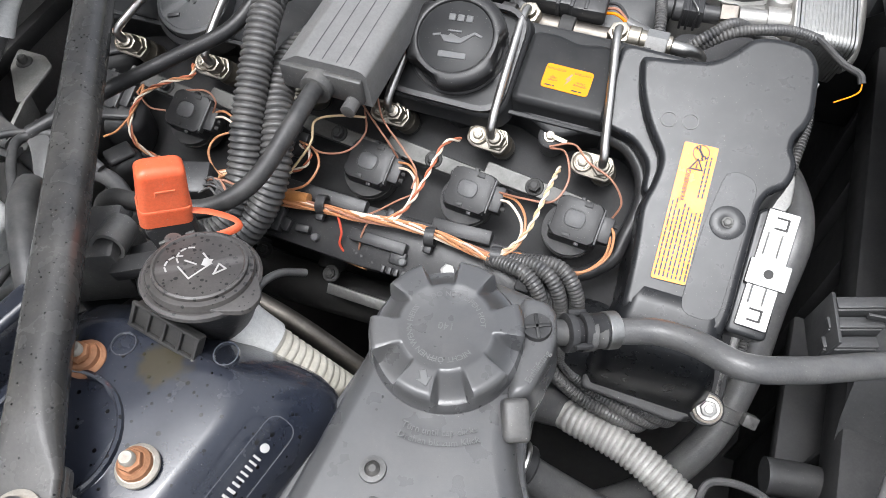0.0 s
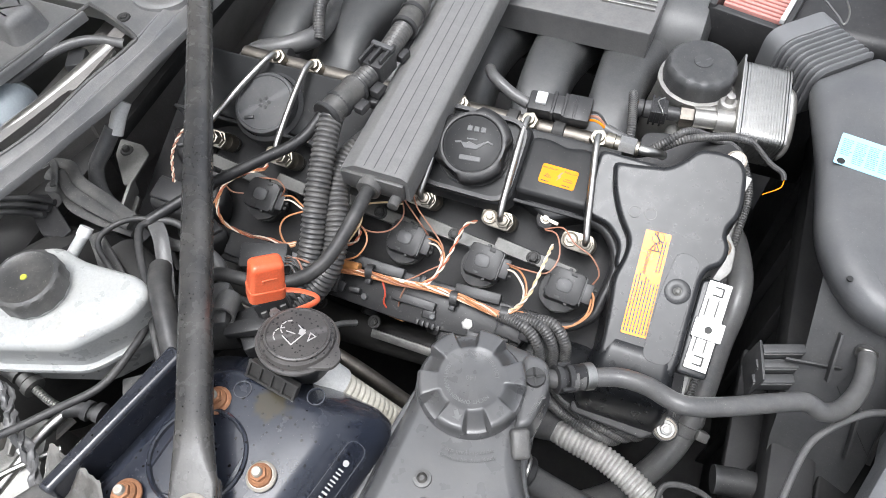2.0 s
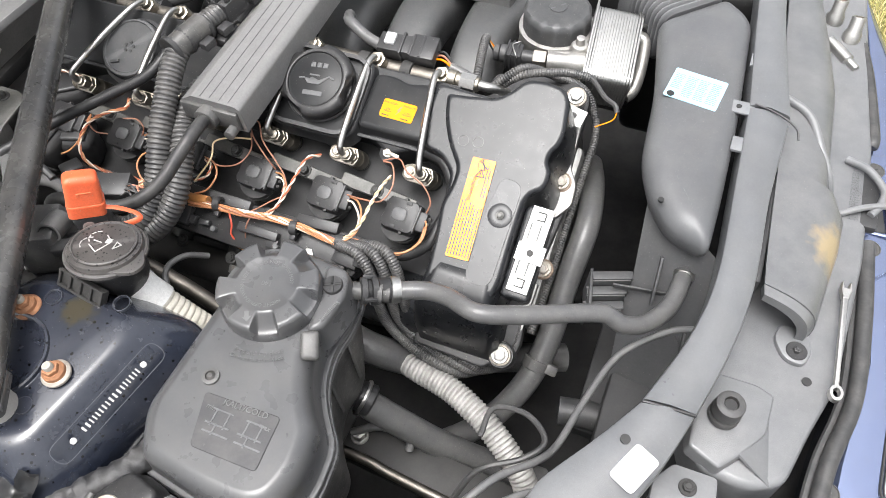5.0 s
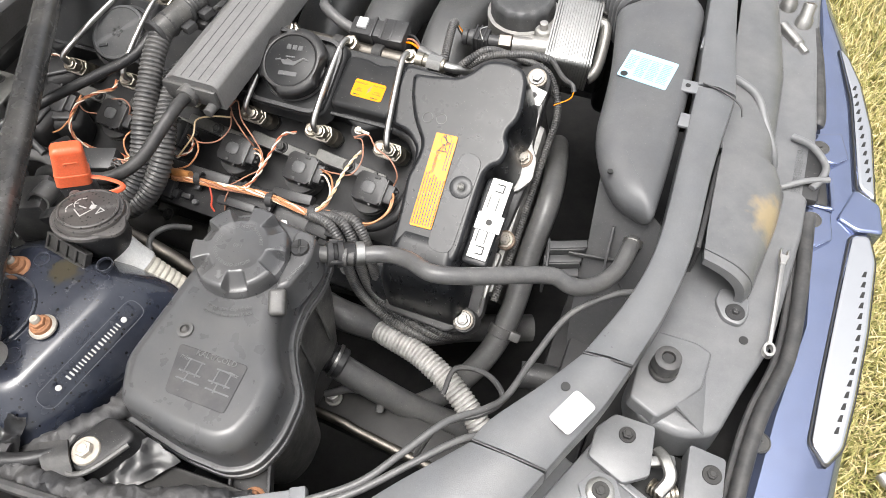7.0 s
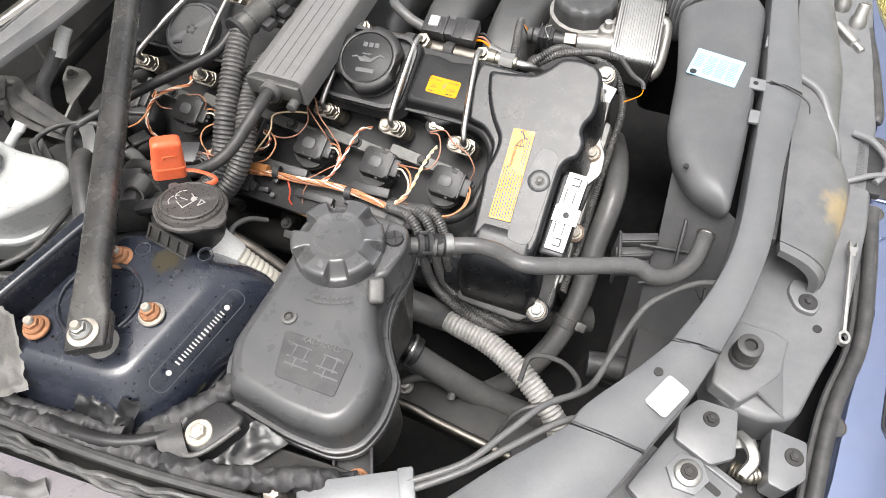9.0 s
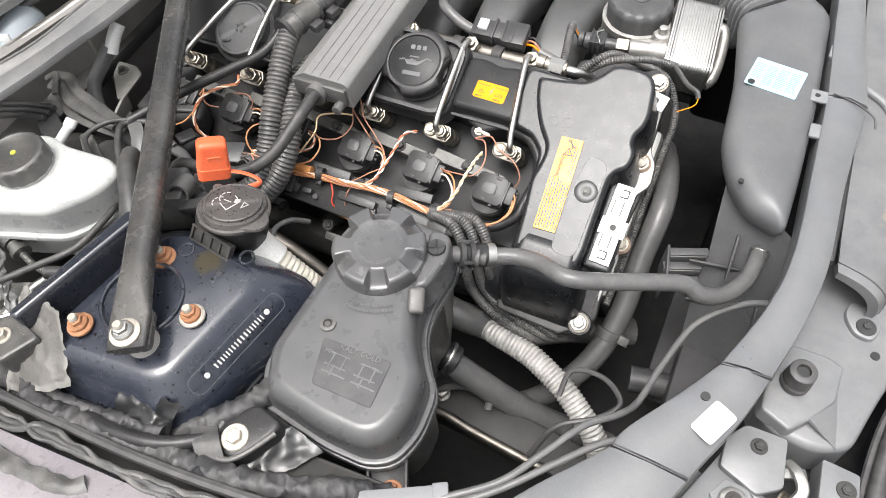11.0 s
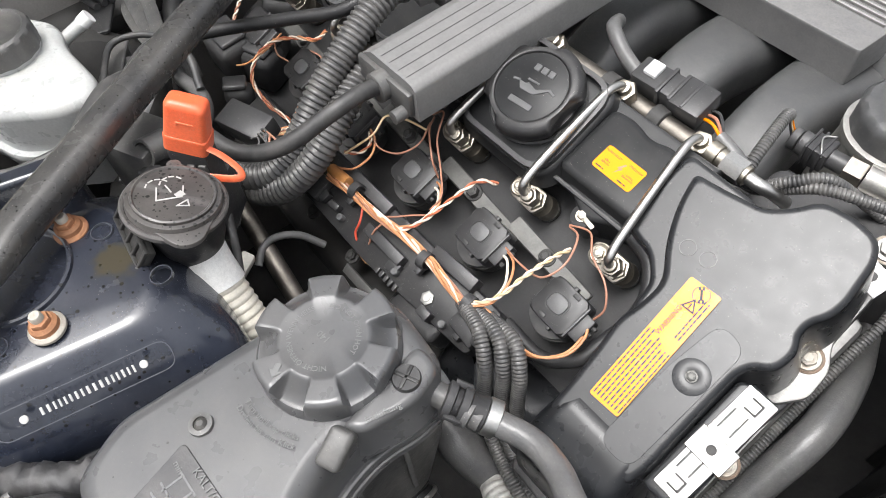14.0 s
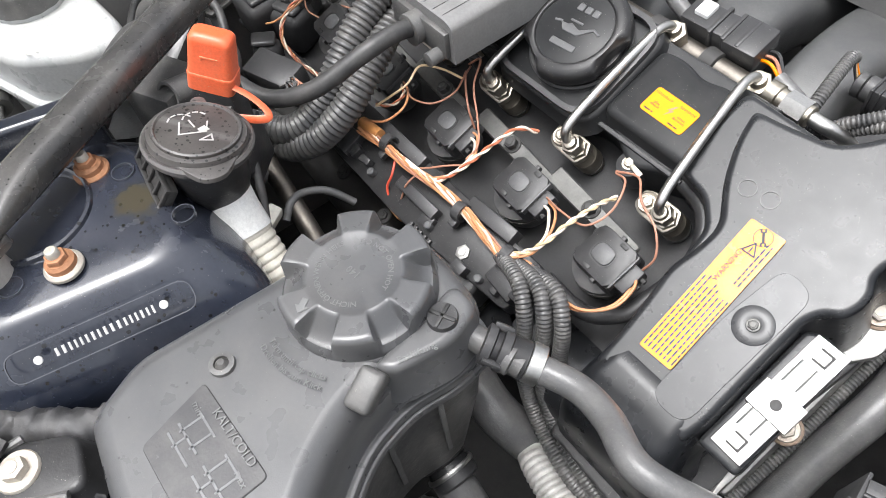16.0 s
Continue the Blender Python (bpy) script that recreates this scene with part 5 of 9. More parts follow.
def make_connectors():
    t = thing("cable_connector", "black plug with frayed wire ends beside the red cap", "connector")
    part("plug_body", box(BM(), (0.05, 0.028, 0.022), at(-0.300, -0.090, 0.930, 10, 0, 18), 0.003), M_BLACK, t)
    rng = random.Random(3)
    for k in range(8):
        x, y = -0.276 + rng.uniform(-0.006, 0.006), -0.092 + rng.uniform(-0.006, 0.006)
        part("wire", tube(BM(), [(x, y, 0.936), (x + 0.012, y + rng.uniform(-0.004, 0.004), 0.944), (x + 0.024, y + rng.uniform(-0.008, 0.004), 0.940)], 0.0010, 6), rng.choice((M_WHITEW, M_BROWNW, M_DUSTY)), t)
    t = thing("black_relay_box", "black plastic relay holder beside the strut brace", "relay box")
    part("case", box(BM(), (0.05, 0.045, 0.06), at(-0.310, -0.175, 0.945, 0, 0, 25), 0.004), M_DUSTY, t)
    part("collar", lathe(BM(), [(0.012, -0.012), (0.012, 0.014), (0.0095, 0.014), (0.0095, 0.0)], 18, at(-0.290, -0.168, 0.968, 70, 0, 20)), M_DUSTY, t)
    part("lever", box(BM(), (0.045, 0.014, 0.012), at(-0.262, -0.178, 0.962, 0, -10, 24), 0.002), M_BLACK, t)


make_connectors()


# ---- washer filler ----
def make_washer_filler():
    t = thing("washer_filler", "black screen wash filler neck with printed flat cap", "washer filler", at(-0.1955, -0.1880, 1.0095, 0, 0, -8) @ Matrix.Scale(1.04, 4))
    part("cap_lid", lathe(BM(), [(0.0310, -0.008), (0.0312, -0.003), (0.0304, -0.0010), (0.0275, -0.0004), (0.0272, 0.0016), (0.0258, 0.0022), (0.0248, 0.0010), (0.001, 0.0012)], 44), M_WCAP, t)
    b = BM()
    prism(b, [(0.014, -0.026), (0.042, -0.010), (0.042, 0.004), (0.016, 0.026)], -0.0075, -0.0040, 0.0012, 2, r=[0.004, 0.008, 0.008, 0.004])
    part("thumb_tab", b, M_WCAP, t)
    part("outer_rim", lathe(BM(), [(0.0300, -0.012), (0.0345, -0.010), (0.0350, -0.0065), (0.0335, -0.0048), (0.0312, -0.0055)], 44), M_WCAP, t)
    part("hinge", lathe(BM(), [(0.005, -0.006), (0.005, -0.002), (0.003, -0.001)], 12, at(-0.0305, 0.010, 0)), M_WCAP, t)
    part("lower_ring", lathe(BM(), [(0.0262, -0.020), (0.0290, -0.010), (0.0285, -0.007)], 36), M_BLACK, t)
    part("neck", lathe(BM(), [(0.0185, -0.058), (0.0200, -0.052), (0.0235, -0.044), (0.0250, -0.030), (0.0252, -0.014)], 32), M_BLACK, t)
    # windscreen and water jet sign
    b = BM()
    m = at(-0.005, 0.000, 0.0013, 0, 0, 92)

    def stroke(pts, w=0.0005, closed=False):
        for p, q in zip(pts, pts[1:] + (pts[:1] if closed else [])):
            if p == q:
                continue
            a, c = Vector(p), Vector(q)
            d = (c - a).normalized()
            nrm = Vector((-d.y, d.x)) * w
            prism(b, [tuple(a + nrm - d * w), tuple(a - nrm - d * w), tuple(c - nrm + d * w), tuple(c + nrm + d * w)], 0, 0.0003, 0, 1, m)
    stroke([(-0.012, -0.007), (-0.008, 0.004)])
    stroke([(-0.012, -0.007), (0.004, -0.010)])
    stroke([(0.004, -0.010), (0.008, -0.001)])
    for k in range(4):
        a = 2.7 - 0.62 * k
        stroke([(-0.007 + 0.008 * math.cos(a), 0.004 + 0.008 * math.sin(a)), (-0.007 + 0.008 * math.cos(a - 0.35), 0.004 + 0.008 * math.sin(a - 0.35))])
        stroke([(0.002 + 0.008 * math.cos(a), 0.003 + 0.008 * math.sin(a)), (0.002 + 0.008 * math.cos(a - 0.35), 0.003 + 0.008 * math.sin(a - 0.35))])
    stroke([(-0.002, 0.004), (-0.001, -0.003)])
    stroke([(-0.002, -0.0165), (0.006, -0.0140), (0.005, -0.0195), (-0.002, -0.0165)], 0.0005)
    prism(b, [(0.000, -0.006), (0.005, -0.004), (0.007, -0.009), (0.001, -0.010)], 0, 0.0003, 0, 1, m)
    part("printed_sign", b, M_WPRINT, t, "worn pale windscreen washer sign")
    for ob in t.children:
        if ob.name.split(".")[0] != "neck":
            ob.matrix_local = at(0, 0, -0.010, -15, 0, 0) @ at(0, 0, 0.010)
    part("washer_pipe", tube(BM(), [(-0.194, -0.186, 0.955), (-0.182, -0.188, 0.938), (-0.162, -0.189, 0.915), (-0.138, -0.188, 0.885), (-0.116, -0.184, 0.84), (-0.10, -0.178, 0.76)], 0.0158, 20, pitch=0.0065, depth=0.0010), M_TUBEW,
         t, "cream ribbed plastic pipe").matrix_parent_inverse = t.matrix_world.inverted()
    part("pipe_sleeve", tube(BM(), [(-0.195, -0.186, 0.958), (-0.184, -0.188, 0.941), (-0.170, -0.1885, 0.925)], 0.0168, 22), M_SLEEVE, t, "white plastic sleeve").matrix_parent_inverse = t.matrix_world.inverted()
    t = thing("washer_bracket", "black plastic clip strip beside the washer filler", "bracket", at(-0.206, -0.2235, 0.986, 50, 6, -8) @ Matrix.Scale(0.85, 4))
    for y in (-0.009, 0.009):
        part("strip_edge", box(BM(), (0.060, 0.0026, 0.004), at(0, y, 0, 0, 0, 0), 0.0008), M_DARK, t)
    for k in range(5):
        part("strip_bar", box(BM(), (0.003, 0.018, 0.003), at(-0.028 + 0.014 * k, 0, 0.0003), 0.0006), M_DARK, t)
    part("clip_foot", box(BM(), (0.058, 0.018, 0.008), at(0, 0.000, -0.0055), 0.002), M_DARK, t)
    part("wire_loop", tube(BM(), [(0.028, -0.008, 0.002), (0.044, -0.016, -0.004), (0.050, -0.028, -0.008), (0.042, -0.036, -0.008), (0.034, -0.028, -0.007)], 0.0012, 6), M_DUSTY, t)


make_washer_filler()


# ---- coolant tank ----
def make_tank():
    t = thing("coolant_tank", "faded black plastic coolant expansion tank with moulded writing", "coolant tank")
    raw = [(-0.108, -0.215), (-0.114, -0.296), (-0.095, -0.334), (-0.020, -0.3455), (0.026, -0.3455), (0.048, -0.332), (0.058, -0.302), (0.055, -0.259), (0.037, -0.238), (0.020, -0.212), (0.013, -0.176), (0.018, -0.146), (0.012, -0.110), (-0.060, -0.104), (-0.094, -0.140)]
    wall = [(-0.094, -0.215), (-0.099, -0.293), (-0.080, -0.331), (-0.018, -0.341), (0.024, -0.341), (0.044, -0.328), (0.053, -0.299), (0.049, -0.261), (0.032, -0.241), (0.016, -0.214), (0.009, -0.178), (0.014, -0.147), (0.009, -0.113), (-0.060, -0.107), (-0.089, -0.143)]
    rads = [0.03, 0.011, 0.010, 0.012, 0.012, 0.012, 0.014, 0.016, 0.016, 0.02, 0.02, 0.015, 0.015, 0.03, 0.03]
    b = BM()
    loops = [[(x, y, 0.924) for x, y in fillet(inset(raw, 0.003), rads, 5)], [(x, y, 0.928) for x, y in fillet(inset(raw, 0.005), rads, 5)]]
    for d, z in ((0.000, 0.953), (0.0006, 0.959), (0.0024, 0.9645), (0.0054, 0.9690), (0.0090, 0.9722), (0.0128, 0.9737), (0.0150, 0.9740), (0.0156, 0.9740)):
        loops.append([(x, y, z) for x, y in fillet(inset(wall, d), rads, 5)])
    rings(b, loops)
    part("upper_shell", b, M_TANK, t)
    b = BM()
    prism(b, inset(raw, -0.001), 0.918, 0.9255, 0.002, 2, r=rads)
    prism(b, inset(raw, -0.0025), 0.909, 0.9155, 0.002, 2, r=rads)
    part("weld_flange", b, M_TANK, t)
    b = BM()
    low = fillet(inset(raw, 0.004), rads, 5)
    rings(b, [[(x, y, 0.918) for x, y in low], [(x * 0.97, -0.235 + (y + 0.235) * 0.95, 0.86) for x, y in low], [(x * 0.88, -0.235 + (y + 0.235) * 0.80, 0.79) for x, y in low]])
    part("lower_shell", b, M_DUSTY, t)
    part("wall_rib", box(BM(), (0.0015, 0.004, 0.09), at(0.0150, -0.200, 0.868), 0.0005), M_DUSTY, t)
    part("wall_rib", box(BM(), (0.0015, 0.004, 0.09), at(0.0155, -0.160, 0.868), 0.0005), M_DUSTY, t)
    # neck platform and ridge to the outlet
    part("neck", lathe(BM(), [(0.0515, 0.948), (0.0505, 0.958), (0.0495, 0.964), (0.047, 0.968)], 44, at(-0.0440, -0.1655, 0)), M_TANK, t)
    b = BM()
    prism(b, [(-0.012, -0.120), (0.012, -0.120), (0.020, -0.146), (0.014, -0.182), (0.002, -0.190), (-0.004, -0.150)], 0.94, 0.9785, 0.006, 4, draft=0.003, r=0.010, bevw=0.005)
    part("bleed_boss", b, M_TANK, t)
    b = BM()
    box(b, (0.016, 0.025, 0.016), at(0.010, -0.198, 0.9715, 20, 6, 24), 0.0035, 3)
    part("stop_lug", b, M_DUSTY, t)
    # bleed screw with a cross slot
    part("bleed_screw", lathe(BM(), [(0.0092, 0.974), (0.0092, 0.9805), (0.0086, 0.9818), (0.001, 0.9818)], 24, at(0.005, -0.141, 0)), M_BLACK, t)
    b = BM()
    for a in (25, 115):
        box(b, (0.0165, 0.0024, 0.0012), at(0.005, -0.141, 0.9820, 0, 0, a), 0.0003)
    part("cross_slot", b, M_INK, t)
    part("outlet", lathe(BM(), [(0.0085, 0.0), (0.0085, 0.022), (0.0105, 0.023), (0.0105, 0.027), (0.0085, 0.028), (0.0085, 0.034)], 18, at(0.014, -0.128, 0.954, 0, 100, 20)), M_DUSTY, t)
    part("rivet", lathe(BM(), [(0.0078, 0.974), (0.0075, 0.9765), (0.0045, 0.9768), (0.0042, 0.9755), (0.002, 0.9778)], 22, at(-0.055, -0.253, 0)), M_DUSTY, t)
    # moulded writing and level chart
    for s, rr, st in (("Turn until cap clicks", 0.0605, -1.30), ("Drehen bis zum Klick", 0.0665, -1.30)):
        tx = letters(s, 0.0054, 0.0003, rr, st)
        tx2 = tx
        for v in tx2.verts:
            a = math.atan2(v.co.y, v.co.x)
            r2 = 2 * (rr + 0.0) - math.hypot(v.co.x, v.co.y)
            a2 = 2 * st - a
            v.co = Vector((r2 * math.cos(a2), r2 * math.sin(a2), v.co.z))
        bmesh.ops.transform(tx2, matrix=at(-0.044, -0.163, 0.9762), verts=tx2.verts)
        part("raised_lettering", tx2, M_PRINT, t)
    tx = letters("Entlüftung", 0.0058, 0.0003)
    bmesh.ops.transform(tx, matrix=at(0.013, -0.165, 0.9787, 0, 0, 75), verts=tx.verts)
    part("raised_lettering", tx, M_PRINT, t)
    tx = letters("KALT/COLD", 0.0075, 0.0003)
    bmesh.ops.transform(tx, matrix=at(-0.012, -0.268, 0.9757, 0, 0, 2), verts=tx.verts)
    part("raised_lettering", tx, M_PRINT, t)
    b = BM()
    prism(b, fillet([(-0.052, -0.266), (0.018, -0.264), (0.020, -0.310), (-0.040, -0.310)], 0.004), 0.9735, 0.9750, 0.0005, 1)
    part("chart_panel", b, M_CHART, t, "smooth dark level chart panel")
    b = BM()
    for cx in (-0.028, 0.002):
        for x0, y0, w, h in ((cx, -0.276, 0.018, 0.0014), (cx, -0.288, 0.022, 0.0014), (cx - 0.006, -0.283, 0.0014, 0.014), (cx + 0.006, -0.283, 0.0014, 0.014), (cx + 0.002, -0.295, 0.024, 0.0014), (cx - 0.001, -0.292, 0.0014, 0.010)):
            part("chart_line", prism(BM(), rect(x0, y0, w, h), 0.9750, 0.9754, 0.0001, 1), M_TANK, t)
    for w, x, y in (("min", -0.040, -0.276), ("max", 0.010, -0.276)):
        tx = letters(w, 0.006, 0.0002)
        bmesh.ops.transform(tx, matrix=at(x, y, 0.9753, 0, 0, -5), verts=tx.verts)
        part("raised_lettering", tx, M_PRINT, t)
    # foot bracket
    b = BM()
    prism(b, fillet([(0.020, -0.332), (0.050, -0.318), (0.067, -0.351), (0.063, -0.358), (0.042, -0.369), (0.034, -0.364)], 0.003), 0.893, 0.905, 0.002, 2)
    for x, y in ((0.0265, -0.3500), (0.0585, -0.3350)):
        box(b, (0.003, 0.036, 0.007), at(x, y, 0.907, 0, 0, 26), 0.001)
    part("foot", b, M_BLACK, t)
    part("foot_bolt", hexbolt(BM(), 0.007, 0.012, at(0.052, -0.354, 0.904), 0.011), M_RUST, t)
    return t


def make_tank_cap(tank):
    mc = at(-0.0440, -0.1655, 0.0, 0, 0, 1)
    b = BM()
    n, R = 216, 0.0462

    def scoop(a):
        """0 on a lobe, 1 in the middle of a grip hollow."""
        off = abs(math.remainder(a - radians(-6), math.pi / 3)) / (math.pi / 3)
        s = min(1.0, max(0.0, (0.272 - off) / 0.085))
        return s * s * (3 - 2 * s)
    loops = []
    for z, r in ((0.958, 0.0478), (0.9690, 0.0478), (0.9704, 0.0484), (0.9726, 0.0484), (0.9738, 0.0472), (0.9742, R + 0.0004), (0.9775, R + 0.0002)):
        loops.append([(r * math.cos(2 * math.pi * i / n), r * math.sin(2 * math.pi * i / n), z) for i in range(n)])
    for f in (1.0, 0.985, 0.965, 0.93, 0.89, 0.84, 0.78, 0.71, 0.65, 0.60, 0.58, 0.20):
        ring = []
        for i in range(n):
            a = 2 * math.pi * i / n
            q = scoop(a)
            d = min(1.0, max(0.0, (f - 0.585) / 0.415))
            drop = 0.0135 * math.sin(d * math.pi / 2) ** 1.35 * q
            rim = 0.0034 * max(0.0, (f - 0.93) / 0.07) ** 2
            lens = -0.0004 if f < 0.60 else 0.0
            rr = R * f - 0.0022 * q * d
            ring.append((rr * math.cos(a), rr * math.sin(a), 0.9952 - max(drop, rim) + lens))
        loops.append(ring)
    rings(b, loops)
    t = part("screw_cap", b, M_TANK, tank, "grey-black screw cap with six grip hollows", angle=50)
    t.matrix_local = mc
    tx = letters("NICHT ÖFFNEN WENN HEISS", 0.0048, 0.0003, 0.0215, math.radians(245))
    bmesh.ops.transform(tx, matrix=at(0, 0, 0.9948), verts=tx.verts)
    part("raised_lettering", tx, M_PRINT, t)
    tx = letters("DO NOT OPEN HOT", 0.0048, 0.0003, 0.0215, math.radians(75))
    bmesh.ops.transform(tx, matrix=at(0, 0, 0.9948), verts=tx.verts)
    part("raised_lettering", tx, M_PRINT, t)
    tx = letters("140", 0.0065, 0.0003)
    bmesh.ops.transform(tx, matrix=at(0, 0, 0.9948, 0, 0, 190), verts=tx.verts)
    part("raised_lettering", tx, M_PRINT, t)
    b = BM()
    prism(b, [(-0.004, 0.002), (-0.004, -0.002), (0.001, -0.002), (0.001, -0.0045), (0.006, 0.0), (0.001, 0.0045), (0.001, 0.002)], 0.9946, 0.9957, 0.0002, 1, at(-0.001, -0.034, 0, 0, 0, -60))
    part("arrow", b, M_PRINT, t)


make_tank_cap(make_tank())


def make_overflow_hose():
    t = thing("coolant_hose", "grey black rubber hose from the tank across to the radiator", "hose")
    part("hose", tube(BM(), [(0.050, -0.110, 0.945), (0.075, -0.101, 0.945), (0.100, -0.103, 0.950), (0.130, -0.113, 0.958), (0.165, -0.100, 0.952), (0.205, -0.078, 0.942), (0.235, -0.062, 0.932), (0.255, -0.060, 0.920),
                             (0.275, -0.045, 0.908), (0.292, -0.015, 0.900), (0.298, 0.020, 0.896), (0.299, 0.040, 0.880)], 0.0088, 18), M_HOSE, t)
    d = Vector((0.036, 0.022, -0.012)).normalized()
    p = Vector((0.020, -0.126, 0.953))
    mm = Matrix.Translation(p) @ d.to_track_quat("Z", "Y").to_matrix().to_4x4()
    part("quick_coupling", lathe(BM(), [(0.0100, 0.0), (0.0128, 0.001), (0.0128, 0.006), (0.0108, 0.007), (0.0108, 0.010), (0.0132, 0.011), (0.0132, 0.016), (0.0120, 0.017), (0.0120, 0.028), (0.0105, 0.029)], 24, mm), M_BLACK, t)
    part("clamp_band", lathe(BM(), [(0.0122, 0.0285), (0.0127, 0.029), (0.0127, 0.0370), (0.0122, 0.0375)], 24, mm), M_ZINC, t, "bright crimped steel band")
    b = BM()
    for a in (40, 160, 280):
        box(b, (0.004, 0.003, 0.012), mm @ at(0.0132 * math.cos(radians(a)), 0.0132 * math.sin(radians(a)), 0.009, 0, 0, a), 0.0006)
    part("coupling_clips", b, M_BLACK, t)
    b = lathe(BM(), [(0.0095, -0.004), (0.0102, -0.003), (0.0102, 0.003), (0.0095, 0.004)], 20, at(0.299, 0.030, 0.892, -60, 0, 0))
    part("end_clamp", b, M_STEEL, t)


make_overflow_hose()
for k, (dx, dy) in enumerate(((-0.012, -0.008), (0.0, 0.0), (0.012, 0.006))):
    corrugated("loom_conduit", [(-0.045 + dx, -0.045 + dy * 0.5, 0.885), (-0.012 + dx, -0.052 + dy, 0.897), (0.006 + dx, -0.062 + dy, 0.880), (0.011 + dx, -0.068 + dy, 0.835), (0.020 + dx, -0.072 + dy, 0.795), (0.045 + dx, -0.078 + dy, 0.770), (0.082 + dx, -0.085 + dy, 0.762), (0.108 + dx, -0.080 + dy, 0.742), (0.120 + dx, -0.060 + dy, 0.715)],
               0.0062, "thin black corrugated conduit hanging down beside the tank hose", pitch=0.003, depth=0.0009, group="thin conduits")
corrugated("sleeved_hose", [(0.018, -0.066, 0.690), (0.026, -0.084, 0.722), (0.042, -0.099, 0.741), (0.094, -0.112, 0.745), (0.135, -0.129, 0.742), (0.165, -0.146, 0.735), (0.198, -0.168, 0.718), (0.215, -0.185, 0.69)], 0.0150, "grey corrugated sleeved hose low beside the tank", M_FOIL, 0.0052, 0.0016)


def make_low_hoses():
    t = thing("radiator_hose", "black radiator hose with clamp in front of the engine", "hose", group="radiator hoses")
    part("hose", tube(BM(), [(0.160, 0.250, 0.760), (0.176, 0.180, 0.800), (0.186, 0.110, 0.815), (0.182, 0.050, 0.780), (0.180, -0.010, 0.735), (0.165, -0.065, 0.698), (0.125, -0.115, 0.655), (0.06, -0.15, 0.60)], 0.0150, 18), M_HOSE, t)
    part("clamp", lathe(BM(), [(0.0155, -0.007), (0.0165, -0.006), (0.0165, 0.006), (0.0155, 0.007)], 24, at(0.1740, -0.036, 0.718, -55, 14, 0)), M_DUSTY, t)
    part("clamp_ear", box(BM(), (0.014, 0.014, 0.012), at(0.1935, -0.041, 0.726, -55, 14, 0), 0.002), M_DUSTY, t)
    t = thing("radiator_hose", "dusty black hose running low from the tank", "hose", group="radiator hoses")
    part("hose", tube(BM(), [(0.012, -0.165, 0.762), (0.050, -0.165, 0.735), (0.100, -0.160, 0.690), (0.150, -0.150, 0.650), (0.22, -0.14, 0.62)], 0.0165, 16), M_HOSE, t)
    part("coupling", lathe(BM(), [(0.018, -0.02), (0.020, -0.016), (0.020, -0.004), (0.017, -0.002), (0.019, 0.004), (0.019, 0.014), (0.017, 0.016)], 20, at(0.006, -0.162, 0.768, 0, 115, 0)), M_BLACK, t)
    part("spring_clip", lathe(BM(), [(0.0205, -0.002), (0.0212, 0.0), (0.0205, 0.002)], 20, at(0.010, -0.162, 0.766, 0, 115, 0)), M_STEEL, t)
    t = thing("radiator_hose", "black hose low between engine and tank", "hose", group="radiator hoses")
    part("hose", tube(BM(), [(-0.05, -0.095, 0.76), (0.0, -0.10, 0.755), (0.06, -0.07, 0.70), (0.12, -0.02, 0.66), (0.20, 0.02, 0.64)], 0.019, 16), M_HOSE, t)
    t = thing("steering_pipe", "steel pipe on a black cross rail below the tank", "pipe")
    part("pipe", tube(BM(), [(-0.02, -0.210, 0.706), (0.03, -0.212, 0.706), (0.06, -0.215, 0.700), (0.16, -0.222, 0.690)], 0.0062, 12), M_RAIL, t)
    part("rail", box(BM(), (0.22, 0.05, 0.03), at(0.10, -0.195, 0.680, 0, 5, -3), 0.004), M_DARK, t)
    part("hose_loop", tube(BM(), [(0.00, -0.190, 0.715), (0.03, -0.175, 0.725), (0.065, -0.172, 0.720), (0.070, -0.185, 0.710)], 0.005, 10), M_HOSE, t)
    part("hose_nut", hexbolt(BM(), 0.008, 0.012, at(0.008, -0.188, 0.706), 0.011), M_ALU, t)
    t = thing("front_cable", "thin grey taped cable hanging in front of the radiator", "cable", group="front cables")
    part("cable", tube(BM(), [(0.320, -0.025, 0.888), (0.300, -0.036, 0.892), (0.273, -0.060, 0.892), (0.255, -0.086, 0.890), (0.240, -0.138, 0.893), (0.230, -0.184, 0.902), (0.218, -0.210, 0.922), (0.192, -0.239, 0.938), (0.168, -0.277, 0.940), (0.142, -0.315, 0.940), (0.098, -0.350, 0.938)], 0.0034, 10), M_HOSE, t)
    t = thing("front_cable", "thin grey taped cable hanging in front of the radiator", "cable", group="front cables")
    part("cable", tube(BM(), [(0.260, -0.215, 0.915), (0.232, -0.232, 0.928), (0.209, -0.250, 0.938), (0.178, -0.284, 0.940), (0.144, -0.321, 0.939), (0.104, -0.354, 0.937)], 0.0034, 10), M_HOSE, t)
    t = thing("cable_holder", "grey plastic cable holder beside the tank foot", "holder", at(0.062, -0.370, 0.935, 0, 0, 28))
    part("channel", box(BM(), (0.100, 0.026, 0.011), I4, 0.002), M_TRIM, t)
    part("end_cap", box(BM(), (0.014, 0.029, 0.013), at(0.046, 0, 0), 0.0015), M_TRIM, t)
    t = thing("hex_spacer", "pale steel hexagonal spacer standing on the wing ledge", "spacer", at(0.000, -0.392, 0.905, 8, -6, 0))
    part("spacer", hexbolt(BM(), 0.008, 0.040), M_WASHER, t)
    t = thing("front_cable", "black cable loop low at the front", "cable", group="front cables")
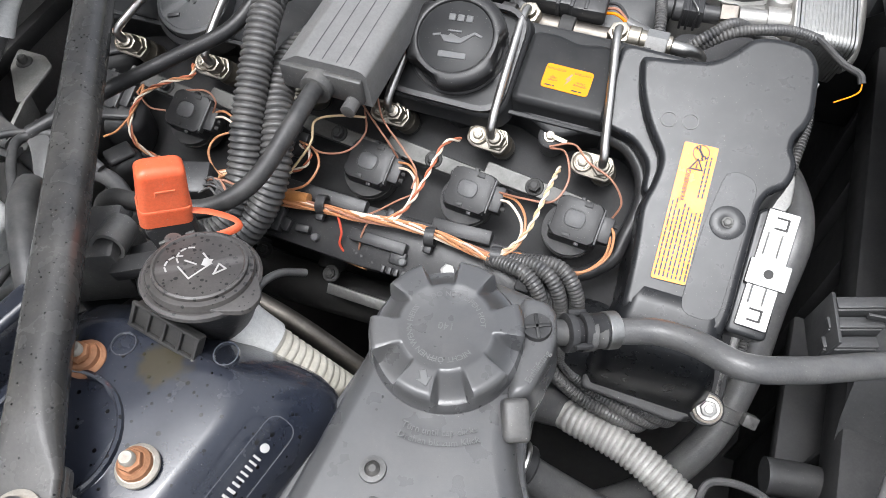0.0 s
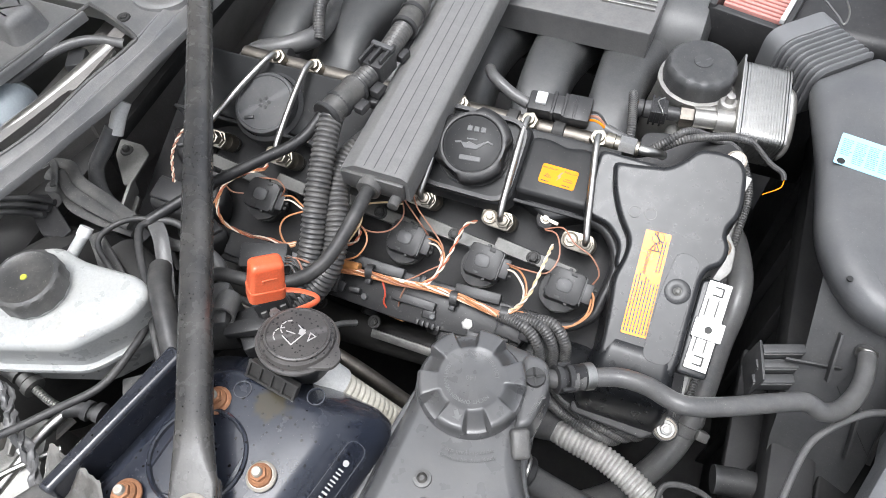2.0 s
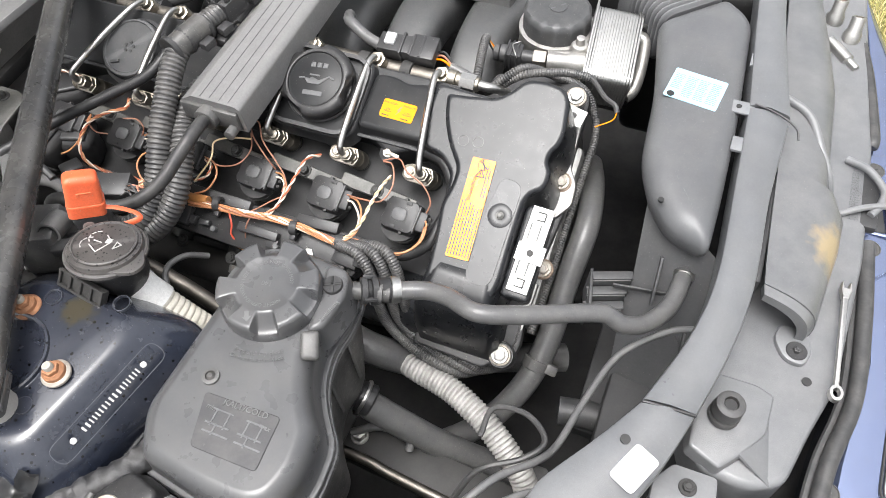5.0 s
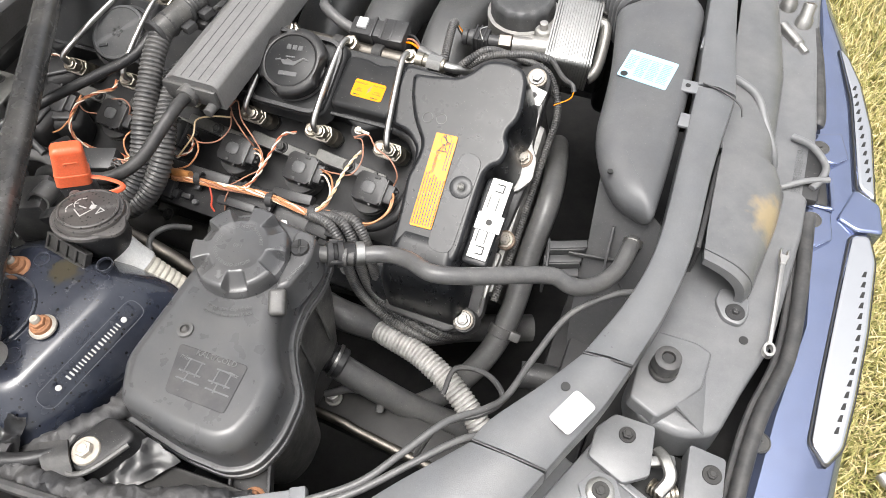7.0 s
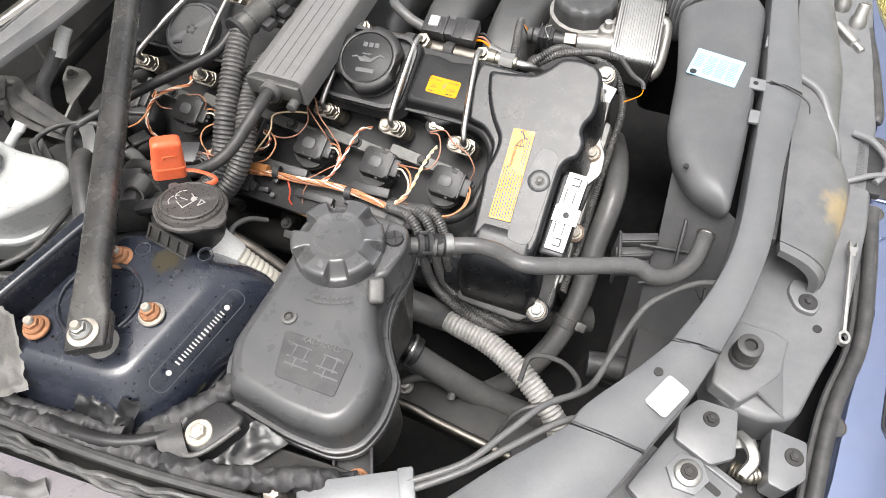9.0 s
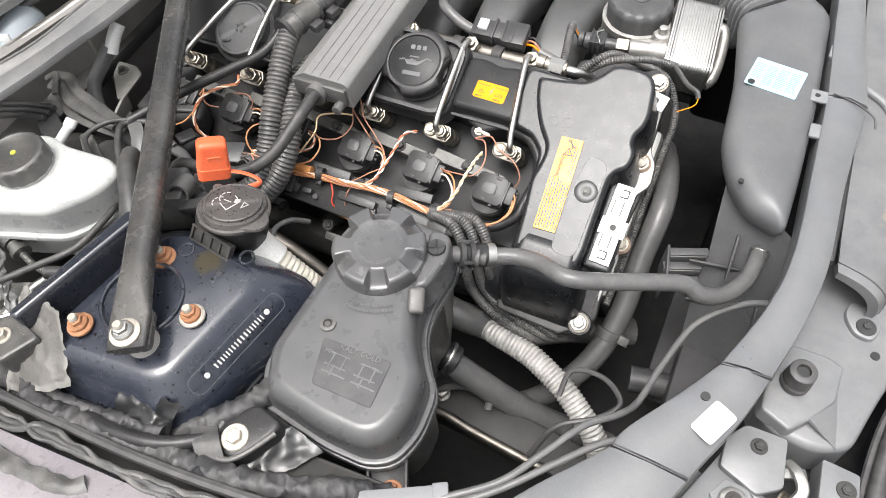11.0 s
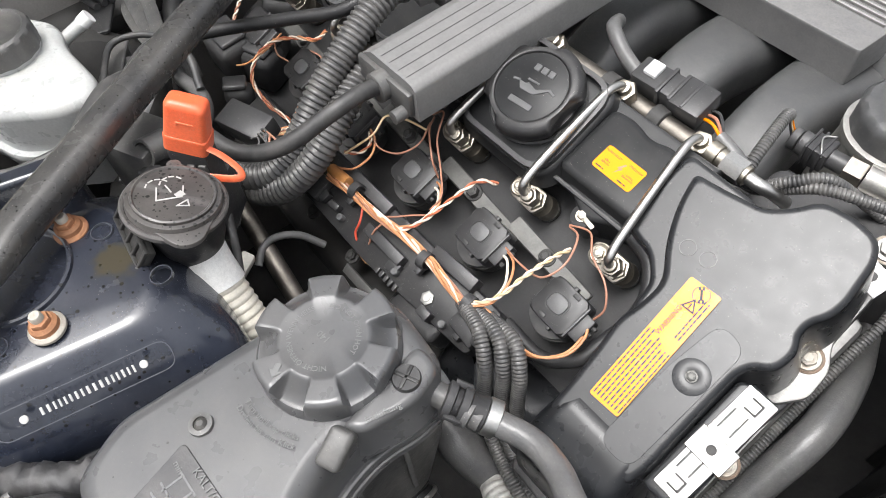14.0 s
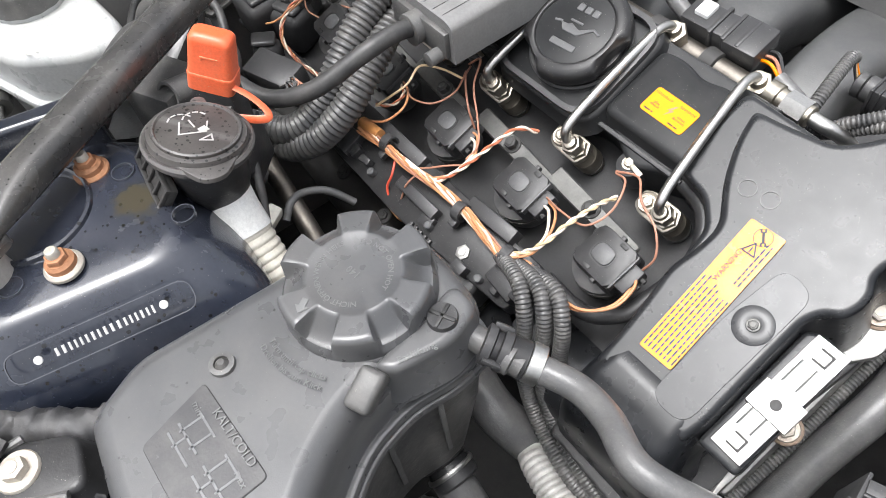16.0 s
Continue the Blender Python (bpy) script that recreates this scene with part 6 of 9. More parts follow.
    part("cable", tube(BM(), [(0.150, -0.165, 0.79), (0.155, -0.135, 0.80), (0.190, -0.130, 0.80), (0.215, -0.150, 0.80), (0.200, -0.175, 0.80), (0.16, -0.20, 0.79), (0.14, -0.23, 0.75)], 0.0032, 8), M_RUBBER, t)


make_low_hoses()


# ---- strut tower and brace ----
def make_tower():
    t = thing("strut_tower", "dark blue painted strut tower dotted with dried rain", "strut tower")
    raw = [(-0.300, -0.205), (-0.345, -0.395), (-0.300, -0.412), (-0.138, -0.400), (-0.096, -0.200), (-0.240, -0.186)]
    rads = [0.02, 0.02, 0.02, 0.026, 0.034, 0.03]
    out = fillet(raw, rads, 6)
    hole = circle(-0.234, -0.302, 0.037, len(out))
    # order the hole's points with the outline's angles
    ang = [math.atan2(y + 0.302, x + 0.234) for x, y in out]
    hole = [(-0.234 + 0.037 * math.cos(a), -0.302 + 0.037 * math.sin(a)) for a in ang]
    b = BM()
    loops = [[(x, y, 0.70) for x, y in fillet(inset(raw, -0.012), rads, 6)], [(x, y, 0.90) for x, y in out], [(x, y, 0.918) for x, y in out]]
    for d, z in ((0.002, 0.932), (0.007, 0.943), (0.020, 0.960), (0.030, 0.9715), (0.034, 0.9760), (0.038, 0.9785), (0.042, 0.9795)):
        loops.append([(x, y, z) for x, y in fillet(inset(raw, d), rads, 6)])
    mid = loops[-1]
    loops.append([(x * 0.5 + hx * 0.5, y * 0.5 + hy * 0.5, 0.981) for (x, y, z), (hx, hy) in zip(mid, hole)])
    loops.append([(x, y, 0.982) for x, y in [(-0.234 + 0.040 * math.cos(a), -0.302 + 0.040 * math.sin(a)) for a in ang]])
    loops.append([(x, y, 0.978) for x, y in hole])
    loops.append([(x, y, 0.930) for x, y in hole])
    rings(b, loops, cap1=False)
    part("tower_shell", b, M_TOWER, t, angle=50)
    part("strut_bowl", lathe(BM(), [(0.036, 0.926), (0.030, 0.932), (0.018, 0.936), (0.017, 0.955), (0.012, 0.958)], 28, at(-0.234, -0.302, 0)), M_DARK, t)
    part("strut_nut", lathe(BM(), [(0.0125, 0.957), (0.0125, 0.966), (0.010, 0.968)], 16, at(-0.226, -0.294, 0)), M_WASHER, t)
    # plain bars where the number is stamped, between two round dots
    d = Vector((-0.140, -0.339, 0.962)) - Vector((-0.1215, -0.2615, 0.966))
    mm = Matrix.Translation((-0.1300, -0.3005, 0.9655)) @ d.to_track_quat("X", "Z").to_matrix().to_4x4() @ Matrix.Rotation(radians(-40), 4, "X") @ Matrix.Translation((0, 0, 0.001))
    rng = random.Random(4)
    x = -0.034
    for k in range(17):
        w = rng.uniform(0.0022, 0.0034)
        part("stamped_bar", prism(BM(), rect(x + w / 2, 0, w * 0.55, 0.0052), 0, 0.0008, 0.0002, 1, mm), M_WPRINT, t)
        x += w + 0.0011
    for x in (-0.0395, 0.0395):
        part("stamped_dot", lathe(BM(), [(0.0027, 0), (0.0027, 0.0012), (0.0020, 0.0014)], 16, mm @ at(x, 0, 0)), M_WPRINT, t)
    b = BM()
    o = rect(0, 0, 0.118, 0.020, 0.009, 5)
    i = inset(o, 0.0007)
    rings(b, [[(x, y, -0.0005) for x, y in o], [(x, y, 0.0008) for x, y in o], [(x, y, 0.0008) for x, y in i], [(x, y, -0.0005) for x, y in i]], mm, closed=True)
    part("stamped_outline", b, M_BLUE, t)
    b = BM()
    tube(b, [(-0.094, -0.205, 0.905), (-0.106, -0.285, 0.900), (-0.138, -0.392, 0.895), (-0.20, -0.408, 0.895), (-0.33, -0.415, 0.895)], 0.004, 8)
    part("seam_sealer", b, M_BLUE, t)
    part("opening_lip", lathe(BM(), [(0.0375, 0.978), (0.0385, 0.9845), (0.0400, 0.9855), (0.0415, 0.9845), (0.0425, 0.980)], 40, at(-0.234, -0.302, 0)), M_TOWER, t)
    for x, y in ((-0.165, -0.222), (-0.186, -0.331), (-0.228, -0.238)):
        b = BM()
        o, i2 = circle(x, y, 0.008, 20), circle(x, y, 0.0072, 20)
        rings(b, [[(a, c, 0.978) for a, c in o], [(a, c, 0.9815) for a, c in o], [(a, c, 0.9815) for a, c in i2], [(a, c, 0.978) for a, c in i2]], closed=True)
        part("pressed_ring", b, M_BLUE, t)


def make_tower_bolt(x, y, z, rust=True, big=False, pale=False):
    t = thing("tower_bolt", ("rust stained bolt with pale washer on the strut tower" if pale else "rusty orange bolt and washer on the strut tower") if rust else "pale zinc bolt with large washer on the strut tower", "bolt", at(x, y, z), "strut tower bolts")
    w = 0.0140 if big else 0.0125
    part("washer", lathe(BM(), [(w, 0), (w, 0.0022), (0.0105, 0.0040), (0.0, 0.0042)], 28), M_RUST if rust and not pale else M_WASHER, t)
    part("collar", lathe(BM(), [(0.0098, 0.003), (0.0095, 0.0075), (0.0075, 0.0095)], 18), M_RUST if rust else M_ZINC, t)
    part("head", hexbolt(BM(), 0.0070, 0.0135, I4), M_RUST if rust else M_ZINC, t)
    part("thread_end", lathe(BM(), [(0.0042, 0.013), (0.0042, 0.0175), (0.0034, 0.0185), (0.001, 0.0185)], 14), M_WASHER, t)


def make_brace():
    t = thing("strut_brace", "black steel strut brace bar with dried rain spots", "strut brace")
    a, z = Vector((-0.193, -0.3575, 1.012)), Vector((-0.53, 0.205, 1.004))
    d = (z - a).normalized()
    q = d.to_track_quat("Y", "Z").to_matrix().to_4x4()
    ln = (z - a).length
    b = BM()
    loops = []
    for y, w, h in ((0.0, 0.0175, 0.003), (0.034, 0.0185, 0.004), (0.060, 0.0160, 0.0100), (0.085, 0.0146, 0.0128), (ln - 0.06, 0.0142, 0.0128), (ln - 0.02, 0.0150, 0.011), (ln, 0.016, 0.008)):
        o = fillet([(-w, -h), (w, -h), (w, h), (-w, h)], min(h * 0.95, 0.0135), 5)
        loops.append([(x, y, zz) for x, zz in o])
    rings(b, loops, Matrix.Translation(a) @ q)
    part("bar", b, M_BRACE, t)
    b = BM()
    prism(b, fillet([(-0.0185, 0.002), (0.0185, 0.002), (0.0185, 0.042), (-0.0185, 0.042)], 0.006), -0.012, -0.004, 0.0015, 2, Matrix.Translation(a) @ q)
    part("end_plate", b, M_BRACE, t)
    part("spacer", lathe(BM(), [(0.016, -0.036), (0.014, -0.012)], 24, Matrix.Translation(a) @ q @ at(0, 0.022, 0)), M_PALE, t, "pale corroded spacer")
    b = BM()
    box(b, (0.05, 0.05, 0.012), Matrix.Translation(z) @ q @ at(0, 0.01, -0.004), 0.003)
    part("far_plate", b, M_BRACE, t)


make_tower()
make_brace()
make_tower_bolt(-0.1760, -0.2985, 0.982, pale=True)
make_tower_bolt(-0.244, -0.2545, 0.980)
make_tower_bolt(-0.270, -0.349, 0.985)
make_tower_bolt(-0.2015, -0.345, 1.015, False, True)


def make_side_rail():
    """Inner rail of dark blue metal behind the tower."""
    t = thing("inner_rail", "dark blue painted sheet metal rail behind the tower", "body rail", kind="structure")
    b = BM()
    prism(b, [(-0.283, -0.232), (-0.322, -0.372), (-0.334, -0.370), (-0.300, -0.228)], 0.90, 1.002, 0.004, 3, r=0.004)
    part("rail_top", b, M_BLUE, t)
    b = BM()
    tube(b, [(-0.300, -0.236, 0.972), (-0.325, -0.205, 0.985), (-0.352, -0.175, 0.985), (-0.368, -0.155, 0.975)], 0.011, 12)
    part("rail_sleeve", b, M_RUBBER, t)
    b = BM()
    prism(b, [(-0.300, -0.375), (-0.345, -0.365), (-0.365, -0.395), (-0.320, -0.412)], 0.95, 0.985, 0.003, 2, r=0.006)
    part("rail_foot", b, M_DUSTY, t)
    part("foot_bolt", hexbolt(BM(), 0.006, 0.008, at(-0.335, -0.388, 0.984), 0.009), M_WASHER, t)


def make_bracket_left():
    t = thing("bulkhead_bracket", "bare grey metal bracket on the bulkhead", "bracket", at(-0.560, 0.0, 0.890))
    b = BM()
    prism(b, [(-0.021, 0.024), (0.012, 0.024), (0.028, 0.014), (0.033, -0.034), (0.026, -0.038), (0.000, -0.012), (-0.012, 0.000)], -0.003, 0.0, 0.0008, 1, r=0.005)
    part("plate", b, M_GALV, t)
    part("stud", hexbolt(BM(), 0.0045, 0.008, at(-0.001, 0.009, 0), 0.008), M_CLAMP, t)
    part("arm", prism(BM(), [(0.022, -0.032), (0.034, -0.034), (0.046, -0.070), (0.036, -0.074)], -0.030, -0.026, 0.0008, 1, r=0.003), M_GALV, t)
    part("fold", box(BM(), (0.004, 0.045, 0.032), at(0.032, -0.045, -0.016, 0, 10, 18), 0.001), M_GALV, t)


make_bracket_left()


# ---- brake fluid, bulkhead, cowl ----
def make_brake_reservoir():
    t = thing("brake_fluid_reservoir", "white translucent brake fluid reservoir with dusty black cap", "reservoir", at(-0.440, -0.224, 0.0, 0, 0, 22))
    b = BM()
    out = fillet([(-0.070, -0.046), (0.030, -0.052), (0.080, -0.022), (0.095, 0.004), (0.080, 0.022), (0.020, 0.042), (-0.005, 0.060), (-0.060, 0.050)], 0.014, 5)
    prism(b, out, 0.940, 0.992, 0.010, 5, draft=-0.004)
    part("body_upper", b, M_WHITE, t)
    b = BM()
    prism(b, inset(out, -0.002), 0.936, 0.942, 0.0015, 2)
    part("weld_seam", b, M_WHITE, t)
    b = BM()
    prism(b, inset(out, 0.006), 0.885, 0.938, 0.002, 2, draft=-0.006)
    part("body_lower", b, M_WHITE, t)
    part("neck", lathe(BM(), [(0.031, 0.985), (0.030, 0.996), (0.026, 1.0)], 30, at(-0.012, 0.008, 0)), M_WHITE, t)
    b = BM()
    n = 60
    loops = []
    for z, r, k in ((0.996, 0.0315, 1), (1.012, 0.0312, 1), (1.015, 0.030, 0.4), (1.0165, 0.027, 0), (1.0150, 0.0245, 0), (1.0158, 0.010, 0)):
        loops.append([((r + (0.0009 * k if i % 4 < 2 else 0)) * math.cos(2 * math.pi * i / n), (r + (0.0009 * k if i % 4 < 2 else 0)) * math.sin(2 * math.pi * i / n), z) for i in range(n)])
    rings(b, loops, at(-0.012, 0.008, 0))
    part("screw_cap", b, M_DUSTY, t, "dusty black ribbed screw cap")
    part("cap_dot", lathe(BM(), [(0.0032, 1.0158), (0.003, 1.0166)], 14, at(-0.012, 0.008, 0)), mat("yellow_green_dot", (0.42, 0.44, 0.05), 0.5, bump=0.0), t)
    part("spout", tube(BM(), [(-0.006, 0.044, 0.968), (0.001, 0.056, 0.976), (0.012, 0.072, 0.985)], 0.0058, 12), M_WHITE, t)
    part("spout_tip", tube(BM(), [(0.0115, 0.0715, 0.9846), (0.016, 0.079, 0.989)], 0.0068, 12), M_SLEEVE, t)
    b = BM()
    bars(b, -0.004, -0.022, 0.04, 5, 0.005, 0.0022, 0.9925, at(0.02, 0, 0), 6, 0.3)
    part("moulded_print", b, M_TUBEW, t)


make_brake_reservoir()


def make_cowl():
    t = thing("cowl_panel", "grey plastic cowl panel below the windscreen with a long opening", "cowl", kind="structure")
    # band from the opening's rim over a ridge to the turned-down front edge
    b = BM()
    loops = []
    for (rx, ry), (ox, oy) in zip(spline2([(-0.668, -0.300), (-0.606, -0.150), (-0.574, -0.066), (-0.563, 0.016), (-0.549, 0.080), (-0.549, 0.130), (-0.548, 0.30), (-0.546, 0.60)]),
                                  spline2([(-0.626, -0.300), (-0.566, -0.132), (-0.545, -0.046), (-0.529, 0.016), (-0.520, 0.090), (-0.512, 0.145), (-0.498, 0.30), (-0.494, 0.60)])):
        ring = [(rx, ry, 0.985), (rx, ry, 1.0005), (rx + 0.0015, ry, 1.0020)]
        for f, z in ((0.12, 1.0012), (0.22, 0.9985), (0.42, 0.9965), (0.52, 0.9985), (0.58, 0.9980), (0.66, 0.9945), (0.92, 0.9885), (0.97, 0.9892), (1.0, 0.9875)):
            ring.append((rx + (ox - rx) * f, ry + (oy - ry) * f, z))
        ring += [(ox, oy, 0.980), (ox - 0.003, oy, 0.979), (ox - 0.006, oy, 0.982)]
        loops.append(ring)
    rings(b, loops)
    part("front_band", b, M_COWL, t)
    b = BM()
    prism(b, [(-0.549, 0.60), (-0.551, 0.094), (-0.570, 0.106), (-0.630, 0.126), (-0.95, 0.12), (-0.95, 0.60)], 0.980, 0.9995, 0.002, 2)
    part("upper_panel", b, M_COWL, t)
    b = BM()
    prism(b, [(-0.637, 0.112), (-0.668, -0.02), (-0.74, -0.30), (-1.0, -0.30), (-1.0, 0.112)], 0.990, 1.004, 0.003, 2)
    part("rear_panel", b, M_COWL, t)
    b = BM()
    rim = [(-0.664, -0.288, 1.001), (-0.606, -0.150, 1.001), (-0.574, -0.066, 1.001), (-0.563, 0.016, 1.001), (-0.550, 0.078, 1.002), (-0.557, 0.096, 1.003), (-0.630, 0.122, 1.003), (-0.642, 0.110, 1.003), (-0.672, -0.02, 1.003), (-0.745, -0.30, 1.003)]
    tube(b, rim, 0.0026, 8, 5)
    part("opening_rim", b, M_DUSTY, t)
    b = BM()
    prism(b, fillet([(-0.715, 0.045), (-0.672, 0.035), (-0.662, 0.075), (-0.700, 0.095)], 0.010), 0.995, 1.035, 0.012, 4, draft=0.006)
    part("hump", b, M_COWL, t)
    part("panel_screw", hexbolt(BM(), 0.005, 0.004, at(-0.587, 0.120, 0.9995), 0.008), M_DARK, t)
    part("round_seat", lathe(BM(), [(0.042, 0.994), (0.040, 1.003), (0.036, 1.005), (0.030, 1.004), (0.026, 0.990), (0.001, 0.988)], 36, at(-0.568, 0.180, 0)), M_COWL, t)
    t = thing("wiper_linkage", "steel wiper linkage tube in the cowl opening", "wiper linkage")
    part("linkage_tube", tube(BM(), [(-0.600, 0.090, 0.972), (-0.615, 0.01, 0.970), (-0.640, -0.085, 0.968), (-0.70, -0.27, 0.955)], 0.0115, 14), M_STEEL, t)
    part("pivot", lathe(BM(), [(0.016, 0.95), (0.016, 0.972), (0.008, 0.976)], 18, at(-0.580, 0.068, 0)), M_ALU, t)
    t = thing("wiper_motor", "grey metal wiper motor can in the cowl opening", "wiper motor")
    part("can", lathe(BM(), [(0.026, -0.06), (0.030, -0.055), (0.030, 0.035), (0.024, 0.042), (0.010, 0.043)], 28, at(-0.680, -0.03, 0.945, -75, 0, 22)), mat("painted_motor_can", (0.20, 0.23, 0.25), 0.4, var=0.15, dust=0.2), t)
    part("sticker", box(BM(), (0.02, 0.002, 0.012), at(-0.665, -0.055, 0.971, -15, 0, 22), 0.0003), M_WHITELAB, t)
    t = thing("cowl_cable", "grey sheathed cable in the cowl opening", "cable")
    part("sheath", tube(BM(), [(-0.58, 0.098, 0.98), (-0.620, 0.086, 0.985), (-0.650, 0.055, 0.985), (-0.68, 0.0, 0.975), (-0.72, -0.10, 0.97)], 0.006, 10), M_HOSE, t)
    part("plug", box(BM(), (0.022, 0.03, 0.02), at(-0.628, 0.062, 0.968, 0, 0, 25), 0.003), M_BLACK, t)
    b = box(BM(), (0.34, 0.86, 0.02), at(-0.76, 0.05, 0.88), 0.003)
    solo("cowl_tray", b, M_DARK, "dark tray under the cowl opening", "tray", kind="structure")
    b = BM()
    line = spline([(-0.592, 0.62, 0.98), (-0.590, 0.075, 0.98), (-0.602, 0.0, 0.98), (-0.640, -0.144, 0.98), (-0.68, -0.30, 0.98)], 6)
    rings(b, [[tuple(p), tuple(p + Vector((-0.025, 0.006, -0.20))), tuple(p + Vector((-0.045, 0.01, -0.20))), tuple(p + Vector((-0.02, 0.004, 0)))] for p in line])
    solo("bulkhead_lining", b, M_FOAM, "grey foam lining on the bulkhead below the cowl", "lining", kind="structure")


make_cowl()


def make_left_clutter():
    t = thing("bulkhead_hose", "black hose with white end sleeve on the bulkhead", "hose")
    part("hose", tube(BM(), [(-0.555, 0.006, 0.938), (-0.561, -0.014, 0.922), (-0.568, -0.034, 0.905), (-0.561, -0.051, 0.886), (-0.544, -0.061, 0.868), (-0.51, -0.07, 0.83)], 0.0095, 14), M_HOSE, t)
    part("end_sleeve", tube(BM(), [(-0.548, 0.032, 0.958), (-0.550, 0.018, 0.948), (-0.552, 0.002, 0.932)], 0.0092, 12), M_SLEEVE, t, "dirty white end sleeve")
    t = thing("brake_pipe", "thin bent black brake pipe", "pipe", group="thin pipes")
    part("pipe", tube(BM(), [(-0.30, -0.27, 0.93), (-0.34, -0.222, 0.950), (-0.375, -0.180, 0.955), (-0.420, -0.130, 0.955), (-0.432, -0.105, 0.950), (-0.405, -0.090, 0.945), (-0.37, -0.10, 0.93)], 0.004, 10), M_RUBBER, t)
    t = thing("brake_pipe", "thin bent black brake pipe", "pipe", group="thin pipes")
    part("pipe", tube(BM(), [(-0.350, -0.165, 0.945), (-0.362, -0.192, 0.950), (-0.360, -0.229, 0.952), (-0.366, -0.272, 0.952), (-0.394, -0.306, 0.950), (-0.428, -0.343, 0.948), (-0.49, -0.40, 0.945)], 0.0040, 10), M_RUBBER, t)
    t = thing("brake_pipe", "thin bent black brake pipe", "pipe", group="thin pipes")
    part("pipe", tube(BM(), [(-0.40, -0.33, 0.90), (-0.43, -0.37, 0.91), (-0.46, -0.42, 0.92)], 0.003, 8), M_STEEL, t)
    t = thing("clutch_union", "black hose union with steel collars and spring near the reservoir", "union")
    part("hose", tube(BM(), [(-0.515, -0.290, 0.930), (-0.490, -0.284, 0.928), (-0.466, -0.286, 0.925)], 0.0095, 14), M_RUBBER, t)
    for x, y, r in ((-0.468, -0.2855, 0.0105), (-0.458, -0.2885, 0.0088), (-0.448, -0.2915, 0.0110)):
        part("collar", tube(BM(), [(x - 0.0035, y + 0.001, 0.925), (x + 0.0035, y - 0.001, 0.924)], r, 16), M_CLAMP, t)
    part("spring", tube(BM(), [(-0.444, -0.293, 0.924), (-0.425, -0.298, 0.921), (-0.405, -0.300, 0.918)], 0.0042, 10, pitch=0.003, depth=0.0009), M_STEEL, t)
    part("rear_hose", tube(BM(), [(-0.408, -0.300, 0.918), (-0.395, -0.294, 0.916), (-0.380, -0.291, 0.914)], 0.0075, 12), M_RUBBER, t)
    for x, y in ((-0.388, -0.292), (-0.376, -0.290)):
        part("collar", tube(BM(), [(x - 0.003, y, 0.915), (x + 0.003, y, 0.914)], 0.0100, 14), M_RUBBER, t)
    t = thing("steel_pipe", "bright steel pipe beside the valve block", "pipe", group="thin pipes")
    part("pipe", tube(BM(), [(-0.440, -0.440, 0.900), (-0.430, -0.383, 0.902), (-0.424, -0.325, 0.902), (-0.412, -0.285, 0.898)], 0.0055, 12), M_STEEL, t)
    part("pipe_clip", box(BM(), (0.012, 0.010, 0.008), at(-0.4265, -0.345, 0.907, 0, 0, -10), 0.002), M_SLEEVE, t, "white plastic clip")
    t = thing("frayed_sleeve", "frayed grey cloth sleeve lying over the valve block", "cable sleeve")
    for k in range(3):
        pts = [(-0.505, -0.292 - 0.004 * k, 0.936), (-0.465, -0.308 + 0.003 * k, 0.934), (-0.432, -0.330 - 0.004 * k, 0.930), (-0.405, -0.352 + 0.004 * k, 0.925), (-0.380, -0.372 - 0.003 * k, 0.920)]
        b = tube(BM(), pts, 0.0030, 8, step=0.003, off=0.003, lay=0.05, phase=2.1 * k, flat=0.5)
        ruffle(b, 160, 0.0028, 20 + k)
        part("cloth_strand", b, M_HOSE, t)
    t = thing("square_nut", "pale square nut with a screw on the rail end", "nut", at(-0.350, -0.352, 0.948, 8, 0, 28))
    part("nut_plate", box(BM(), (0.022, 0.022, 0.007), I4, 0.0015), M_PALE, t)
    part("screw", lathe(BM(), [(0.0058, 0.0035), (0.0055, 0.0055), (0.003, 0.006), (0.0026, 0.0045), (0.001, 0.0045)], 14), M_CLAMP, t)
    t = thing("valve_block", "grey cast valve block low beside the reservoir", "valve block")
    part("casting", box(BM(), (0.10, 0.08, 0.10), at(-0.455, -0.365, 0.852, 0, 0, 25), 0.006), M_GALV, t)
    part("edge_rib", tube(BM(), [(-0.418, -0.300, 0.884), (-0.427, -0.335, 0.886), (-0.421, -0.361, 0.886), (-0.432, -0.385, 0.886)], 0.0062, 8, flat=0.6), M_GALV, t)
    for k in range(4):
        part("cast_rib", box(BM(), (0.004, 0.030, 0.016), at(-0.492 + 0.016 * k, -0.322 - 0.006 * k, 0.902, 0, 0, 22), 0.001), M_GALV, t)
    part("cast_pad", box(BM(), (0.050, 0.026, 0.012), at(-0.478, -0.350, 0.905, 0, 0, 24), 0.003), M_GALV, t)
    t = thing("wire_guide", "black plastic wire guide arm below the cowl", "wire guide")
    for dy, dz, r in ((0.0, 0.0, 0.0085), (0.014, 0.004, 0.0070), (-0.010, -0.012, 0.0070)):
        part("channel", tube(BM(), [(-0.592, -0.074 + dy, 0.932 + dz), (-0.572, -0.072 + dy, 0.931 + dz), (-0.548, -0.086 + dy, 0.929 + dz), (-0.510, -0.093 + dy * 0.8, 0.927 + dz), (-0.463, -0.099 + dy * 0.3, 0.927 + dz)], r, 8, flat=0.45), M_DUSTY, t)
    part("channel_web", prism(BM(), [(-0.575, -0.082), (-0.560, -0.060), (-0.515, -0.078), (-0.470, -0.094), (-0.474, -0.104), (-0.530, -0.098)], 0.916, 0.921, 0.001, 1, r=0.004), M_BLACK, t)
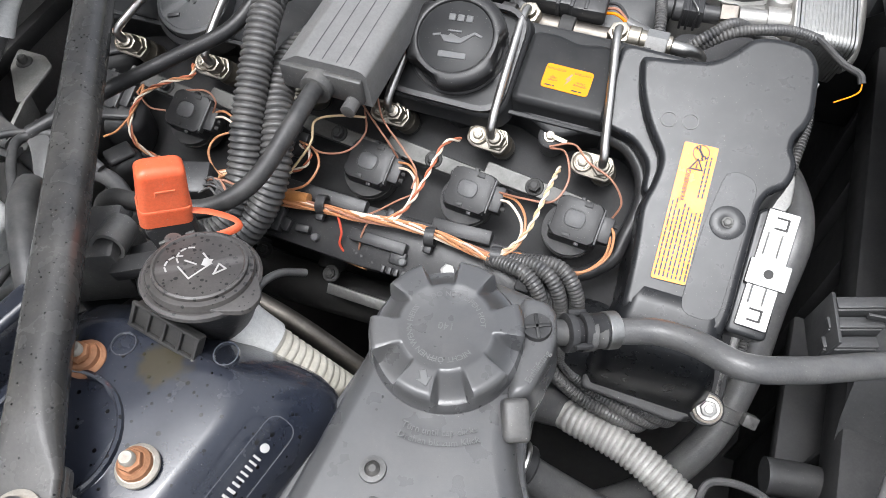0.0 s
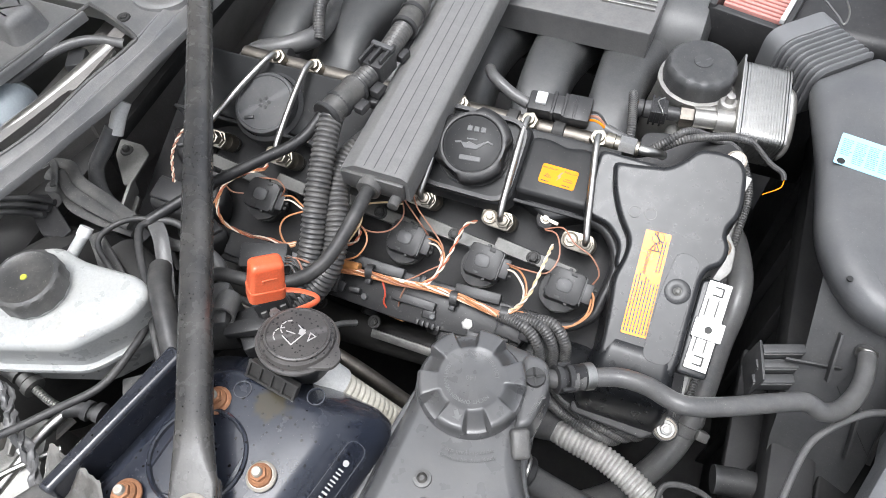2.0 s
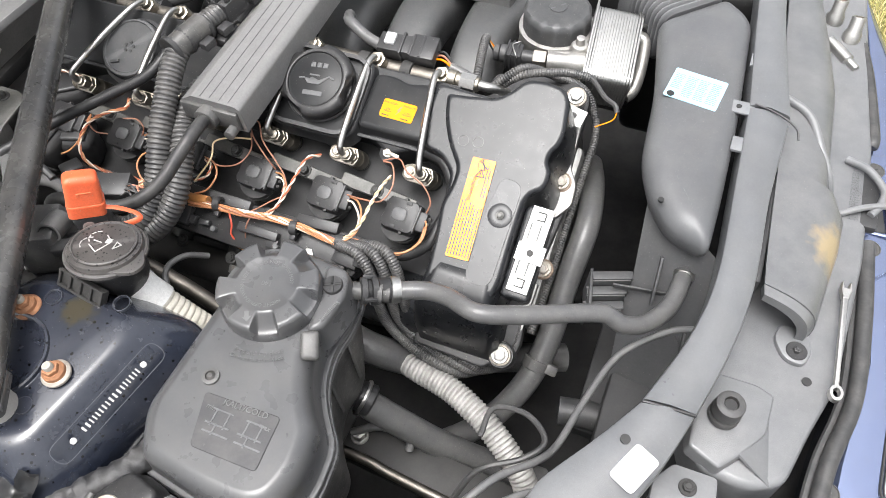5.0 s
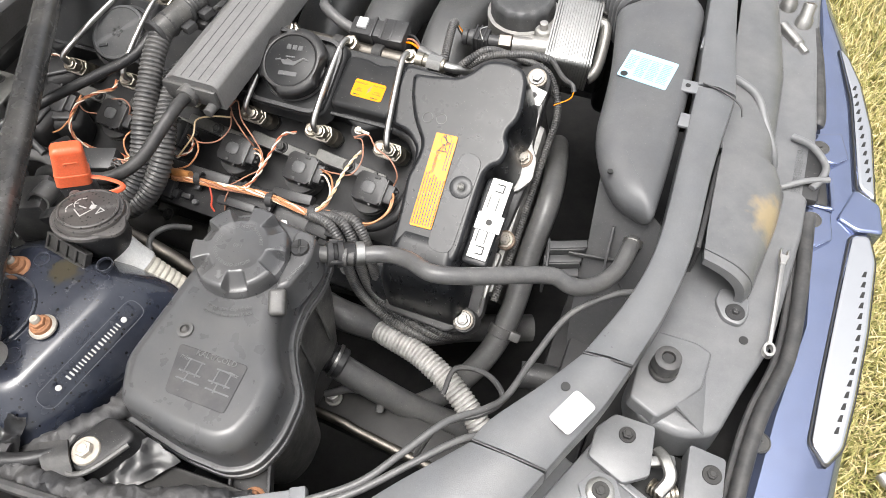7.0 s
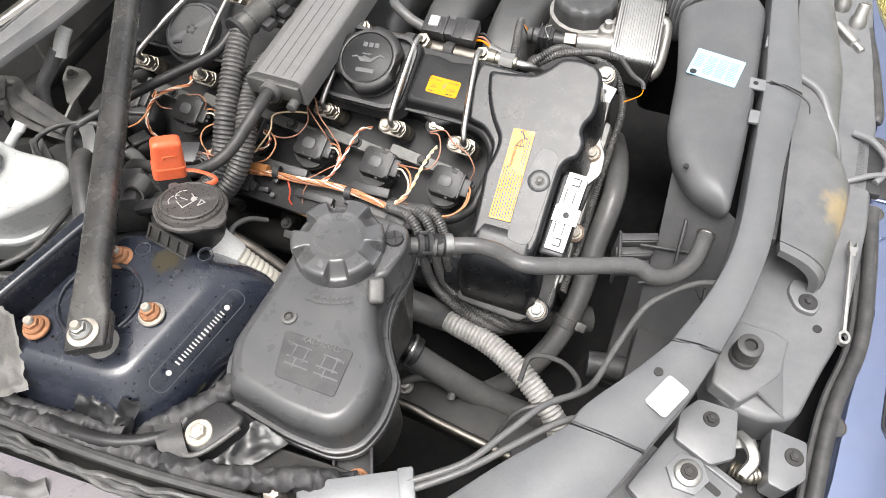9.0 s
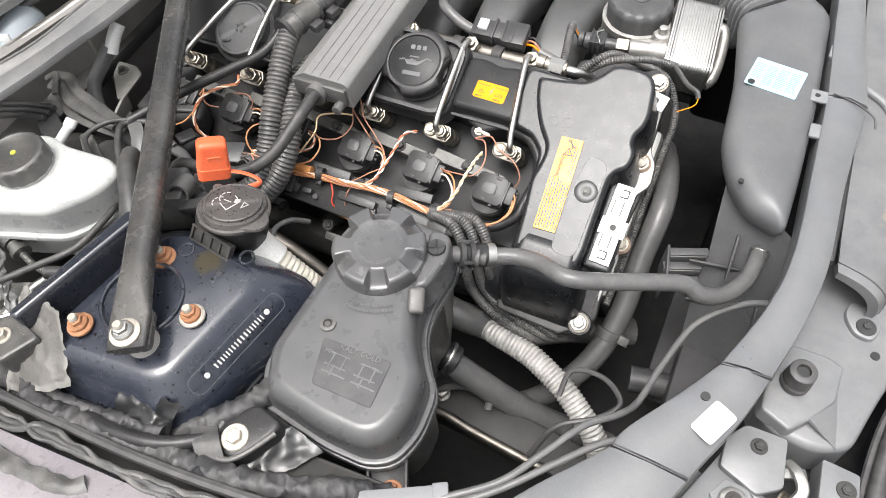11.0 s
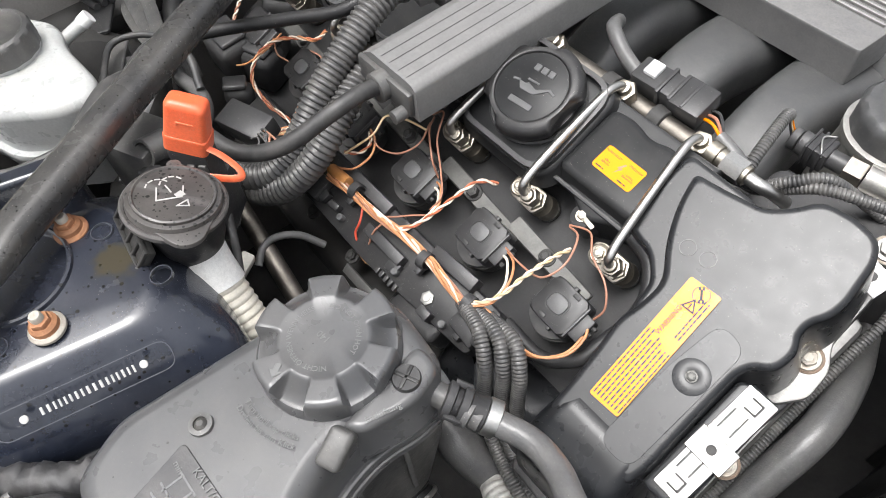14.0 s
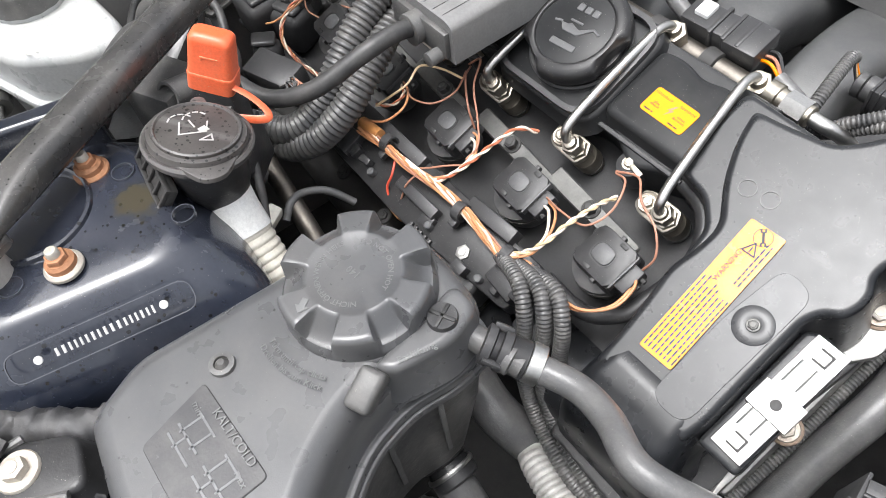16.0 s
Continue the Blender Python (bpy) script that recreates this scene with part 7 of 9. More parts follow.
    part("flap", prism(BM(), [(-0.612, -0.105), (-0.586, -0.092), (-0.528, -0.126), (-0.532, -0.138), (-0.556, -0.142)], 0.916, 0.920, 0.001, 1, at(0, 0, 0, 0, 0, 0), r=0.004), M_BLACK, t)
    for k in range(3):
        part("flap_rib", tube(BM(), [(-0.640, -0.142 + 0.011 * k, 0.922), (-0.600, -0.128 + 0.010 * k, 0.924), (-0.566, -0.120 + 0.009 * k, 0.924)], 0.0038, 8), M_BLACK, t)
    part("hook", tube(BM(), [(-0.602, -0.070, 0.935), (-0.590, -0.062, 0.940), (-0.578, -0.076, 0.938), (-0.572, -0.088, 0.934)], 0.0045, 8, flat=0.5), M_DUSTY, t)
    t = thing("cable_strap", "grey fabric strap hanging beside the strut brace", "strap")
    part("strap", tube(BM(), [(-0.425, -0.098, 0.948), (-0.405, -0.115, 0.950), (-0.385, -0.145, 0.938), (-0.370, -0.175, 0.92)], 0.008, 8, flat=0.25), M_HOSE, t)
    b = BM()
    tube(b, [(-0.47, -0.13, 0.90), (-0.43, -0.145, 0.895), (-0.39, -0.17, 0.885), (-0.36, -0.20, 0.86)], 0.026, 14)
    solo("servo_duct", b, M_DARK, "dark curved air duct behind the reservoir", "duct")
    b = BM()
    box(b, (0.05, 0.03, 0.03), at(-0.335, -0.255, 0.92, 0, 0, 35), 0.003)
    solo("pipe_holder", b, M_DUSTY, "dusty grey pipe holder beside the reservoir", "holder")
    t = thing("servo_flange", "dark booster casing behind the reservoir", "brake booster")
    part("casing", lathe(BM(), [(0.09, -0.05), (0.115, -0.02), (0.12, 0.0), (0.115, 0.02), (0.06, 0.05)], 36, at(-0.52, -0.20, 0.82, 0, 80, 0)), M_DARK, t)
    for k, (x, y, z, s) in enumerate(((-0.47, -0.03, 0.87, 0.05), (-0.44, -0.01, 0.86, 0.045), (-0.50, 0.06, 0.86, 0.05), (-0.40, -0.06, 0.865, 0.03))):
        t = thing("dark_housing", "small black plastic housing behind the engine", "housing", group="housings at the bulkhead")
        part("case", box(BM(), (s, s * 0.8, 0.05), at(x, y, z, 5, 5, 20 * k), 0.010, 3), M_VOID, t)
        part("lid", box(BM(), (s * 0.8, s * 0.6, 0.006), at(x, y, z + 0.027, 5, 5, 20 * k), 0.003, 3), M_BLACK, t)
    t = thing("rear_wire", "twisted orange and white wires behind the head cover", "wiring")
    strand_bundle(t, [(-0.455, 0.06, 0.905), (-0.480, 0.045, 0.925), (-0.482, 0.010, 0.920), (-0.470, -0.02, 0.900)], [M_WHITEW, M_BROWNW], 0.001, 0.0012, 0.014)


make_left_clutter()


def make_dipstick():
    t = thing("dipstick_tube", "dark bare steel tube leaning beside the filler neck", "tube")
    part("tube", tube(BM(), [(-0.345, -0.126, 0.885), (-0.27, -0.133, 0.868), (-0.195, -0.140, 0.850), (-0.12, -0.147, 0.80)], 0.0085, 16), M_RAIL, t)
    t = thing("ribbed_plug", "dusty grey ribbed plug beside the filler neck", "plug")
    part("plug_body", tube(BM(), [(-0.270, -0.148, 0.872), (-0.262, -0.152, 0.884), (-0.252, -0.157, 0.898)], 0.0125, 18, pitch=0.0045, depth=0.0015), M_DUSTY, t)
    part("plug_centre", lathe(BM(), [(0.006, 0), (0.006, 0.004), (0.004, 0.005)], 14, at(-0.250, -0.158, 0.897, 30, 35, 0)), M_BLACK, t)
    t = thing("cable_clip", "cream plastic cable clip low beside the filler tube", "clip")
    part("clip_body", box(BM(), (0.012, 0.022, 0.014), at(-0.212, -0.164, 0.878, 10, 20, 30), 0.002), M_TUBEW, t)
    part("clip_tail", box(BM(), (0.020, 0.006, 0.010), at(-0.222, -0.170, 0.872, 0, 20, 50), 0.002), M_TUBEW, t)
    t = thing("hook_cable", "thin black cable hooked over the steel tube", "cable")
    part("cable", tube(BM(), [(-0.215, -0.152, 0.862), (-0.224, -0.140, 0.868), (-0.228, -0.125, 0.866), (-0.222, -0.106, 0.858), (-0.21, -0.09, 0.84)], 0.0035, 10), M_HOSE, t)
    t = thing("relay_holder", "black plastic relay holder beneath the strut brace", "holder", at(-0.338, -0.178, 0.905, 0, 0, -28))
    part("case", prism(BM(), rect(0, 0, 0.050, 0.034, 0.005, 4), -0.02, 0.022, 0.003, 2), M_BLACK, t)
    part("lid_recess", prism(BM(), rect(0, 0.002, 0.034, 0.018, 0.003, 3), 0.0215, 0.0228, 0.0004, 1), M_INK, t)
    part("case_rim", box(BM(), (0.052, 0.003, 0.006), at(0, -0.0172, 0.018), 0.001), M_DUSTY, t)
    part("side_clip", box(BM(), (0.008, 0.004, 0.014), at(-0.012, -0.0195, 0.006), 0.001), M_DUSTY, t)
    t = thing("rigid_pipe", "thin bent steel brake pipe below the brace", "pipe", group="thin pipes")
    part("pipe", tube(BM(), [(-0.375, -0.195, 0.915), (-0.400, -0.181, 0.935), (-0.455, -0.152, 0.942), (-0.474, -0.132, 0.942), (-0.462, -0.106, 0.942), (-0.436, -0.094, 0.940), (-0.414, -0.105, 0.930), (-0.40, -0.12, 0.90)], 0.0032, 10), M_RUBBER, t)
    t = thing("bent_hose", "short black bent hose behind the red cap", "hose")
    part("hose", tube(BM(), [(-0.430, -0.100, 0.915), (-0.407, -0.105, 0.922), (-0.372, -0.101, 0.922), (-0.346, -0.111, 0.920), (-0.338, -0.127, 0.915), (-0.345, -0.14, 0.895)], 0.0068, 14), M_HOSE, t)
    t = thing("drain_tube", "thin black tube running down beside the filler neck", "tube")
    part("tube", tube(BM(), [(-0.300, -0.142, 0.932), (-0.270, -0.146, 0.932), (-0.240, -0.150, 0.925), (-0.205, -0.163, 0.915), (-0.180, -0.176, 0.900), (-0.165, -0.185, 0.86)], 0.0036, 10), M_RUBBER, t)
    t = thing("pressed_bracket", "folded dark sheet metal bracket below the cowl", "bracket")
    b = BM()
    prism(b, fillet([(-0.43, -0.185), (-0.425, -0.160), (-0.455, -0.140), (-0.490, -0.118), (-0.498, -0.130), (-0.462, -0.160)], 0.004), 0.925, 0.929, 0.001, 1)
    part("flange", b, M_DUSTY, t)
    part("web", box(BM(), (0.080, 0.003, 0.045), at(-0.462, -0.146, 0.905, 0, 0, -35), 0.001), M_DUSTY, t)
    t = thing("flange_screw", "dull steel screw with washer beside the reservoir", "screw", at(-0.461, -0.205, 0.926))
    part("washer", lathe(BM(), [(0.011, 0), (0.011, 0.002), (0.001, 0.0021)], 20), M_CLAMP, t)
    part("screw_head", hexbolt(BM(), 0.006, 0.008), M_CLAMP, t)


make_dipstick()


# ---- intake side ----
def make_manifold():
    t = thing("intake_manifold", "black plastic intake manifold with fat curved runners", "intake manifold")
    for k in range(6):
        u = -0.012 - 0.0935 * k
        b = BM()
        line = spline([(u, 0.215, 0.80), (u - 0.002, 0.245, 0.850), (u - 0.004, 0.30, 0.872), (u - 0.006, 0.37, 0.868), (u - 0.008, 0.46, 0.845), (u - 0.008, 0.52, 0.78)], 6)
        loops = []
        for i, p in enumerate(line):
            d = (line[min(i + 1, len(line) - 1)] - line[max(i - 1, 0)]).normalized()
            side = Vector((1, 0, 0))
            up = side.cross(d).normalized()
            flare = min(1.0, max(0.0, (p.y - 0.30) / 0.12))
            w = 0.033 + 0.026 * flare * flare
            o = fillet([(-0.033, -0.034), (w, -0.034), (w, 0.026), (-0.033, 0.026)], [0.012, 0.012, 0.024 + 0.008 * flare, 0.018], 6)
            loops.append([tuple(p + side * x + up * z) for x, z in o])
        rings(b, loops)
        part("runner", b, M_RUNNER, t)
        part("runner_dimple", lathe(BM(), [(0.0042, 0), (0.0042, 0.0006)], 14, at(u - 0.006, 0.330, 0.8975)), M_INK, t)
    part("plenum", box(BM(), (0.60, 0.13, 0.16), at(-0.23, 0.56, 0.78), 0.03, 4), M_RUNNER, t)
    part("flange_rail", box(BM(), (0.60, 0.03, 0.06), at(-0.22, 0.218, 0.80), 0.006), M_BLACK, t)
    part("end_bulge", lathe(BM(), [(0.055, -0.03), (0.060, 0.0), (0.055, 0.03), (0.03, 0.04)], 30, at(0.035, 0.46, 0.86, 0, 90, 0)), M_RUNNER, t)
    t = thing("ignition_cover", "flat dark grey plastic cover with ribs over the intake", "cover")
    b = BM()
    prism(b, fillet([(-0.20, 0.362), (0.004, 0.362), (0.012, 0.50), (-0.20, 0.50)], 0.004), 0.895, 0.935, 0.002, 2, draft=0.0)
    part("box", b, M_DUCT, t)
    for k in range(7):
        part("cooling_rib", box(BM(), (0.07, 0.003, 0.004), at(-0.035, 0.405 + 0.009 * k, 0.936), 0.0008), M_ALU, t)
    t = thing("breather_hose", "black hose bending round behind the rear fuel rail", "hose")
    part("hose", tube(BM(), [(-0.43, 0.34, 0.885), (-0.41, 0.25, 0.915), (-0.435, 0.215, 0.918), (-0.475, 0.195, 0.912), (-0.49, 0.16, 0.895)], 0.013, 14), M_HOSE, t)
    part("coupling", lathe(BM(), [(0.015, -0.012), (0.016, -0.01), (0.016, 0.010), (0.015, 0.012)], 20, at(-0.43, 0.19, 0.915, 0, 80, 15)), M_BLACK, t)
    part("ribbed_tube", tube(BM(), [(-0.40, 0.235, 0.92), (-0.415, 0.28, 0.94), (-0.42, 0.34, 0.94), (-0.41, 0.42, 0.93)], 0.0085, 12, pitch=0.004, depth=0.001), M_CONDUIT, t)
    t = thing("square_bracket", "small square steel bracket with a hole at the rear", "bracket", at(-0.450, 0.150, 0.920, 15, 0, 25))
    part("plate", box(BM(), (0.026, 0.022, 0.002), at(0, 0, 0.012), 0.0006), M_ALU, t)
    part("hole", lathe(BM(), [(0.0038, 0.0131), (0.0038, 0.0136)], 14), M_INK, t)
    part("foot", box(BM(), (0.026, 0.018, 0.02), at(0, 0, 0.0), 0.002), M_DARK, t)


make_manifold()


def make_rail_plug():
    t = thing("sensor_plug", "black electric plug with white catch on the fuel rail", "connector", at(-0.068, 0.194, 0.945, 12, 0, 3) @ Matrix.Scale(1.25, 4))
    part("body", box(BM(), (0.055, 0.020, 0.020), at(0, 0, 0), 0.002), M_BLACK, t)
    part("latch", box(BM(), (0.024, 0.026, 0.014), at(0.018, 0, 0.004), 0.002), M_BLACK, t)
    part("catch", box(BM(), (0.010, 0.012, 0.006), at(-0.016, 0.002, 0.010), 0.001), M_WHITELAB, t, "white plastic catch")
    for k in range(3):
        part("rib", box(BM(), (0.003, 0.024, 0.023), at(-0.004 + 0.010 * k, 0, 0), 0.0008), M_BLACK, t)
    for k in range(3):
        part("wire", tube(BM(), [(0.028, -0.004 + 0.004 * k, 0), (0.038, -0.006 + 0.004 * k, 0.003), (0.05, -0.010, -0.004)], 0.0011, 6), (M_YELLOW, M_BROWNW, M_BLACK)[k], t)
    part("sleeve", tube(BM(), [(-0.028, 0.0, 0), (-0.045, 0.006, 0.002), (-0.065, 0.018, 0.004), (-0.075, 0.035, -0.01)], 0.0055, 10), M_HOSE, t)
    part("out_sleeve", tube(BM(), [(0.045, -0.008, -0.002), (0.060, -0.012, -0.004), (0.072, -0.014, -0.010)], 0.005, 10), M_HOSE, t)


make_rail_plug()


def make_oil_filter():
    t = thing("oil_filter_housing", "cast aluminium oil filter housing with black ribbed cap", "oil filter housing", at(0.074, 0.338, -0.004) @ Matrix.Diagonal((0.94, 0.94, 1.0, 1.0)))
    b = BM()
    n = 84
    loops = []
    for z, r, k in ((0.908, 0.046, 0), (0.910, 0.0465, 1), (0.926, 0.0462, 1), (0.932, 0.0445, 0.6), (0.9355, 0.040, 0), (0.9360, 0.030, 0), (0.9362, 0.012, 0), (0.9372, 0.0115, 0), (0.9372, 0.004, 0)):
        side = [1.0 - k * (1.0 - math.cos(math.pi / 14) / math.cos((2 * math.pi * i / n) % (math.pi / 7) - math.pi / 14)) for i in range(n)]
        loops.append([(r * side[i] * math.cos(2 * math.pi * i / n), r * side[i] * math.sin(2 * math.pi * i / n), z) for i in range(n)])
    rings(b, loops)
    part("filter_cap", b, M_CAPRING, t, "black ribbed plastic filter cap")
    part("housing", lathe(BM(), [(0.060, 0.80), (0.058, 0.84), (0.053, 0.87), (0.050, 0.888), (0.049, 0.898), (0.051, 0.900), (0.051, 0.908), (0.046, 0.909)], 40), M_CAST, t)
    part("arm", box(BM(), (0.10, 0.04, 0.05), at(0.03, -0.075, 0.865, 0, 0, 15), 0.01, 3), M_CAST, t)
    part("boss", tube(BM(), [(0.008, -0.070, 0.907), (0.060, -0.062, 0.907)], 0.0115, 16), M_CAST, t)
    part("boss_ring", tube(BM(), [(0.034, -0.066, 0.907), (0.056, -0.0625, 0.907)], 0.0145, 18), M_CAST, t)
    part("upright_boss", lathe(BM(), [(0.0130, 0.890), (0.0125, 0.920), (0.0105, 0.923), (0.0060, 0.924), (0.0055, 0.933), (0.001, 0.934)], 20, at(0.044, -0.046, 0)), M_CAST, t)
    part("cast_web", box(BM(), (0.040, 0.008, 0.024), at(0.018, -0.052, 0.898, 0, 0, 18), 0.002), M_CAST, t)
    part("sensor_nut", prism(BM(), circle(0, 0, 0.0140, 6), 0, 0.017, 0.001, 2, at(-0.010, -0.072, 0.907, 0, 90, 8)), M_RAIL, t)
    t = thing("oil_sensor_plug", "black sensor plug with yellow wires beside the filter", "connector", at(0.040, 0.2695, 0.903, 0, 0, 4))
    part("shaft", lathe(BM(), [(0.0085, 0.008), (0.0085, 0.026), (0.0075, 0.027)], 16, at(0, 0, 0, 0, 90, 0)), M_BLACK, t)
    part("plug_housing", box(BM(), (0.020, 0.024, 0.020), at(0.0, 0, 0), 0.002), M_BLACK, t)
    for dx in (-0.009, -0.003, 0.004):
        part("plug_rib", box(BM(), (0.0024, 0.028, 0.023), at(dx, 0, 0), 0.0006), M_BLACK, t)
    part("spring_latch", tube(BM(), [(0.006, -0.013, 0.008), (0.003, -0.010, 0.0125), (-0.003, 0.004, 0.0125), (0.004, 0.012, 0.0120)], 0.0009, 8), M_STEEL, t, "thin bright wire latch")
    part("cable_collar", lathe(BM(), [(0.0085, -0.026), (0.0105, -0.025), (0.0105, -0.019), (0.0090, -0.018), (0.0110, -0.017), (0.0110, -0.010)], 18, at(0, 0, 0, 0, 90, 0)), M_RUBBER, t)
    for k in range(3):
        part("yellow_wire", tube(BM(), [(-0.025, 0.003 - 0.003 * k, 0.002), (-0.031, 0.001 - 0.002 * k, 0.014), (-0.034, -0.003, 0.026)], 0.0011, 6), (M_YELLOW, M_CREAMW, M_BLACK)[k], t)
    part("conduit", tube(BM(), [(-0.034, -0.004, 0.024), (-0.0335, -0.014, 0.030), (-0.031, -0.035, 0.031), (-0.028, -0.060, 0.029), (-0.026, -0.085, 0.018)], 0.0055, 12, pitch=0.003, depth=0.0008), M_CONDUIT, t)


def make_oil_cooler():
    m = at(0.152, 0.312, 0.893, 10, 6, 7) @ Matrix.Diagonal((0.80, 1.0, 1.0, 1.0))
    t = thing("oil_cooler", "bright aluminium plate oil cooler beside the filter", "oil cooler", m)
    for k in range(17):
        x = -0.034 + 0.0042 * k
        part("cooling_plate", prism(BM(), rect(0, 0, 0.110, 0.060, 0.012, 4), -0.0016, 0.0016, 0.0005, 1, at(x, 0, 0, 0, 90, 0) @ at(0, 0, 0, 0, 0, 90)), M_ZINC, t)
    part("core", box(BM(), (0.068, 0.1086, 0.0586), at(-0.001, 0, 0), 0.010, 4), M_ZINC, t)
    part("end_plate", box(BM(), (0.004, 0.116, 0.066), at(-0.038, 0, 0), 0.0015), M_STEEL, t)
    part("coolant_pipe", tube(BM(), [(0.034, 0.035, 0.005), (0.046, 0.028, 0.004), (0.048, -0.005, 0.0), (0.044, -0.035, -0.004), (0.034, -0.045, -0.008)], 0.010, 12), M_CAST, t)
    part("bracket", box(BM(), (0.018, 0.020, 0.003), at(0.036, 0.052, 0.018, 0, 20, 0), 0.001), M_ZINC, t)


make_oil_filter()
make_oil_cooler()
corrugated("front_loom", [(-0.01, 0.186, 0.908), (0.020, 0.178, 0.922), (0.040, 0.176, 0.934), (0.057, 0.182, 0.950), (0.076, 0.199, 0.955), (0.102, 0.226, 0.926), (0.137, 0.238, 0.904), (0.157, 0.220, 0.887), (0.166, 0.195, 0.872), (0.165, 0.158, 0.853), (0.164, 0.10, 0.825), (0.164, 0.03, 0.80), (0.162, -0.03, 0.78)],
           0.0048, "thin black corrugated conduit along the front of the cover", pitch=0.003, depth=0.0009, group="front loom conduits")
corrugated("front_loom", [(-0.01, 0.196, 0.900), (0.020, 0.186, 0.914), (0.040, 0.180, 0.926), (0.075, 0.188, 0.953), (0.106, 0.204, 0.952), (0.128, 0.218, 0.944), (0.150, 0.224, 0.936)],
           0.0048, "thin black corrugated conduit along the front of the cover", pitch=0.003, depth=0.0009, group="front loom conduits")
t = thing("sensor_lead", "black cable with yellow wire ends beside the cover", "cable")
part("cable", tube(BM(), [(0.125, 0.217, 0.945), (0.145, 0.222, 0.940), (0.168, 0.197, 0.940), (0.182, 0.188, 0.940), (0.186, 0.182, 0.936)], 0.0030, 8), M_RUBBER, t)
part("yellow_wire", tube(BM(), [(0.186, 0.182, 0.937), (0.184, 0.172, 0.934), (0.168, 0.160, 0.930)], 0.0007, 6), M_YELLOW, t)


# ---- air intake at the front ----
def make_air_duct():
    t = thing("air_intake_duct", "large black plastic air intake duct with pale blue sticker", "air duct")
    out = [(0.198, 0.338), (0.218, 0.230), (0.226, 0.124), (0.247, 0.076), (0.272, 0.047), (0.312, 0.033), (0.313, 0.100), (0.311, 0.220), (0.302, 0.372), (0.266, 0.402)]
    rad = [0.012, 0.03, 0.03, 0.02, 0.012, 0.010, 0.03, 0.03, 0.02, 0.008]
    b = BM()
    rings(b, [[(x, y, z) for x, y in fillet(inset(out, d), rad, 6)] for z, d in ((0.893, 0.020), (0.900, 0.013), (0.912, 0.004), (0.924, 0.0005), (0.932, 0.0), (0.939, 0.0015), (0.9448, 0.006), (0.9485, 0.012), (0.9505, 0.019), (0.951, 0.025), (0.951, 0.0258))])
    part("duct_shell", b, M_INTAKE, t)
    sect = fillet([(-0.044, -0.048), (0.044, -0.048), (0.044, 0.026), (-0.044, 0.026)], [0.01, 0.01, 0.016, 0.022], 5)
    for k in range(8):
        b = BM()
        mm = at(0.2285 - 0.0056 * k, 0.3725 + 0.0058 * k, 0.9235 - 0.0006 * k, 90, 0, 43)
        rings(b, [[(x, y, z) for x, y in inset(sect, d)] for z, d in ((-0.0042, 0.0052), (-0.0030, 0.0042), (-0.0018, 0.0010), (-0.0008, 0.0), (0.0008, 0.0), (0.0018, 0.0010), (0.0030, 0.0042), (0.0042, 0.0052))], mm)
        part("bellows_fold", b, M_INTAKE, t, "rubber bellows fold")
    b = BM()
    mm = at(0.1800, 0.4225, 0.9185, 90, 0, 43)
    rings(b, [[(x, y, z) for x, y in inset(sect, d)] for z, d in ((-0.017, 0.004), (-0.015, 0.0), (0.0105, -0.001), (0.0125, 0.003))], mm)
    part("neck_collar", b, M_INTAKE, t, "smooth rubber neck collar")
    b = BM()
    prism(b, rect(0, 0, 0.058, 0.046, 0.002, 2), 0, 0.0006, 0, 1, at(0.259, 0.228, 0.9512, 0, 0, -8))
    part("sticker", b, M_BLUELAB, t, "pale blue printed sticker")
    b = BM()
    for k in range(4):
        bars(b, -0.026 + 0.0135 * k, 0.014, 0.0115, 12 if k else 9, 0.0028, 0.0011, 0.0009, at(0.259, 0.228, 0.9512, 0, 0, -8), 30 + k, 0.2)
    part("sticker_print", b, mat("blue_print", (0.12, 0.30, 0.45), 0.5, bump=0.0), t)
    b = lathe(BM(), [(0.0042, 0.0006), (0.0042, 0.0010)], 16, at(0.259, 0.228, 0.9512, 0, 0, -8) @ at(-0.022, -0.018, 0))
    part("sticker_roundel", b, M_INK, t)
    part("duct_mark", lathe(BM(), [(0.003, 0.9480), (0.003, 0.9502)], 12, at(0.256, 0.070, 0)), M_INK, t)
    t = thing("lower_duct", "scuffed black plastic air guide below the intake duct", "air guide")

    def plate(pts, th, down):
        bm = BM()
        n = Vector(down) * th
        vs = [bm.verts.new(p) for p in pts]
        lo = [bm.verts.new(Vector(p) + n) for p in pts]
        bm.faces.new(vs)
        bm.faces.new(lo[::-1])
        for k in range(len(pts)):
            bm.faces.new((vs[k - 1], lo[k - 1], lo[k], vs[k]))
        bmesh.ops.triangulate(bm, faces=bm.faces[:])
        bmesh.ops.recalc_face_normals(bm, faces=bm.faces[:])
        return bm
    away = (0.25, 0.55, -0.8)
    part("upper_wall", plate([(0.244, 0.098, 0.915), (0.252, 0.034, 0.860), (0.250, 0.010, 0.826), (0.292, 0.012, 0.842), (0.312, 0.052, 0.915)], 0.004, away), M_LOUVRE, t, angle=20)
    part("lower_wall", plate([(0.250, 0.010, 0.826), (0.256, -0.030, 0.765), (0.266, -0.062, 0.716), (0.300, -0.090, 0.700), (0.345, -0.060, 0.752), (0.350, -0.030, 0.785), (0.292, 0.012, 0.842)], 0.004, away), M_LOUVRE, t, angle=20)
    part("side_wall", plate([(0.292, 0.012, 0.843), (0.350, -0.030, 0.786), (0.352, 0.030, 0.90), (0.312, 0.052, 0.916)], 0.004, away), M_LOUVRE, t, angle=20)
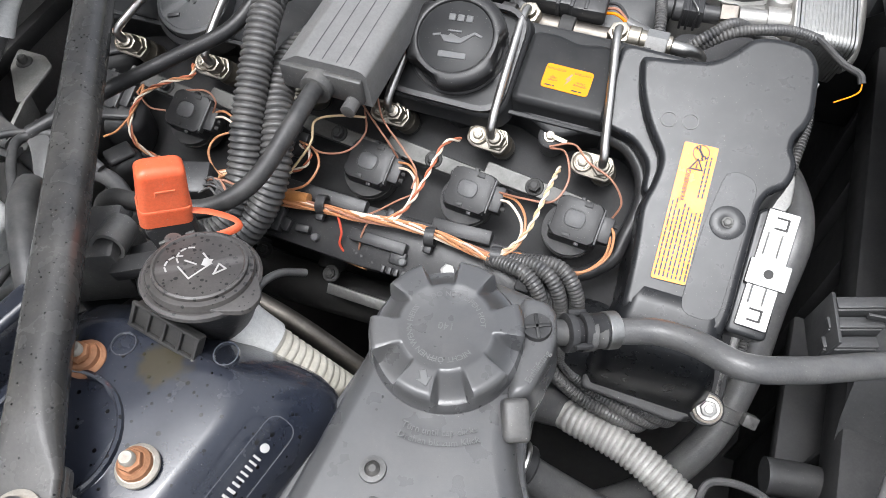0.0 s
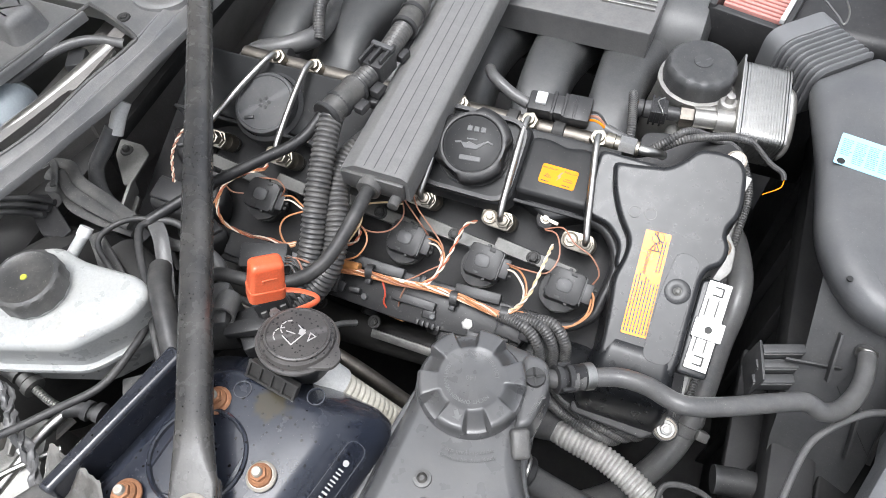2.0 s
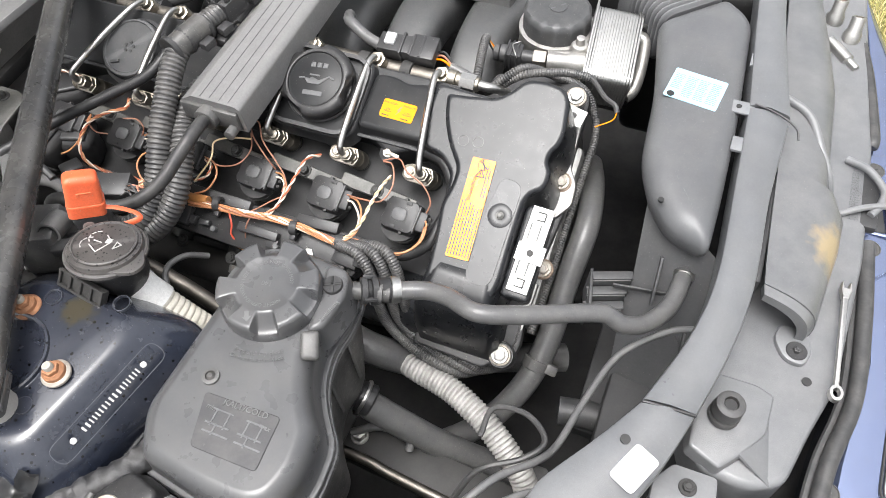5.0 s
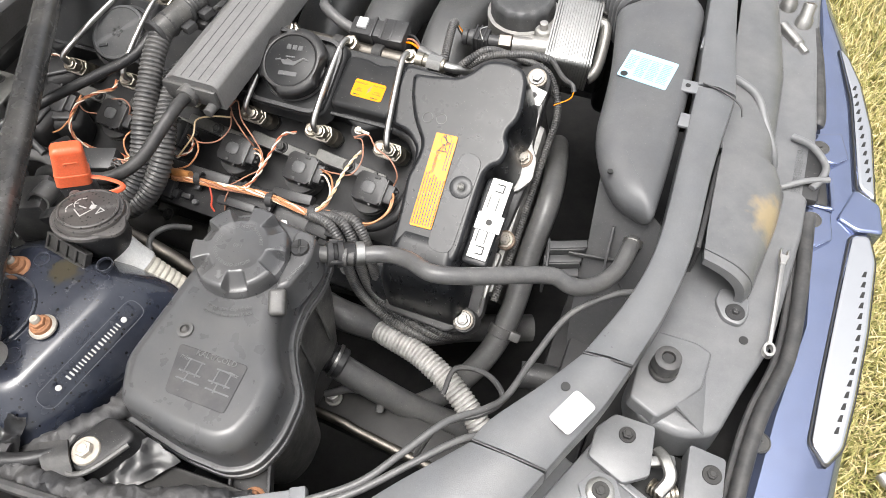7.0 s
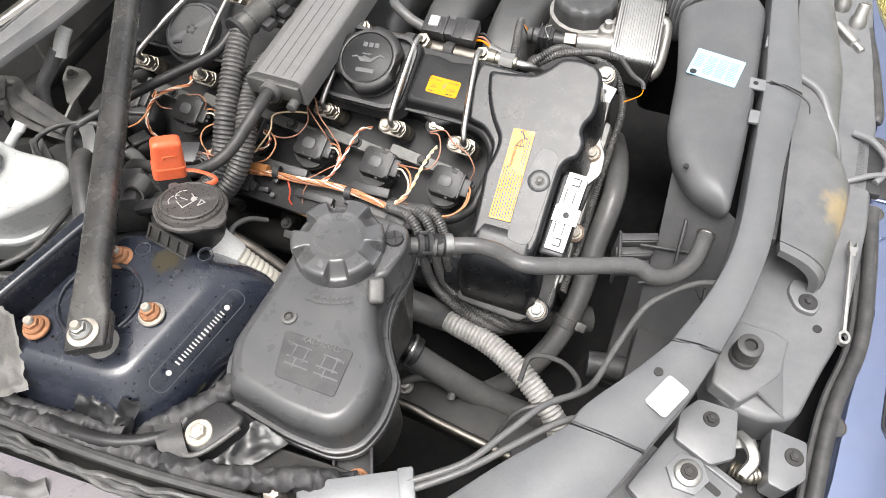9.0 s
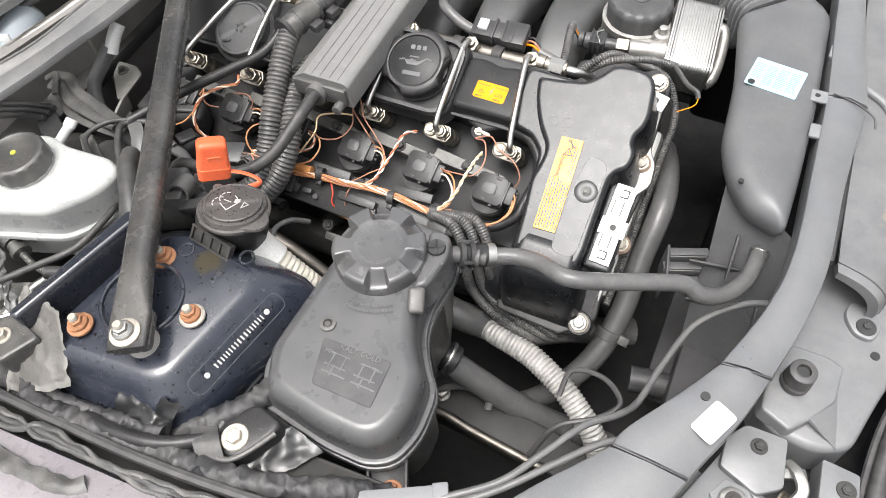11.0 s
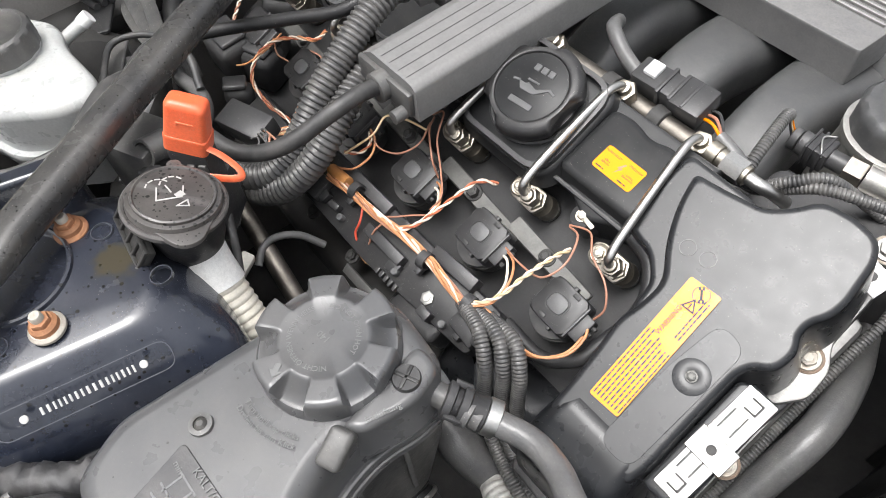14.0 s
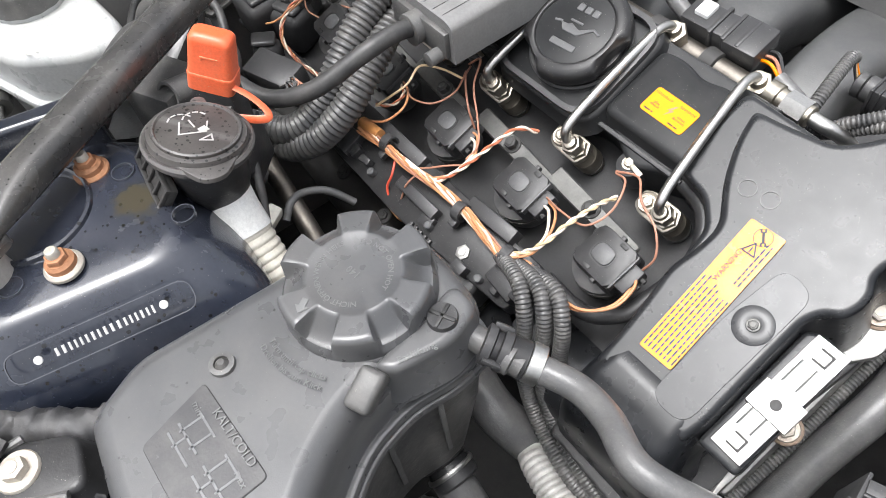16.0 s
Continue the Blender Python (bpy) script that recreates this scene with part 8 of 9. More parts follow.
    for k, (x, y, z) in enumerate(((0.232, 0.027, 0.858), (0.230, 0.013, 0.848), (0.231, 0.000, 0.838))):
        part("ledge", box(BM(), (0.042, 0.010, 0.004), at(x, y, z, 0, -4, 18), 0.001), M_LOUVRE, t)
        part("ledge_wall", box(BM(), (0.040, 0.003, 0.016), at(x + 0.001, y - 0.005, z - 0.008, 0, -4, 18), 0.0008), M_LOUVRE, t)
    part("pocket_wall", box(BM(), (0.003, 0.045, 0.050), at(0.212, 0.008, 0.832, 0, 4, 12), 0.0008), M_LOUVRE, t)
    part("rib", box(BM(), (0.003, 0.052, 0.010), at(0.276, 0.026, 0.873, 42, 0, 4), 0.0008), M_LOUVRE, t)
    part("rib", box(BM(), (0.055, 0.0025, 0.006), at(0.262, 0.020, 0.858, 0, 0, 8), 0.0006), M_LOUVRE, t)
    part("rib", box(BM(), (0.034, 0.0025, 0.006), at(0.262, -0.004, 0.818, 0, -10, 12), 0.0006), M_LOUVRE, t)
    part("rib", box(BM(), (0.003, 0.060, 0.008), at(0.322, -0.020, 0.812, 48, 0, 10), 0.0008), M_LOUVRE, t)
    part("stub_pipe", tube(BM(), [(0.216, -0.082, 0.716), (0.250, -0.076, 0.716), (0.290, -0.072, 0.712)], 0.0165, 18), M_LOUVRE, t)
    part("guide_rod", tube(BM(), [(0.338, 0.020, 0.885), (0.345, -0.010, 0.830), (0.350, -0.035, 0.785)], 0.0028, 8), M_RUBBER, t)
    part("guide_floor", box(BM(), (0.10, 0.20, 0.02), at(0.285, 0.02, 0.66), 0.004), M_VOID, t)


make_air_duct()


def make_air_filter():
    t = thing("air_filter", "pink pleated air filter in a black open housing", "air filter", at(0.125, 0.505, 0.88, 0, 0, -12))
    for k in range(9):
        part("pleat", box(BM(), (0.075, 0.005, 0.03), at(0, -0.035 + 0.008 * k, 0.02), 0.0015), M_PINK, t)
    part("pleat_bed", box(BM(), (0.08, 0.085, 0.02), at(0, -0.002, 0.005), 0.002), M_PINK, t)
    for sx in (-0.047, 0.047):
        part("housing_wall", box(BM(), (0.010, 0.12, 0.07), at(sx, 0, 0.01), 0.003), M_BLACK, t)
    part("housing_wall", box(BM(), (0.10, 0.012, 0.07), at(0, -0.055, 0.005), 0.003), M_BLACK, t)
    part("edge_frame", box(BM(), (0.006, 0.11, 0.008), at(0.041, 0, 0.048), 0.001), M_WHITELAB, t)
    part("housing_floor", box(BM(), (0.12, 0.16, 0.20), at(0, 0.02, -0.10), 0.01), M_BLACK, t)
    t = thing("spring_clip", "bright wire spring clip on the air box", "clip")
    part("wire", tube(BM(), [(0.20, 0.50, 0.93), (0.215, 0.46, 0.94), (0.222, 0.44, 0.945), (0.228, 0.47, 0.94), (0.225, 0.51, 0.93)], 0.0013, 6), M_STEEL, t)
    solo("air_box", box(BM(), (0.20, 0.20, 0.30), at(0.26, 0.56, 0.76), 0.02, 3), M_BLACK, "black plastic air filter box", "air box")


make_air_filter()


# ---- front end ----
def make_fan_shroud():
    t = thing("radiator_shroud", "black plastic radiator shroud in front of the engine", "radiator shroud")
    part("frame_top", box(BM(), (0.05, 0.95, 0.05), at(0.285, 0.15, 0.735), 0.006), M_VOID, t)
    part("frame_wall", box(BM(), (0.03, 0.95, 0.42), at(0.292, 0.15, 0.54), 0.006), M_VOID, t)
    for k in range(6):
        part("shroud_rib", box(BM(), (0.02, 0.004, 0.40), at(0.272, -0.15 + 0.11 * k, 0.54), 0.001), M_VOID, t)


def strip(bm, inner, outer, z, h, m=I4):
    """A curved cover strip between two edge lines, with turned-down sides."""
    a, b = spline([(x, y, z) for x, y in inner], 6), spline([(x, y, z) for x, y in outer], 6)
    loops = []
    for p, q in zip(a, b):
        d = (q - p).normalized()
        loops.append([tuple(p + Vector((0, 0, -h))), tuple(p + Vector((0, 0, -0.006))), tuple(p + Vector((0, 0, -0.002)) + d * 0.001), tuple(p + d * 0.004), tuple(p.lerp(q, 0.5) + Vector((0, 0, 0.0015))), tuple(q - d * 0.004 + Vector((0, 0, -0.004))), tuple(q - d * 0.001 + Vector((0, 0, -0.006))), tuple(q + Vector((0, 0, -0.010))), tuple(q + Vector((0, 0, -h)))])
    rings(bm, loops, m)


def make_slam_panel():
    t = thing("slam_panel", "dark grey curved cover strip over the radiator", "cover strip")
    segs = (([(0.288, 0.62), (0.301, 0.40), (0.3165, 0.225)], [(0.318, 0.62), (0.335, 0.40), (0.361, 0.225)]),
            ([(0.3165, 0.222), (0.320, 0.112), (0.322, 0.005), (0.311, -0.065), (0.286, -0.137)], [(0.361, 0.222), (0.356, 0.112), (0.357, 0.005), (0.347, -0.070), (0.331, -0.134)]),
            ([(0.285, -0.140), (0.260, -0.180), (0.228, -0.226), (0.219, -0.248)], [(0.330, -0.137), (0.316, -0.182), (0.297, -0.226), (0.287, -0.250)]),
            ([(0.218, -0.251), (0.195, -0.278), (0.172, -0.305), (0.138, -0.350), (0.10, -0.400)], [(0.286, -0.253), (0.266, -0.300), (0.235, -0.36), (0.19, -0.42), (0.15, -0.47)]))
    for k, (i, o) in enumerate(segs):
        b = BM()
        strip(b, i, o, 0.950 - 0.001 * (k % 2), 0.035)
        part("strip_section", b, M_TRIM, t)
    part("joint_lip", box(BM(), (0.045, 0.0022, 0.004), at(0.308, -0.1385, 0.9488, 0, 3, 4), 0.0008), M_BLACK, t)
    part("joint_lip", box(BM(), (0.066, 0.0022, 0.004), at(0.253, -0.2505, 0.9488, 0, 3, -2), 0.0008), M_BLACK, t)
    b = BM()
    tube(b, [(0.322, 0.226, 0.951), (0.345, 0.218, 0.952), (0.366, 0.206, 0.950), (0.372, 0.195, 0.944)], 0.0011, 8)
    part("clip_wire", b, M_BLACK, t)
    b = BM()
    box(b, (0.026, 0.018, 0.003), at(0.310, 0.221, 0.946), 0.0008)
    part("side_tab", b, M_TRIM, t)
    for y in (0.30, 0.17):
        part("side_tab", box(BM(), (0.016, 0.020, 0.004), at(0.316, y, 0.944), 0.001), M_TRIM, t)
    part("tab_hole", lathe(BM(), [(0.003, 0.9476), (0.003, 0.9481)], 12, at(0.307, 0.221, 0)), M_INK, t)
    part("strip_hole", lathe(BM(), [(0.0042, 0.9500), (0.0042, 0.9524)], 16, at(0.2805, -0.177, 0)), M_INK, t)
    b = BM()
    prism(b, rect(0, 0, 0.0225, 0.036, 0.004, 4), 0, 0.0006, 0, 1, at(0.2925, -0.198, 0.9525, 0, 0, -26))
    part("blank_sticker", b, M_WHITELAB, t, "blank white sticker")


def make_carrier():
    t = thing("front_carrier", "grey plastic front carrier panel with ribs and screws", "front carrier")
    b = BM()
    prism(b, fillet([(0.352, 0.02), (0.335, -0.118), (0.350, -0.150), (0.395, -0.155), (0.425, -0.140), (0.440, -0.085), (0.458, -0.03), (0.470, 0.12), (0.468, 0.28), (0.452, 0.45), (0.440, 0.60), (0.355, 0.60), (0.350, 0.30)], 0.012), 0.82, 0.874, 0.008, 3, draft=0.002)
    part("deck", b, M_CARRIER, t)
    b = BM()
    prism(b, fillet([(0.336, -0.060), (0.386, -0.060), (0.402, -0.066), (0.400, -0.105), (0.380, -0.134), (0.366, -0.150), (0.338, -0.138)], 0.004), 0.868, 0.886, 0.003, 3, draft=0.002)
    part("raised_step", b, M_CARRIER, t)
    b = BM()
    rings(b, [[(0.392, -0.088, 0.8855), (0.396, -0.086, 0.8855), (0.404, -0.086, 0.872)], [(0.374, -0.130, 0.8855), (0.382, -0.132, 0.8855), (0.412, -0.146, 0.872)]])
    part("wedge_rib", b, M_CARRIER, t)
    # two domed air guide sections beside the strip
    def guide(stations, zi, zo, thick=0.003, low=0.0):
        loops = []
        for xi, yi, xo, yo in stations:
            top, under = [], []
            for k in range(12):
                a = k / 11 * math.pi / 2
                f, g = math.sin(a) ** 0.80, math.cos(a) ** 0.55
                x, y, z = xi + (xo - xi) * f, yi + (yo - yi) * f, zo + (zi - zo) * g - low
                top.append((x, y, z))
                under.append((x - thick * f, y, z - thick * (0.3 + g)))
            loops.append(top + under[::-1])
        bm = BM()
        rings(bm, loops)
        return bm
    far = ((0.336, 0.50, 0.385, 0.49), (0.342, 0.42, 0.400, 0.42), (0.350, 0.32, 0.416, 0.33), (0.358, 0.22, 0.420, 0.23), (0.360, 0.168, 0.422, 0.172))
    near = ((0.361, 0.170, 0.430, 0.165), (0.362, 0.14, 0.440, 0.14), (0.364, 0.09, 0.438, 0.10), (0.366, 0.05, 0.431, 0.050), (0.368, 0.024, 0.426, 0.012))
    part("guide_hump", guide(far, 0.918, 0.872), M_HUMP, t, angle=60)
    part("guide_hump", guide(near, 0.926, 0.872), M_HUMP, t, angle=60)
    part("guide_lip", guide(((0.368, 0.025, 0.426, 0.013), (0.370, 0.013, 0.420, 0.002)), 0.925, 0.872, 0.008, 0.0012), M_CARRIER, t, angle=60)
    # black block added to stand in for the shade beneath the near hump
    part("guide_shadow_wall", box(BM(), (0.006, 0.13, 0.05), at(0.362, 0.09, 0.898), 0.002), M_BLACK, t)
    b = BM()
    prism(b, fillet([(0.398, 0.016), (0.426, 0.014), (0.430, -0.006), (0.425, -0.024), (0.406, -0.022), (0.394, -0.002)], 0.008), 0.868, 0.880, 0.003, 2)
    part("guide_foot", b, M_CARRIER, t)
    part("foot_screw", hexbolt(BM(), 0.004, 0.006, at(0.416, -0.010, 0.879), 0.010), M_BLACK, t)
    part("deck_hole", lathe(BM(), [(0.0045, 0.874), (0.0045, 0.8752)], 16, at(0.430, -0.036, 0)), M_INK, t)
    part("rod", tube(BM(), [(0.352, 0.283, 0.916), (0.363, 0.276, 0.920), (0.386, 0.260, 0.918), (0.403, 0.229, 0.908), (0.418, 0.205, 0.895), (0.426, 0.195, 0.878)], 0.0048, 10), M_CARRIER, t)
    part("front_pocket", box(BM(), (0.035, 0.08, 0.012), at(0.462, 0.205, 0.868), 0.004), M_BLACK, t)
    part("pocket_rod", tube(BM(), [(0.44, 0.25, 0.878), (0.462, 0.238, 0.882), (0.480, 0.215, 0.880), (0.478, 0.195, 0.878), (0.47, 0.18, 0.876)], 0.0042, 10), M_CARRIER, t)
    part("lower_rod", tube(BM(), [(0.43, 0.165, 0.876), (0.462, 0.185, 0.880), (0.486, 0.195, 0.880)], 0.0035, 8), M_CARRIER, t)
    t = thing("bonnet_stop", "black rubber bonnet stop screwed into the front carrier", "bonnet stop", at(0.361, -0.101, 0.0))
    part("rubber", lathe(BM(), [(0.014, 0.888), (0.014, 0.894), (0.012, 0.896), (0.0135, 0.900), (0.0125, 0.915), (0.010, 0.9165), (0.0065, 0.9165), (0.006, 0.912), (0.001, 0.912)], 28), M_RUBBER, t)
    part("hex_socket", lathe(BM(), [(0.0058, 0.9125), (0.0056, 0.9135)], 6), M_INK, t)


def make_lock_plates():
    t = thing("headlight_plate", "grey metal plate with screws beside the bonnet lock", "plate")
    b = BM()
    prism(b, fillet([(0.316, -0.176), (0.330, -0.157), (0.368, -0.157), (0.373, -0.204), (0.352, -0.219), (0.316, -0.205)], 0.004), 0.874, 0.882, 0.002, 2)
    part("plate", b, M_CARRIER, t)
    b = BM()
    prism(b, fillet([(0.285, -0.262), (0.318, -0.185), (0.356, -0.212), (0.386, -0.224), (0.372, -0.262), (0.330, -0.290)], 0.004), 0.862, 0.872, 0.002, 2)
    part("lower_plate", b, M_CARRIER, t)
    part("plate_slot", prism(BM(), rect(0, 0, 0.020, 0.007, 0.003, 3), 0.8715, 0.8727, 0, 1, at(0.358, -0.236, 0, 0, 0, -25)), M_INK, t)
    part("plate_ridge", box(BM(), (0.050, 0.003, 0.005), at(0.362, -0.222, 0.873, 0, 0, -22), 0.001), M_CARRIER, t)
    part("screw", hexbolt(BM(), 0.005, 0.006, at(0.345, -0.174, 0.881), 0.008), M_DARK, t)
    part("round_mount", lathe(BM(), [(0.013, 0.876), (0.013, 0.880), (0.010, 0.882), (0.001, 0.882)], 24, at(0.335, -0.232, 0)), M_ALU, t)
    part("mount_screw", hexbolt(BM(), 0.005, 0.004, at(0.335, -0.232, 0.8815), 0.008), M_DARK, t)
    part("mount_ring", lathe(BM(), [(0.020, 0.872), (0.020, 0.876), (0.018, 0.877)], 6, at(0.335, -0.232, 0)), M_CARRIER, t)
    t = thing("lock_plate", "grey upright plate beside the bonnet lock", "plate")
    b = BM()
    prism(b, fillet([(0.402, -0.158), (0.436, -0.161), (0.439, -0.198), (0.423, -0.216), (0.406, -0.213)], 0.004), 0.84, 0.872, 0.002, 2)
    part("plate", b, M_CARRIER, t)
    part("screw", hexbolt(BM(), 0.005, 0.005, at(0.426, -0.180, 0.871), 0.009), M_DARK, t)
    t = thing("bonnet_lock", "pale metal bonnet lock catch in its pocket", "bonnet lock")
    part("catch", tube(BM(), [(0.376, -0.170, 0.86), (0.385, -0.180, 0.868), (0.392, -0.195, 0.868), (0.386, -0.210, 0.860)], 0.006, 8, flat=0.6), M_ALU, t)
    part("spring", tube(BM(), [(0.380, -0.20, 0.845), (0.392, -0.205, 0.85), (0.402, -0.20, 0.848)], 0.008, 10, pitch=0.004, depth=0.001), M_BRASS, t)
    part("pocket", box(BM(), (0.06, 0.08, 0.05), at(0.385, -0.20, 0.81), 0.004), M_INK, t)
    part("latch_arm", box(BM(), (0.035, 0.010, 0.008), at(0.378, -0.182, 0.862, 0, 10, 25), 0.002), M_ZINC, t)
    b = box(BM(), (0.20, 0.14, 0.03), at(0.36, -0.30, 0.835, 0, 0, -20), 0.006)
    solo("headlight_housing", b, M_CARRIER, "grey plastic headlight housing behind the lock plates", "housing")


def make_bumper():
    t = thing("front_bumper", "blue painted bumper top with black seals and chrome grille surrounds", "bumper")
    rows = ((0.62, 0.432, 0.452), (0.49, 0.452, 0.497), (0.385, 0.464, 0.527), (0.28, 0.470, 0.545), (0.15, 0.478, 0.558), (0.02, 0.486, 0.556), (-0.09, 0.470, 0.550), (-0.18, 0.462, 0.543), (-0.32, 0.44, 0.51), (-0.50, 0.38, 0.45))
    b = BM()
    loops = []
    for y, x0, x1 in rows:
        loops.append([(x0, y, 0.60), (x0, y, 0.838), (x0 + 0.008, y, 0.846), (x0 * 0.55 + x1 * 0.45, y, 0.8475), (x1 - 0.014, y, 0.842), (x1 - 0.004, y, 0.834), (x1, y, 0.820), (x1 + 0.015, y, 0.76), (x1 + 0.02, y, 0.60), (x1 + 0.01, y, 0.40)])
    rings(b, loops)
    part("painted_skin", b, M_CARBLUE, t)
    for pts in ([(0.421, 0.62, 0.866), (0.441, 0.476, 0.866), (0.456, 0.40, 0.866), (0.468, 0.308, 0.866), (0.468, 0.292, 0.862)],
                [(0.474, 0.150, 0.864), (0.478, 0.053, 0.864), (0.476, -0.034, 0.864), (0.460, -0.104, 0.864), (0.453, -0.17, 0.862), (0.445, -0.30, 0.86), (0.42, -0.45, 0.86)]):
        seal = part("rubber_seal", tube(BM(), pts, 0.0078, 12), M_RUBBER, t)
        part("seal_lip", tube(BM(), [(x - 0.009, y, z - 0.007) for x, y, z in pts], 0.0045, 8), M_RUBBER, seal)
    # two grille surrounds, mirror bright, with a row of slots along the outer edge
    k1 = [(0.483, 0.457), (0.507, 0.363), (0.522, 0.249), (0.526, 0.221), (0.546, 0.208), (0.534, 0.319), (0.515, 0.397), (0.497, 0.442)]
    k2 = [(0.525, 0.150), (0.519, 0.063), (0.513, -0.038), (0.510, -0.109), (0.527, -0.127), (0.540, -0.105), (0.546, -0.053), (0.552, 0.030), (0.553, 0.122), (0.544, 0.156)]
    for out, y0, n in ((k1, 0.235, 12), (k2, -0.090, 15)):
        ring = part("chrome_surround", prism(BM(), out, 0.79, 0.852, 0.004, 3, r=0.006), M_CHROME, t)
        part("surround_gap", prism(BM(), inset(out, 0.0015) if area(out) < 0 else inset(out, -0.0015), 0.79, 0.8485, 0.0005, 1, r=0.006), M_INK, ring)
        for k in range(n):
            y = y0 + 0.0135 * k
            x = 0.5345 + 0.010 * math.sin(min(1.0, k / 8) * 1.5) if out is k2 else 0.539 - 0.0026 * k
            part("grille_slot", prism(BM(), [(x - 0.0052, y - 0.003), (x - 0.0010, y - 0.002), (x - 0.0004, y + 0.0055), (x - 0.0030, y + 0.0045)], 0.850, 0.8524, 0.0), M_INK, ring)
    part("centre_bridge", prism(BM(), [(0.523, 0.219), (0.552, 0.203), (0.558, 0.162), (0.529, 0.157), (0.507, 0.168)], 0.82, 0.8515, 0.004, 3, r=0.005), M_CARBLUE, t)
    # flange with two screw tabs and the opening between them
    for pts in ([(0.462, 0.287), (0.464, 0.250), (0.496, 0.246), (0.512, 0.262), (0.500, 0.300)], [(0.466, 0.176), (0.500, 0.173), (0.506, 0.136), (0.488, 0.118), (0.468, 0.124)]):
        part("screw_tab", prism(BM(), pts, 0.82, 0.8535, 0.003, 3, r=0.003), M_CARBLUE, t)
    part("flange_opening", prism(BM(), [(0.463, 0.240), (0.488, 0.236), (0.497, 0.184), (0.473, 0.182)], 0.83, 0.8492, 0.0005, 1, r=0.004), M_INK, t)
    part("opening_edge", tube(BM(), [(0.470, 0.243, 0.850), (0.490, 0.239, 0.850), (0.495, 0.225, 0.850), (0.501, 0.185, 0.850), (0.497, 0.179, 0.850), (0.476, 0.178, 0.850)], 0.0028, 8), M_CARBLUE, t)
    for x, y, z in ((0.478, 0.267, 0.8532), (0.481, 0.155, 0.8532), (0.466, -0.125, 0.850)):
        plug = part("skin_plug", lathe(BM(), [(0.0105, -0.002), (0.0108, 0.0008), (0.0098, 0.0018), (0.0090, 0.0010), (0.001, 0.0014)], 24, at(x, y, z)), M_DUSTY, t)
        part("plug_slot", box(BM(), (0.006, 0.0018, 0.001), at(x, y, z + 0.0016, 0, 0, 35), 0.0002), M_INK, plug)


def make_valance():
    b = BM()
    prism(b, [(0.30, -0.42), (0.40, -0.42), (0.466, -0.18), (0.474, -0.09), (0.490, 0.02), (0.482, 0.15), (0.474, 0.28), (0.456, 0.49), (0.436, 0.62), (0.34, 0.78), (0.31, 0.78), (0.33, 0.30)], 0.735, 0.750, 0.003)
    solo("valance", b, M_VOID, "black plastic valance under the front carrier", "panel", kind="structure")


make_valance()
make_fan_shroud()
make_slam_panel()
make_carrier()
make_lock_plates()
make_bumper()


def make_socket(x, y, z, rx, rz, s=1.0):
    t = thing("spanner_socket", "dull chrome socket lying loose on the front carrier" if z > 0.5 else "dull chrome socket lying in the dry grass", "socket", at(x, y, z, rx, 0, rz), "loose sockets")
    part("socket_body", lathe(BM(), [(0.0105 * s, 0), (0.0112 * s, 0.001), (0.0112 * s, 0.020), (0.0085 * s, 0.024), (0.0085 * s, 0.040), (0.0078 * s, 0.041), (0.0055 * s, 0.041), (0.0055 * s, 0.034), (0.001, 0.034)], 22), M_ALU, t)
    part("bore", lathe(BM(), [(0.0054 * s, 0.036), (0.0052 * s, 0.0365)], 12), M_RUST, t)


make_socket(0.405, 0.485, 0.862, -18, 0)
make_socket(0.428, 0.455, 0.862, -25, 0)
make_socket(0.884, 0.236, 0.052, 82, 40, 1.15)
b = lathe(BM(), [(0.006, -0.028), (0.0075, -0.027), (0.0075, 0.012), (0.005, 0.014), (0.005, 0.026), (0.004, 0.028)], 16, at(0.420, 0.425, 0.876, 90, 0, 40))
solo("extension_bar", b, M_STEEL, "short bright steel extension bar lying beside the sockets", "extension bar")


def make_spanner():
    t = thing("spanner", "chrome combination spanner lying on the front carrier", "spanner", at(0.4515, 0.013, 0.886, 0, 0, 0.5) @ Matrix.Diagonal((0.72, 1.0, 1.0, 1.0)))
    b = BM()
    prism(b, fillet([(-0.0028, -0.052), (0.0028, -0.052), (0.0034, 0.050), (-0.0034, 0.050)], 0.002), -0.003, 0.002, 0.0012, 2)
    part("shank", b, M_STEEL, t)
    b = BM()
    o, i = circle(0, -0.058, 0.0080, 24), circle(0, -0.058, 0.0048, 24)
    rings(b, [[(x, y, -0.004) for x, y in o], [(x, y, 0.003) for x, y in o], [(x, y, 0.003) for x, y in i], [(x, y, -0.004) for x, y in i]], closed=True)
    part("ring_end", b, M_STEEL, t)
    b = BM()
    prism(b, [(-0.004, 0.046), (0.004, 0.046), (0.0075, 0.056), (0.006, 0.066), (0.0035, 0.064), (0.003, 0.058), (-0.003, 0.058), (-0.004, 0.066), (-0.0065, 0.064), (-0.0070, 0.055)], -0.003, 0.003, 0.001, 1)
    part("open_end", b, M_STEEL, t)


make_spanner()


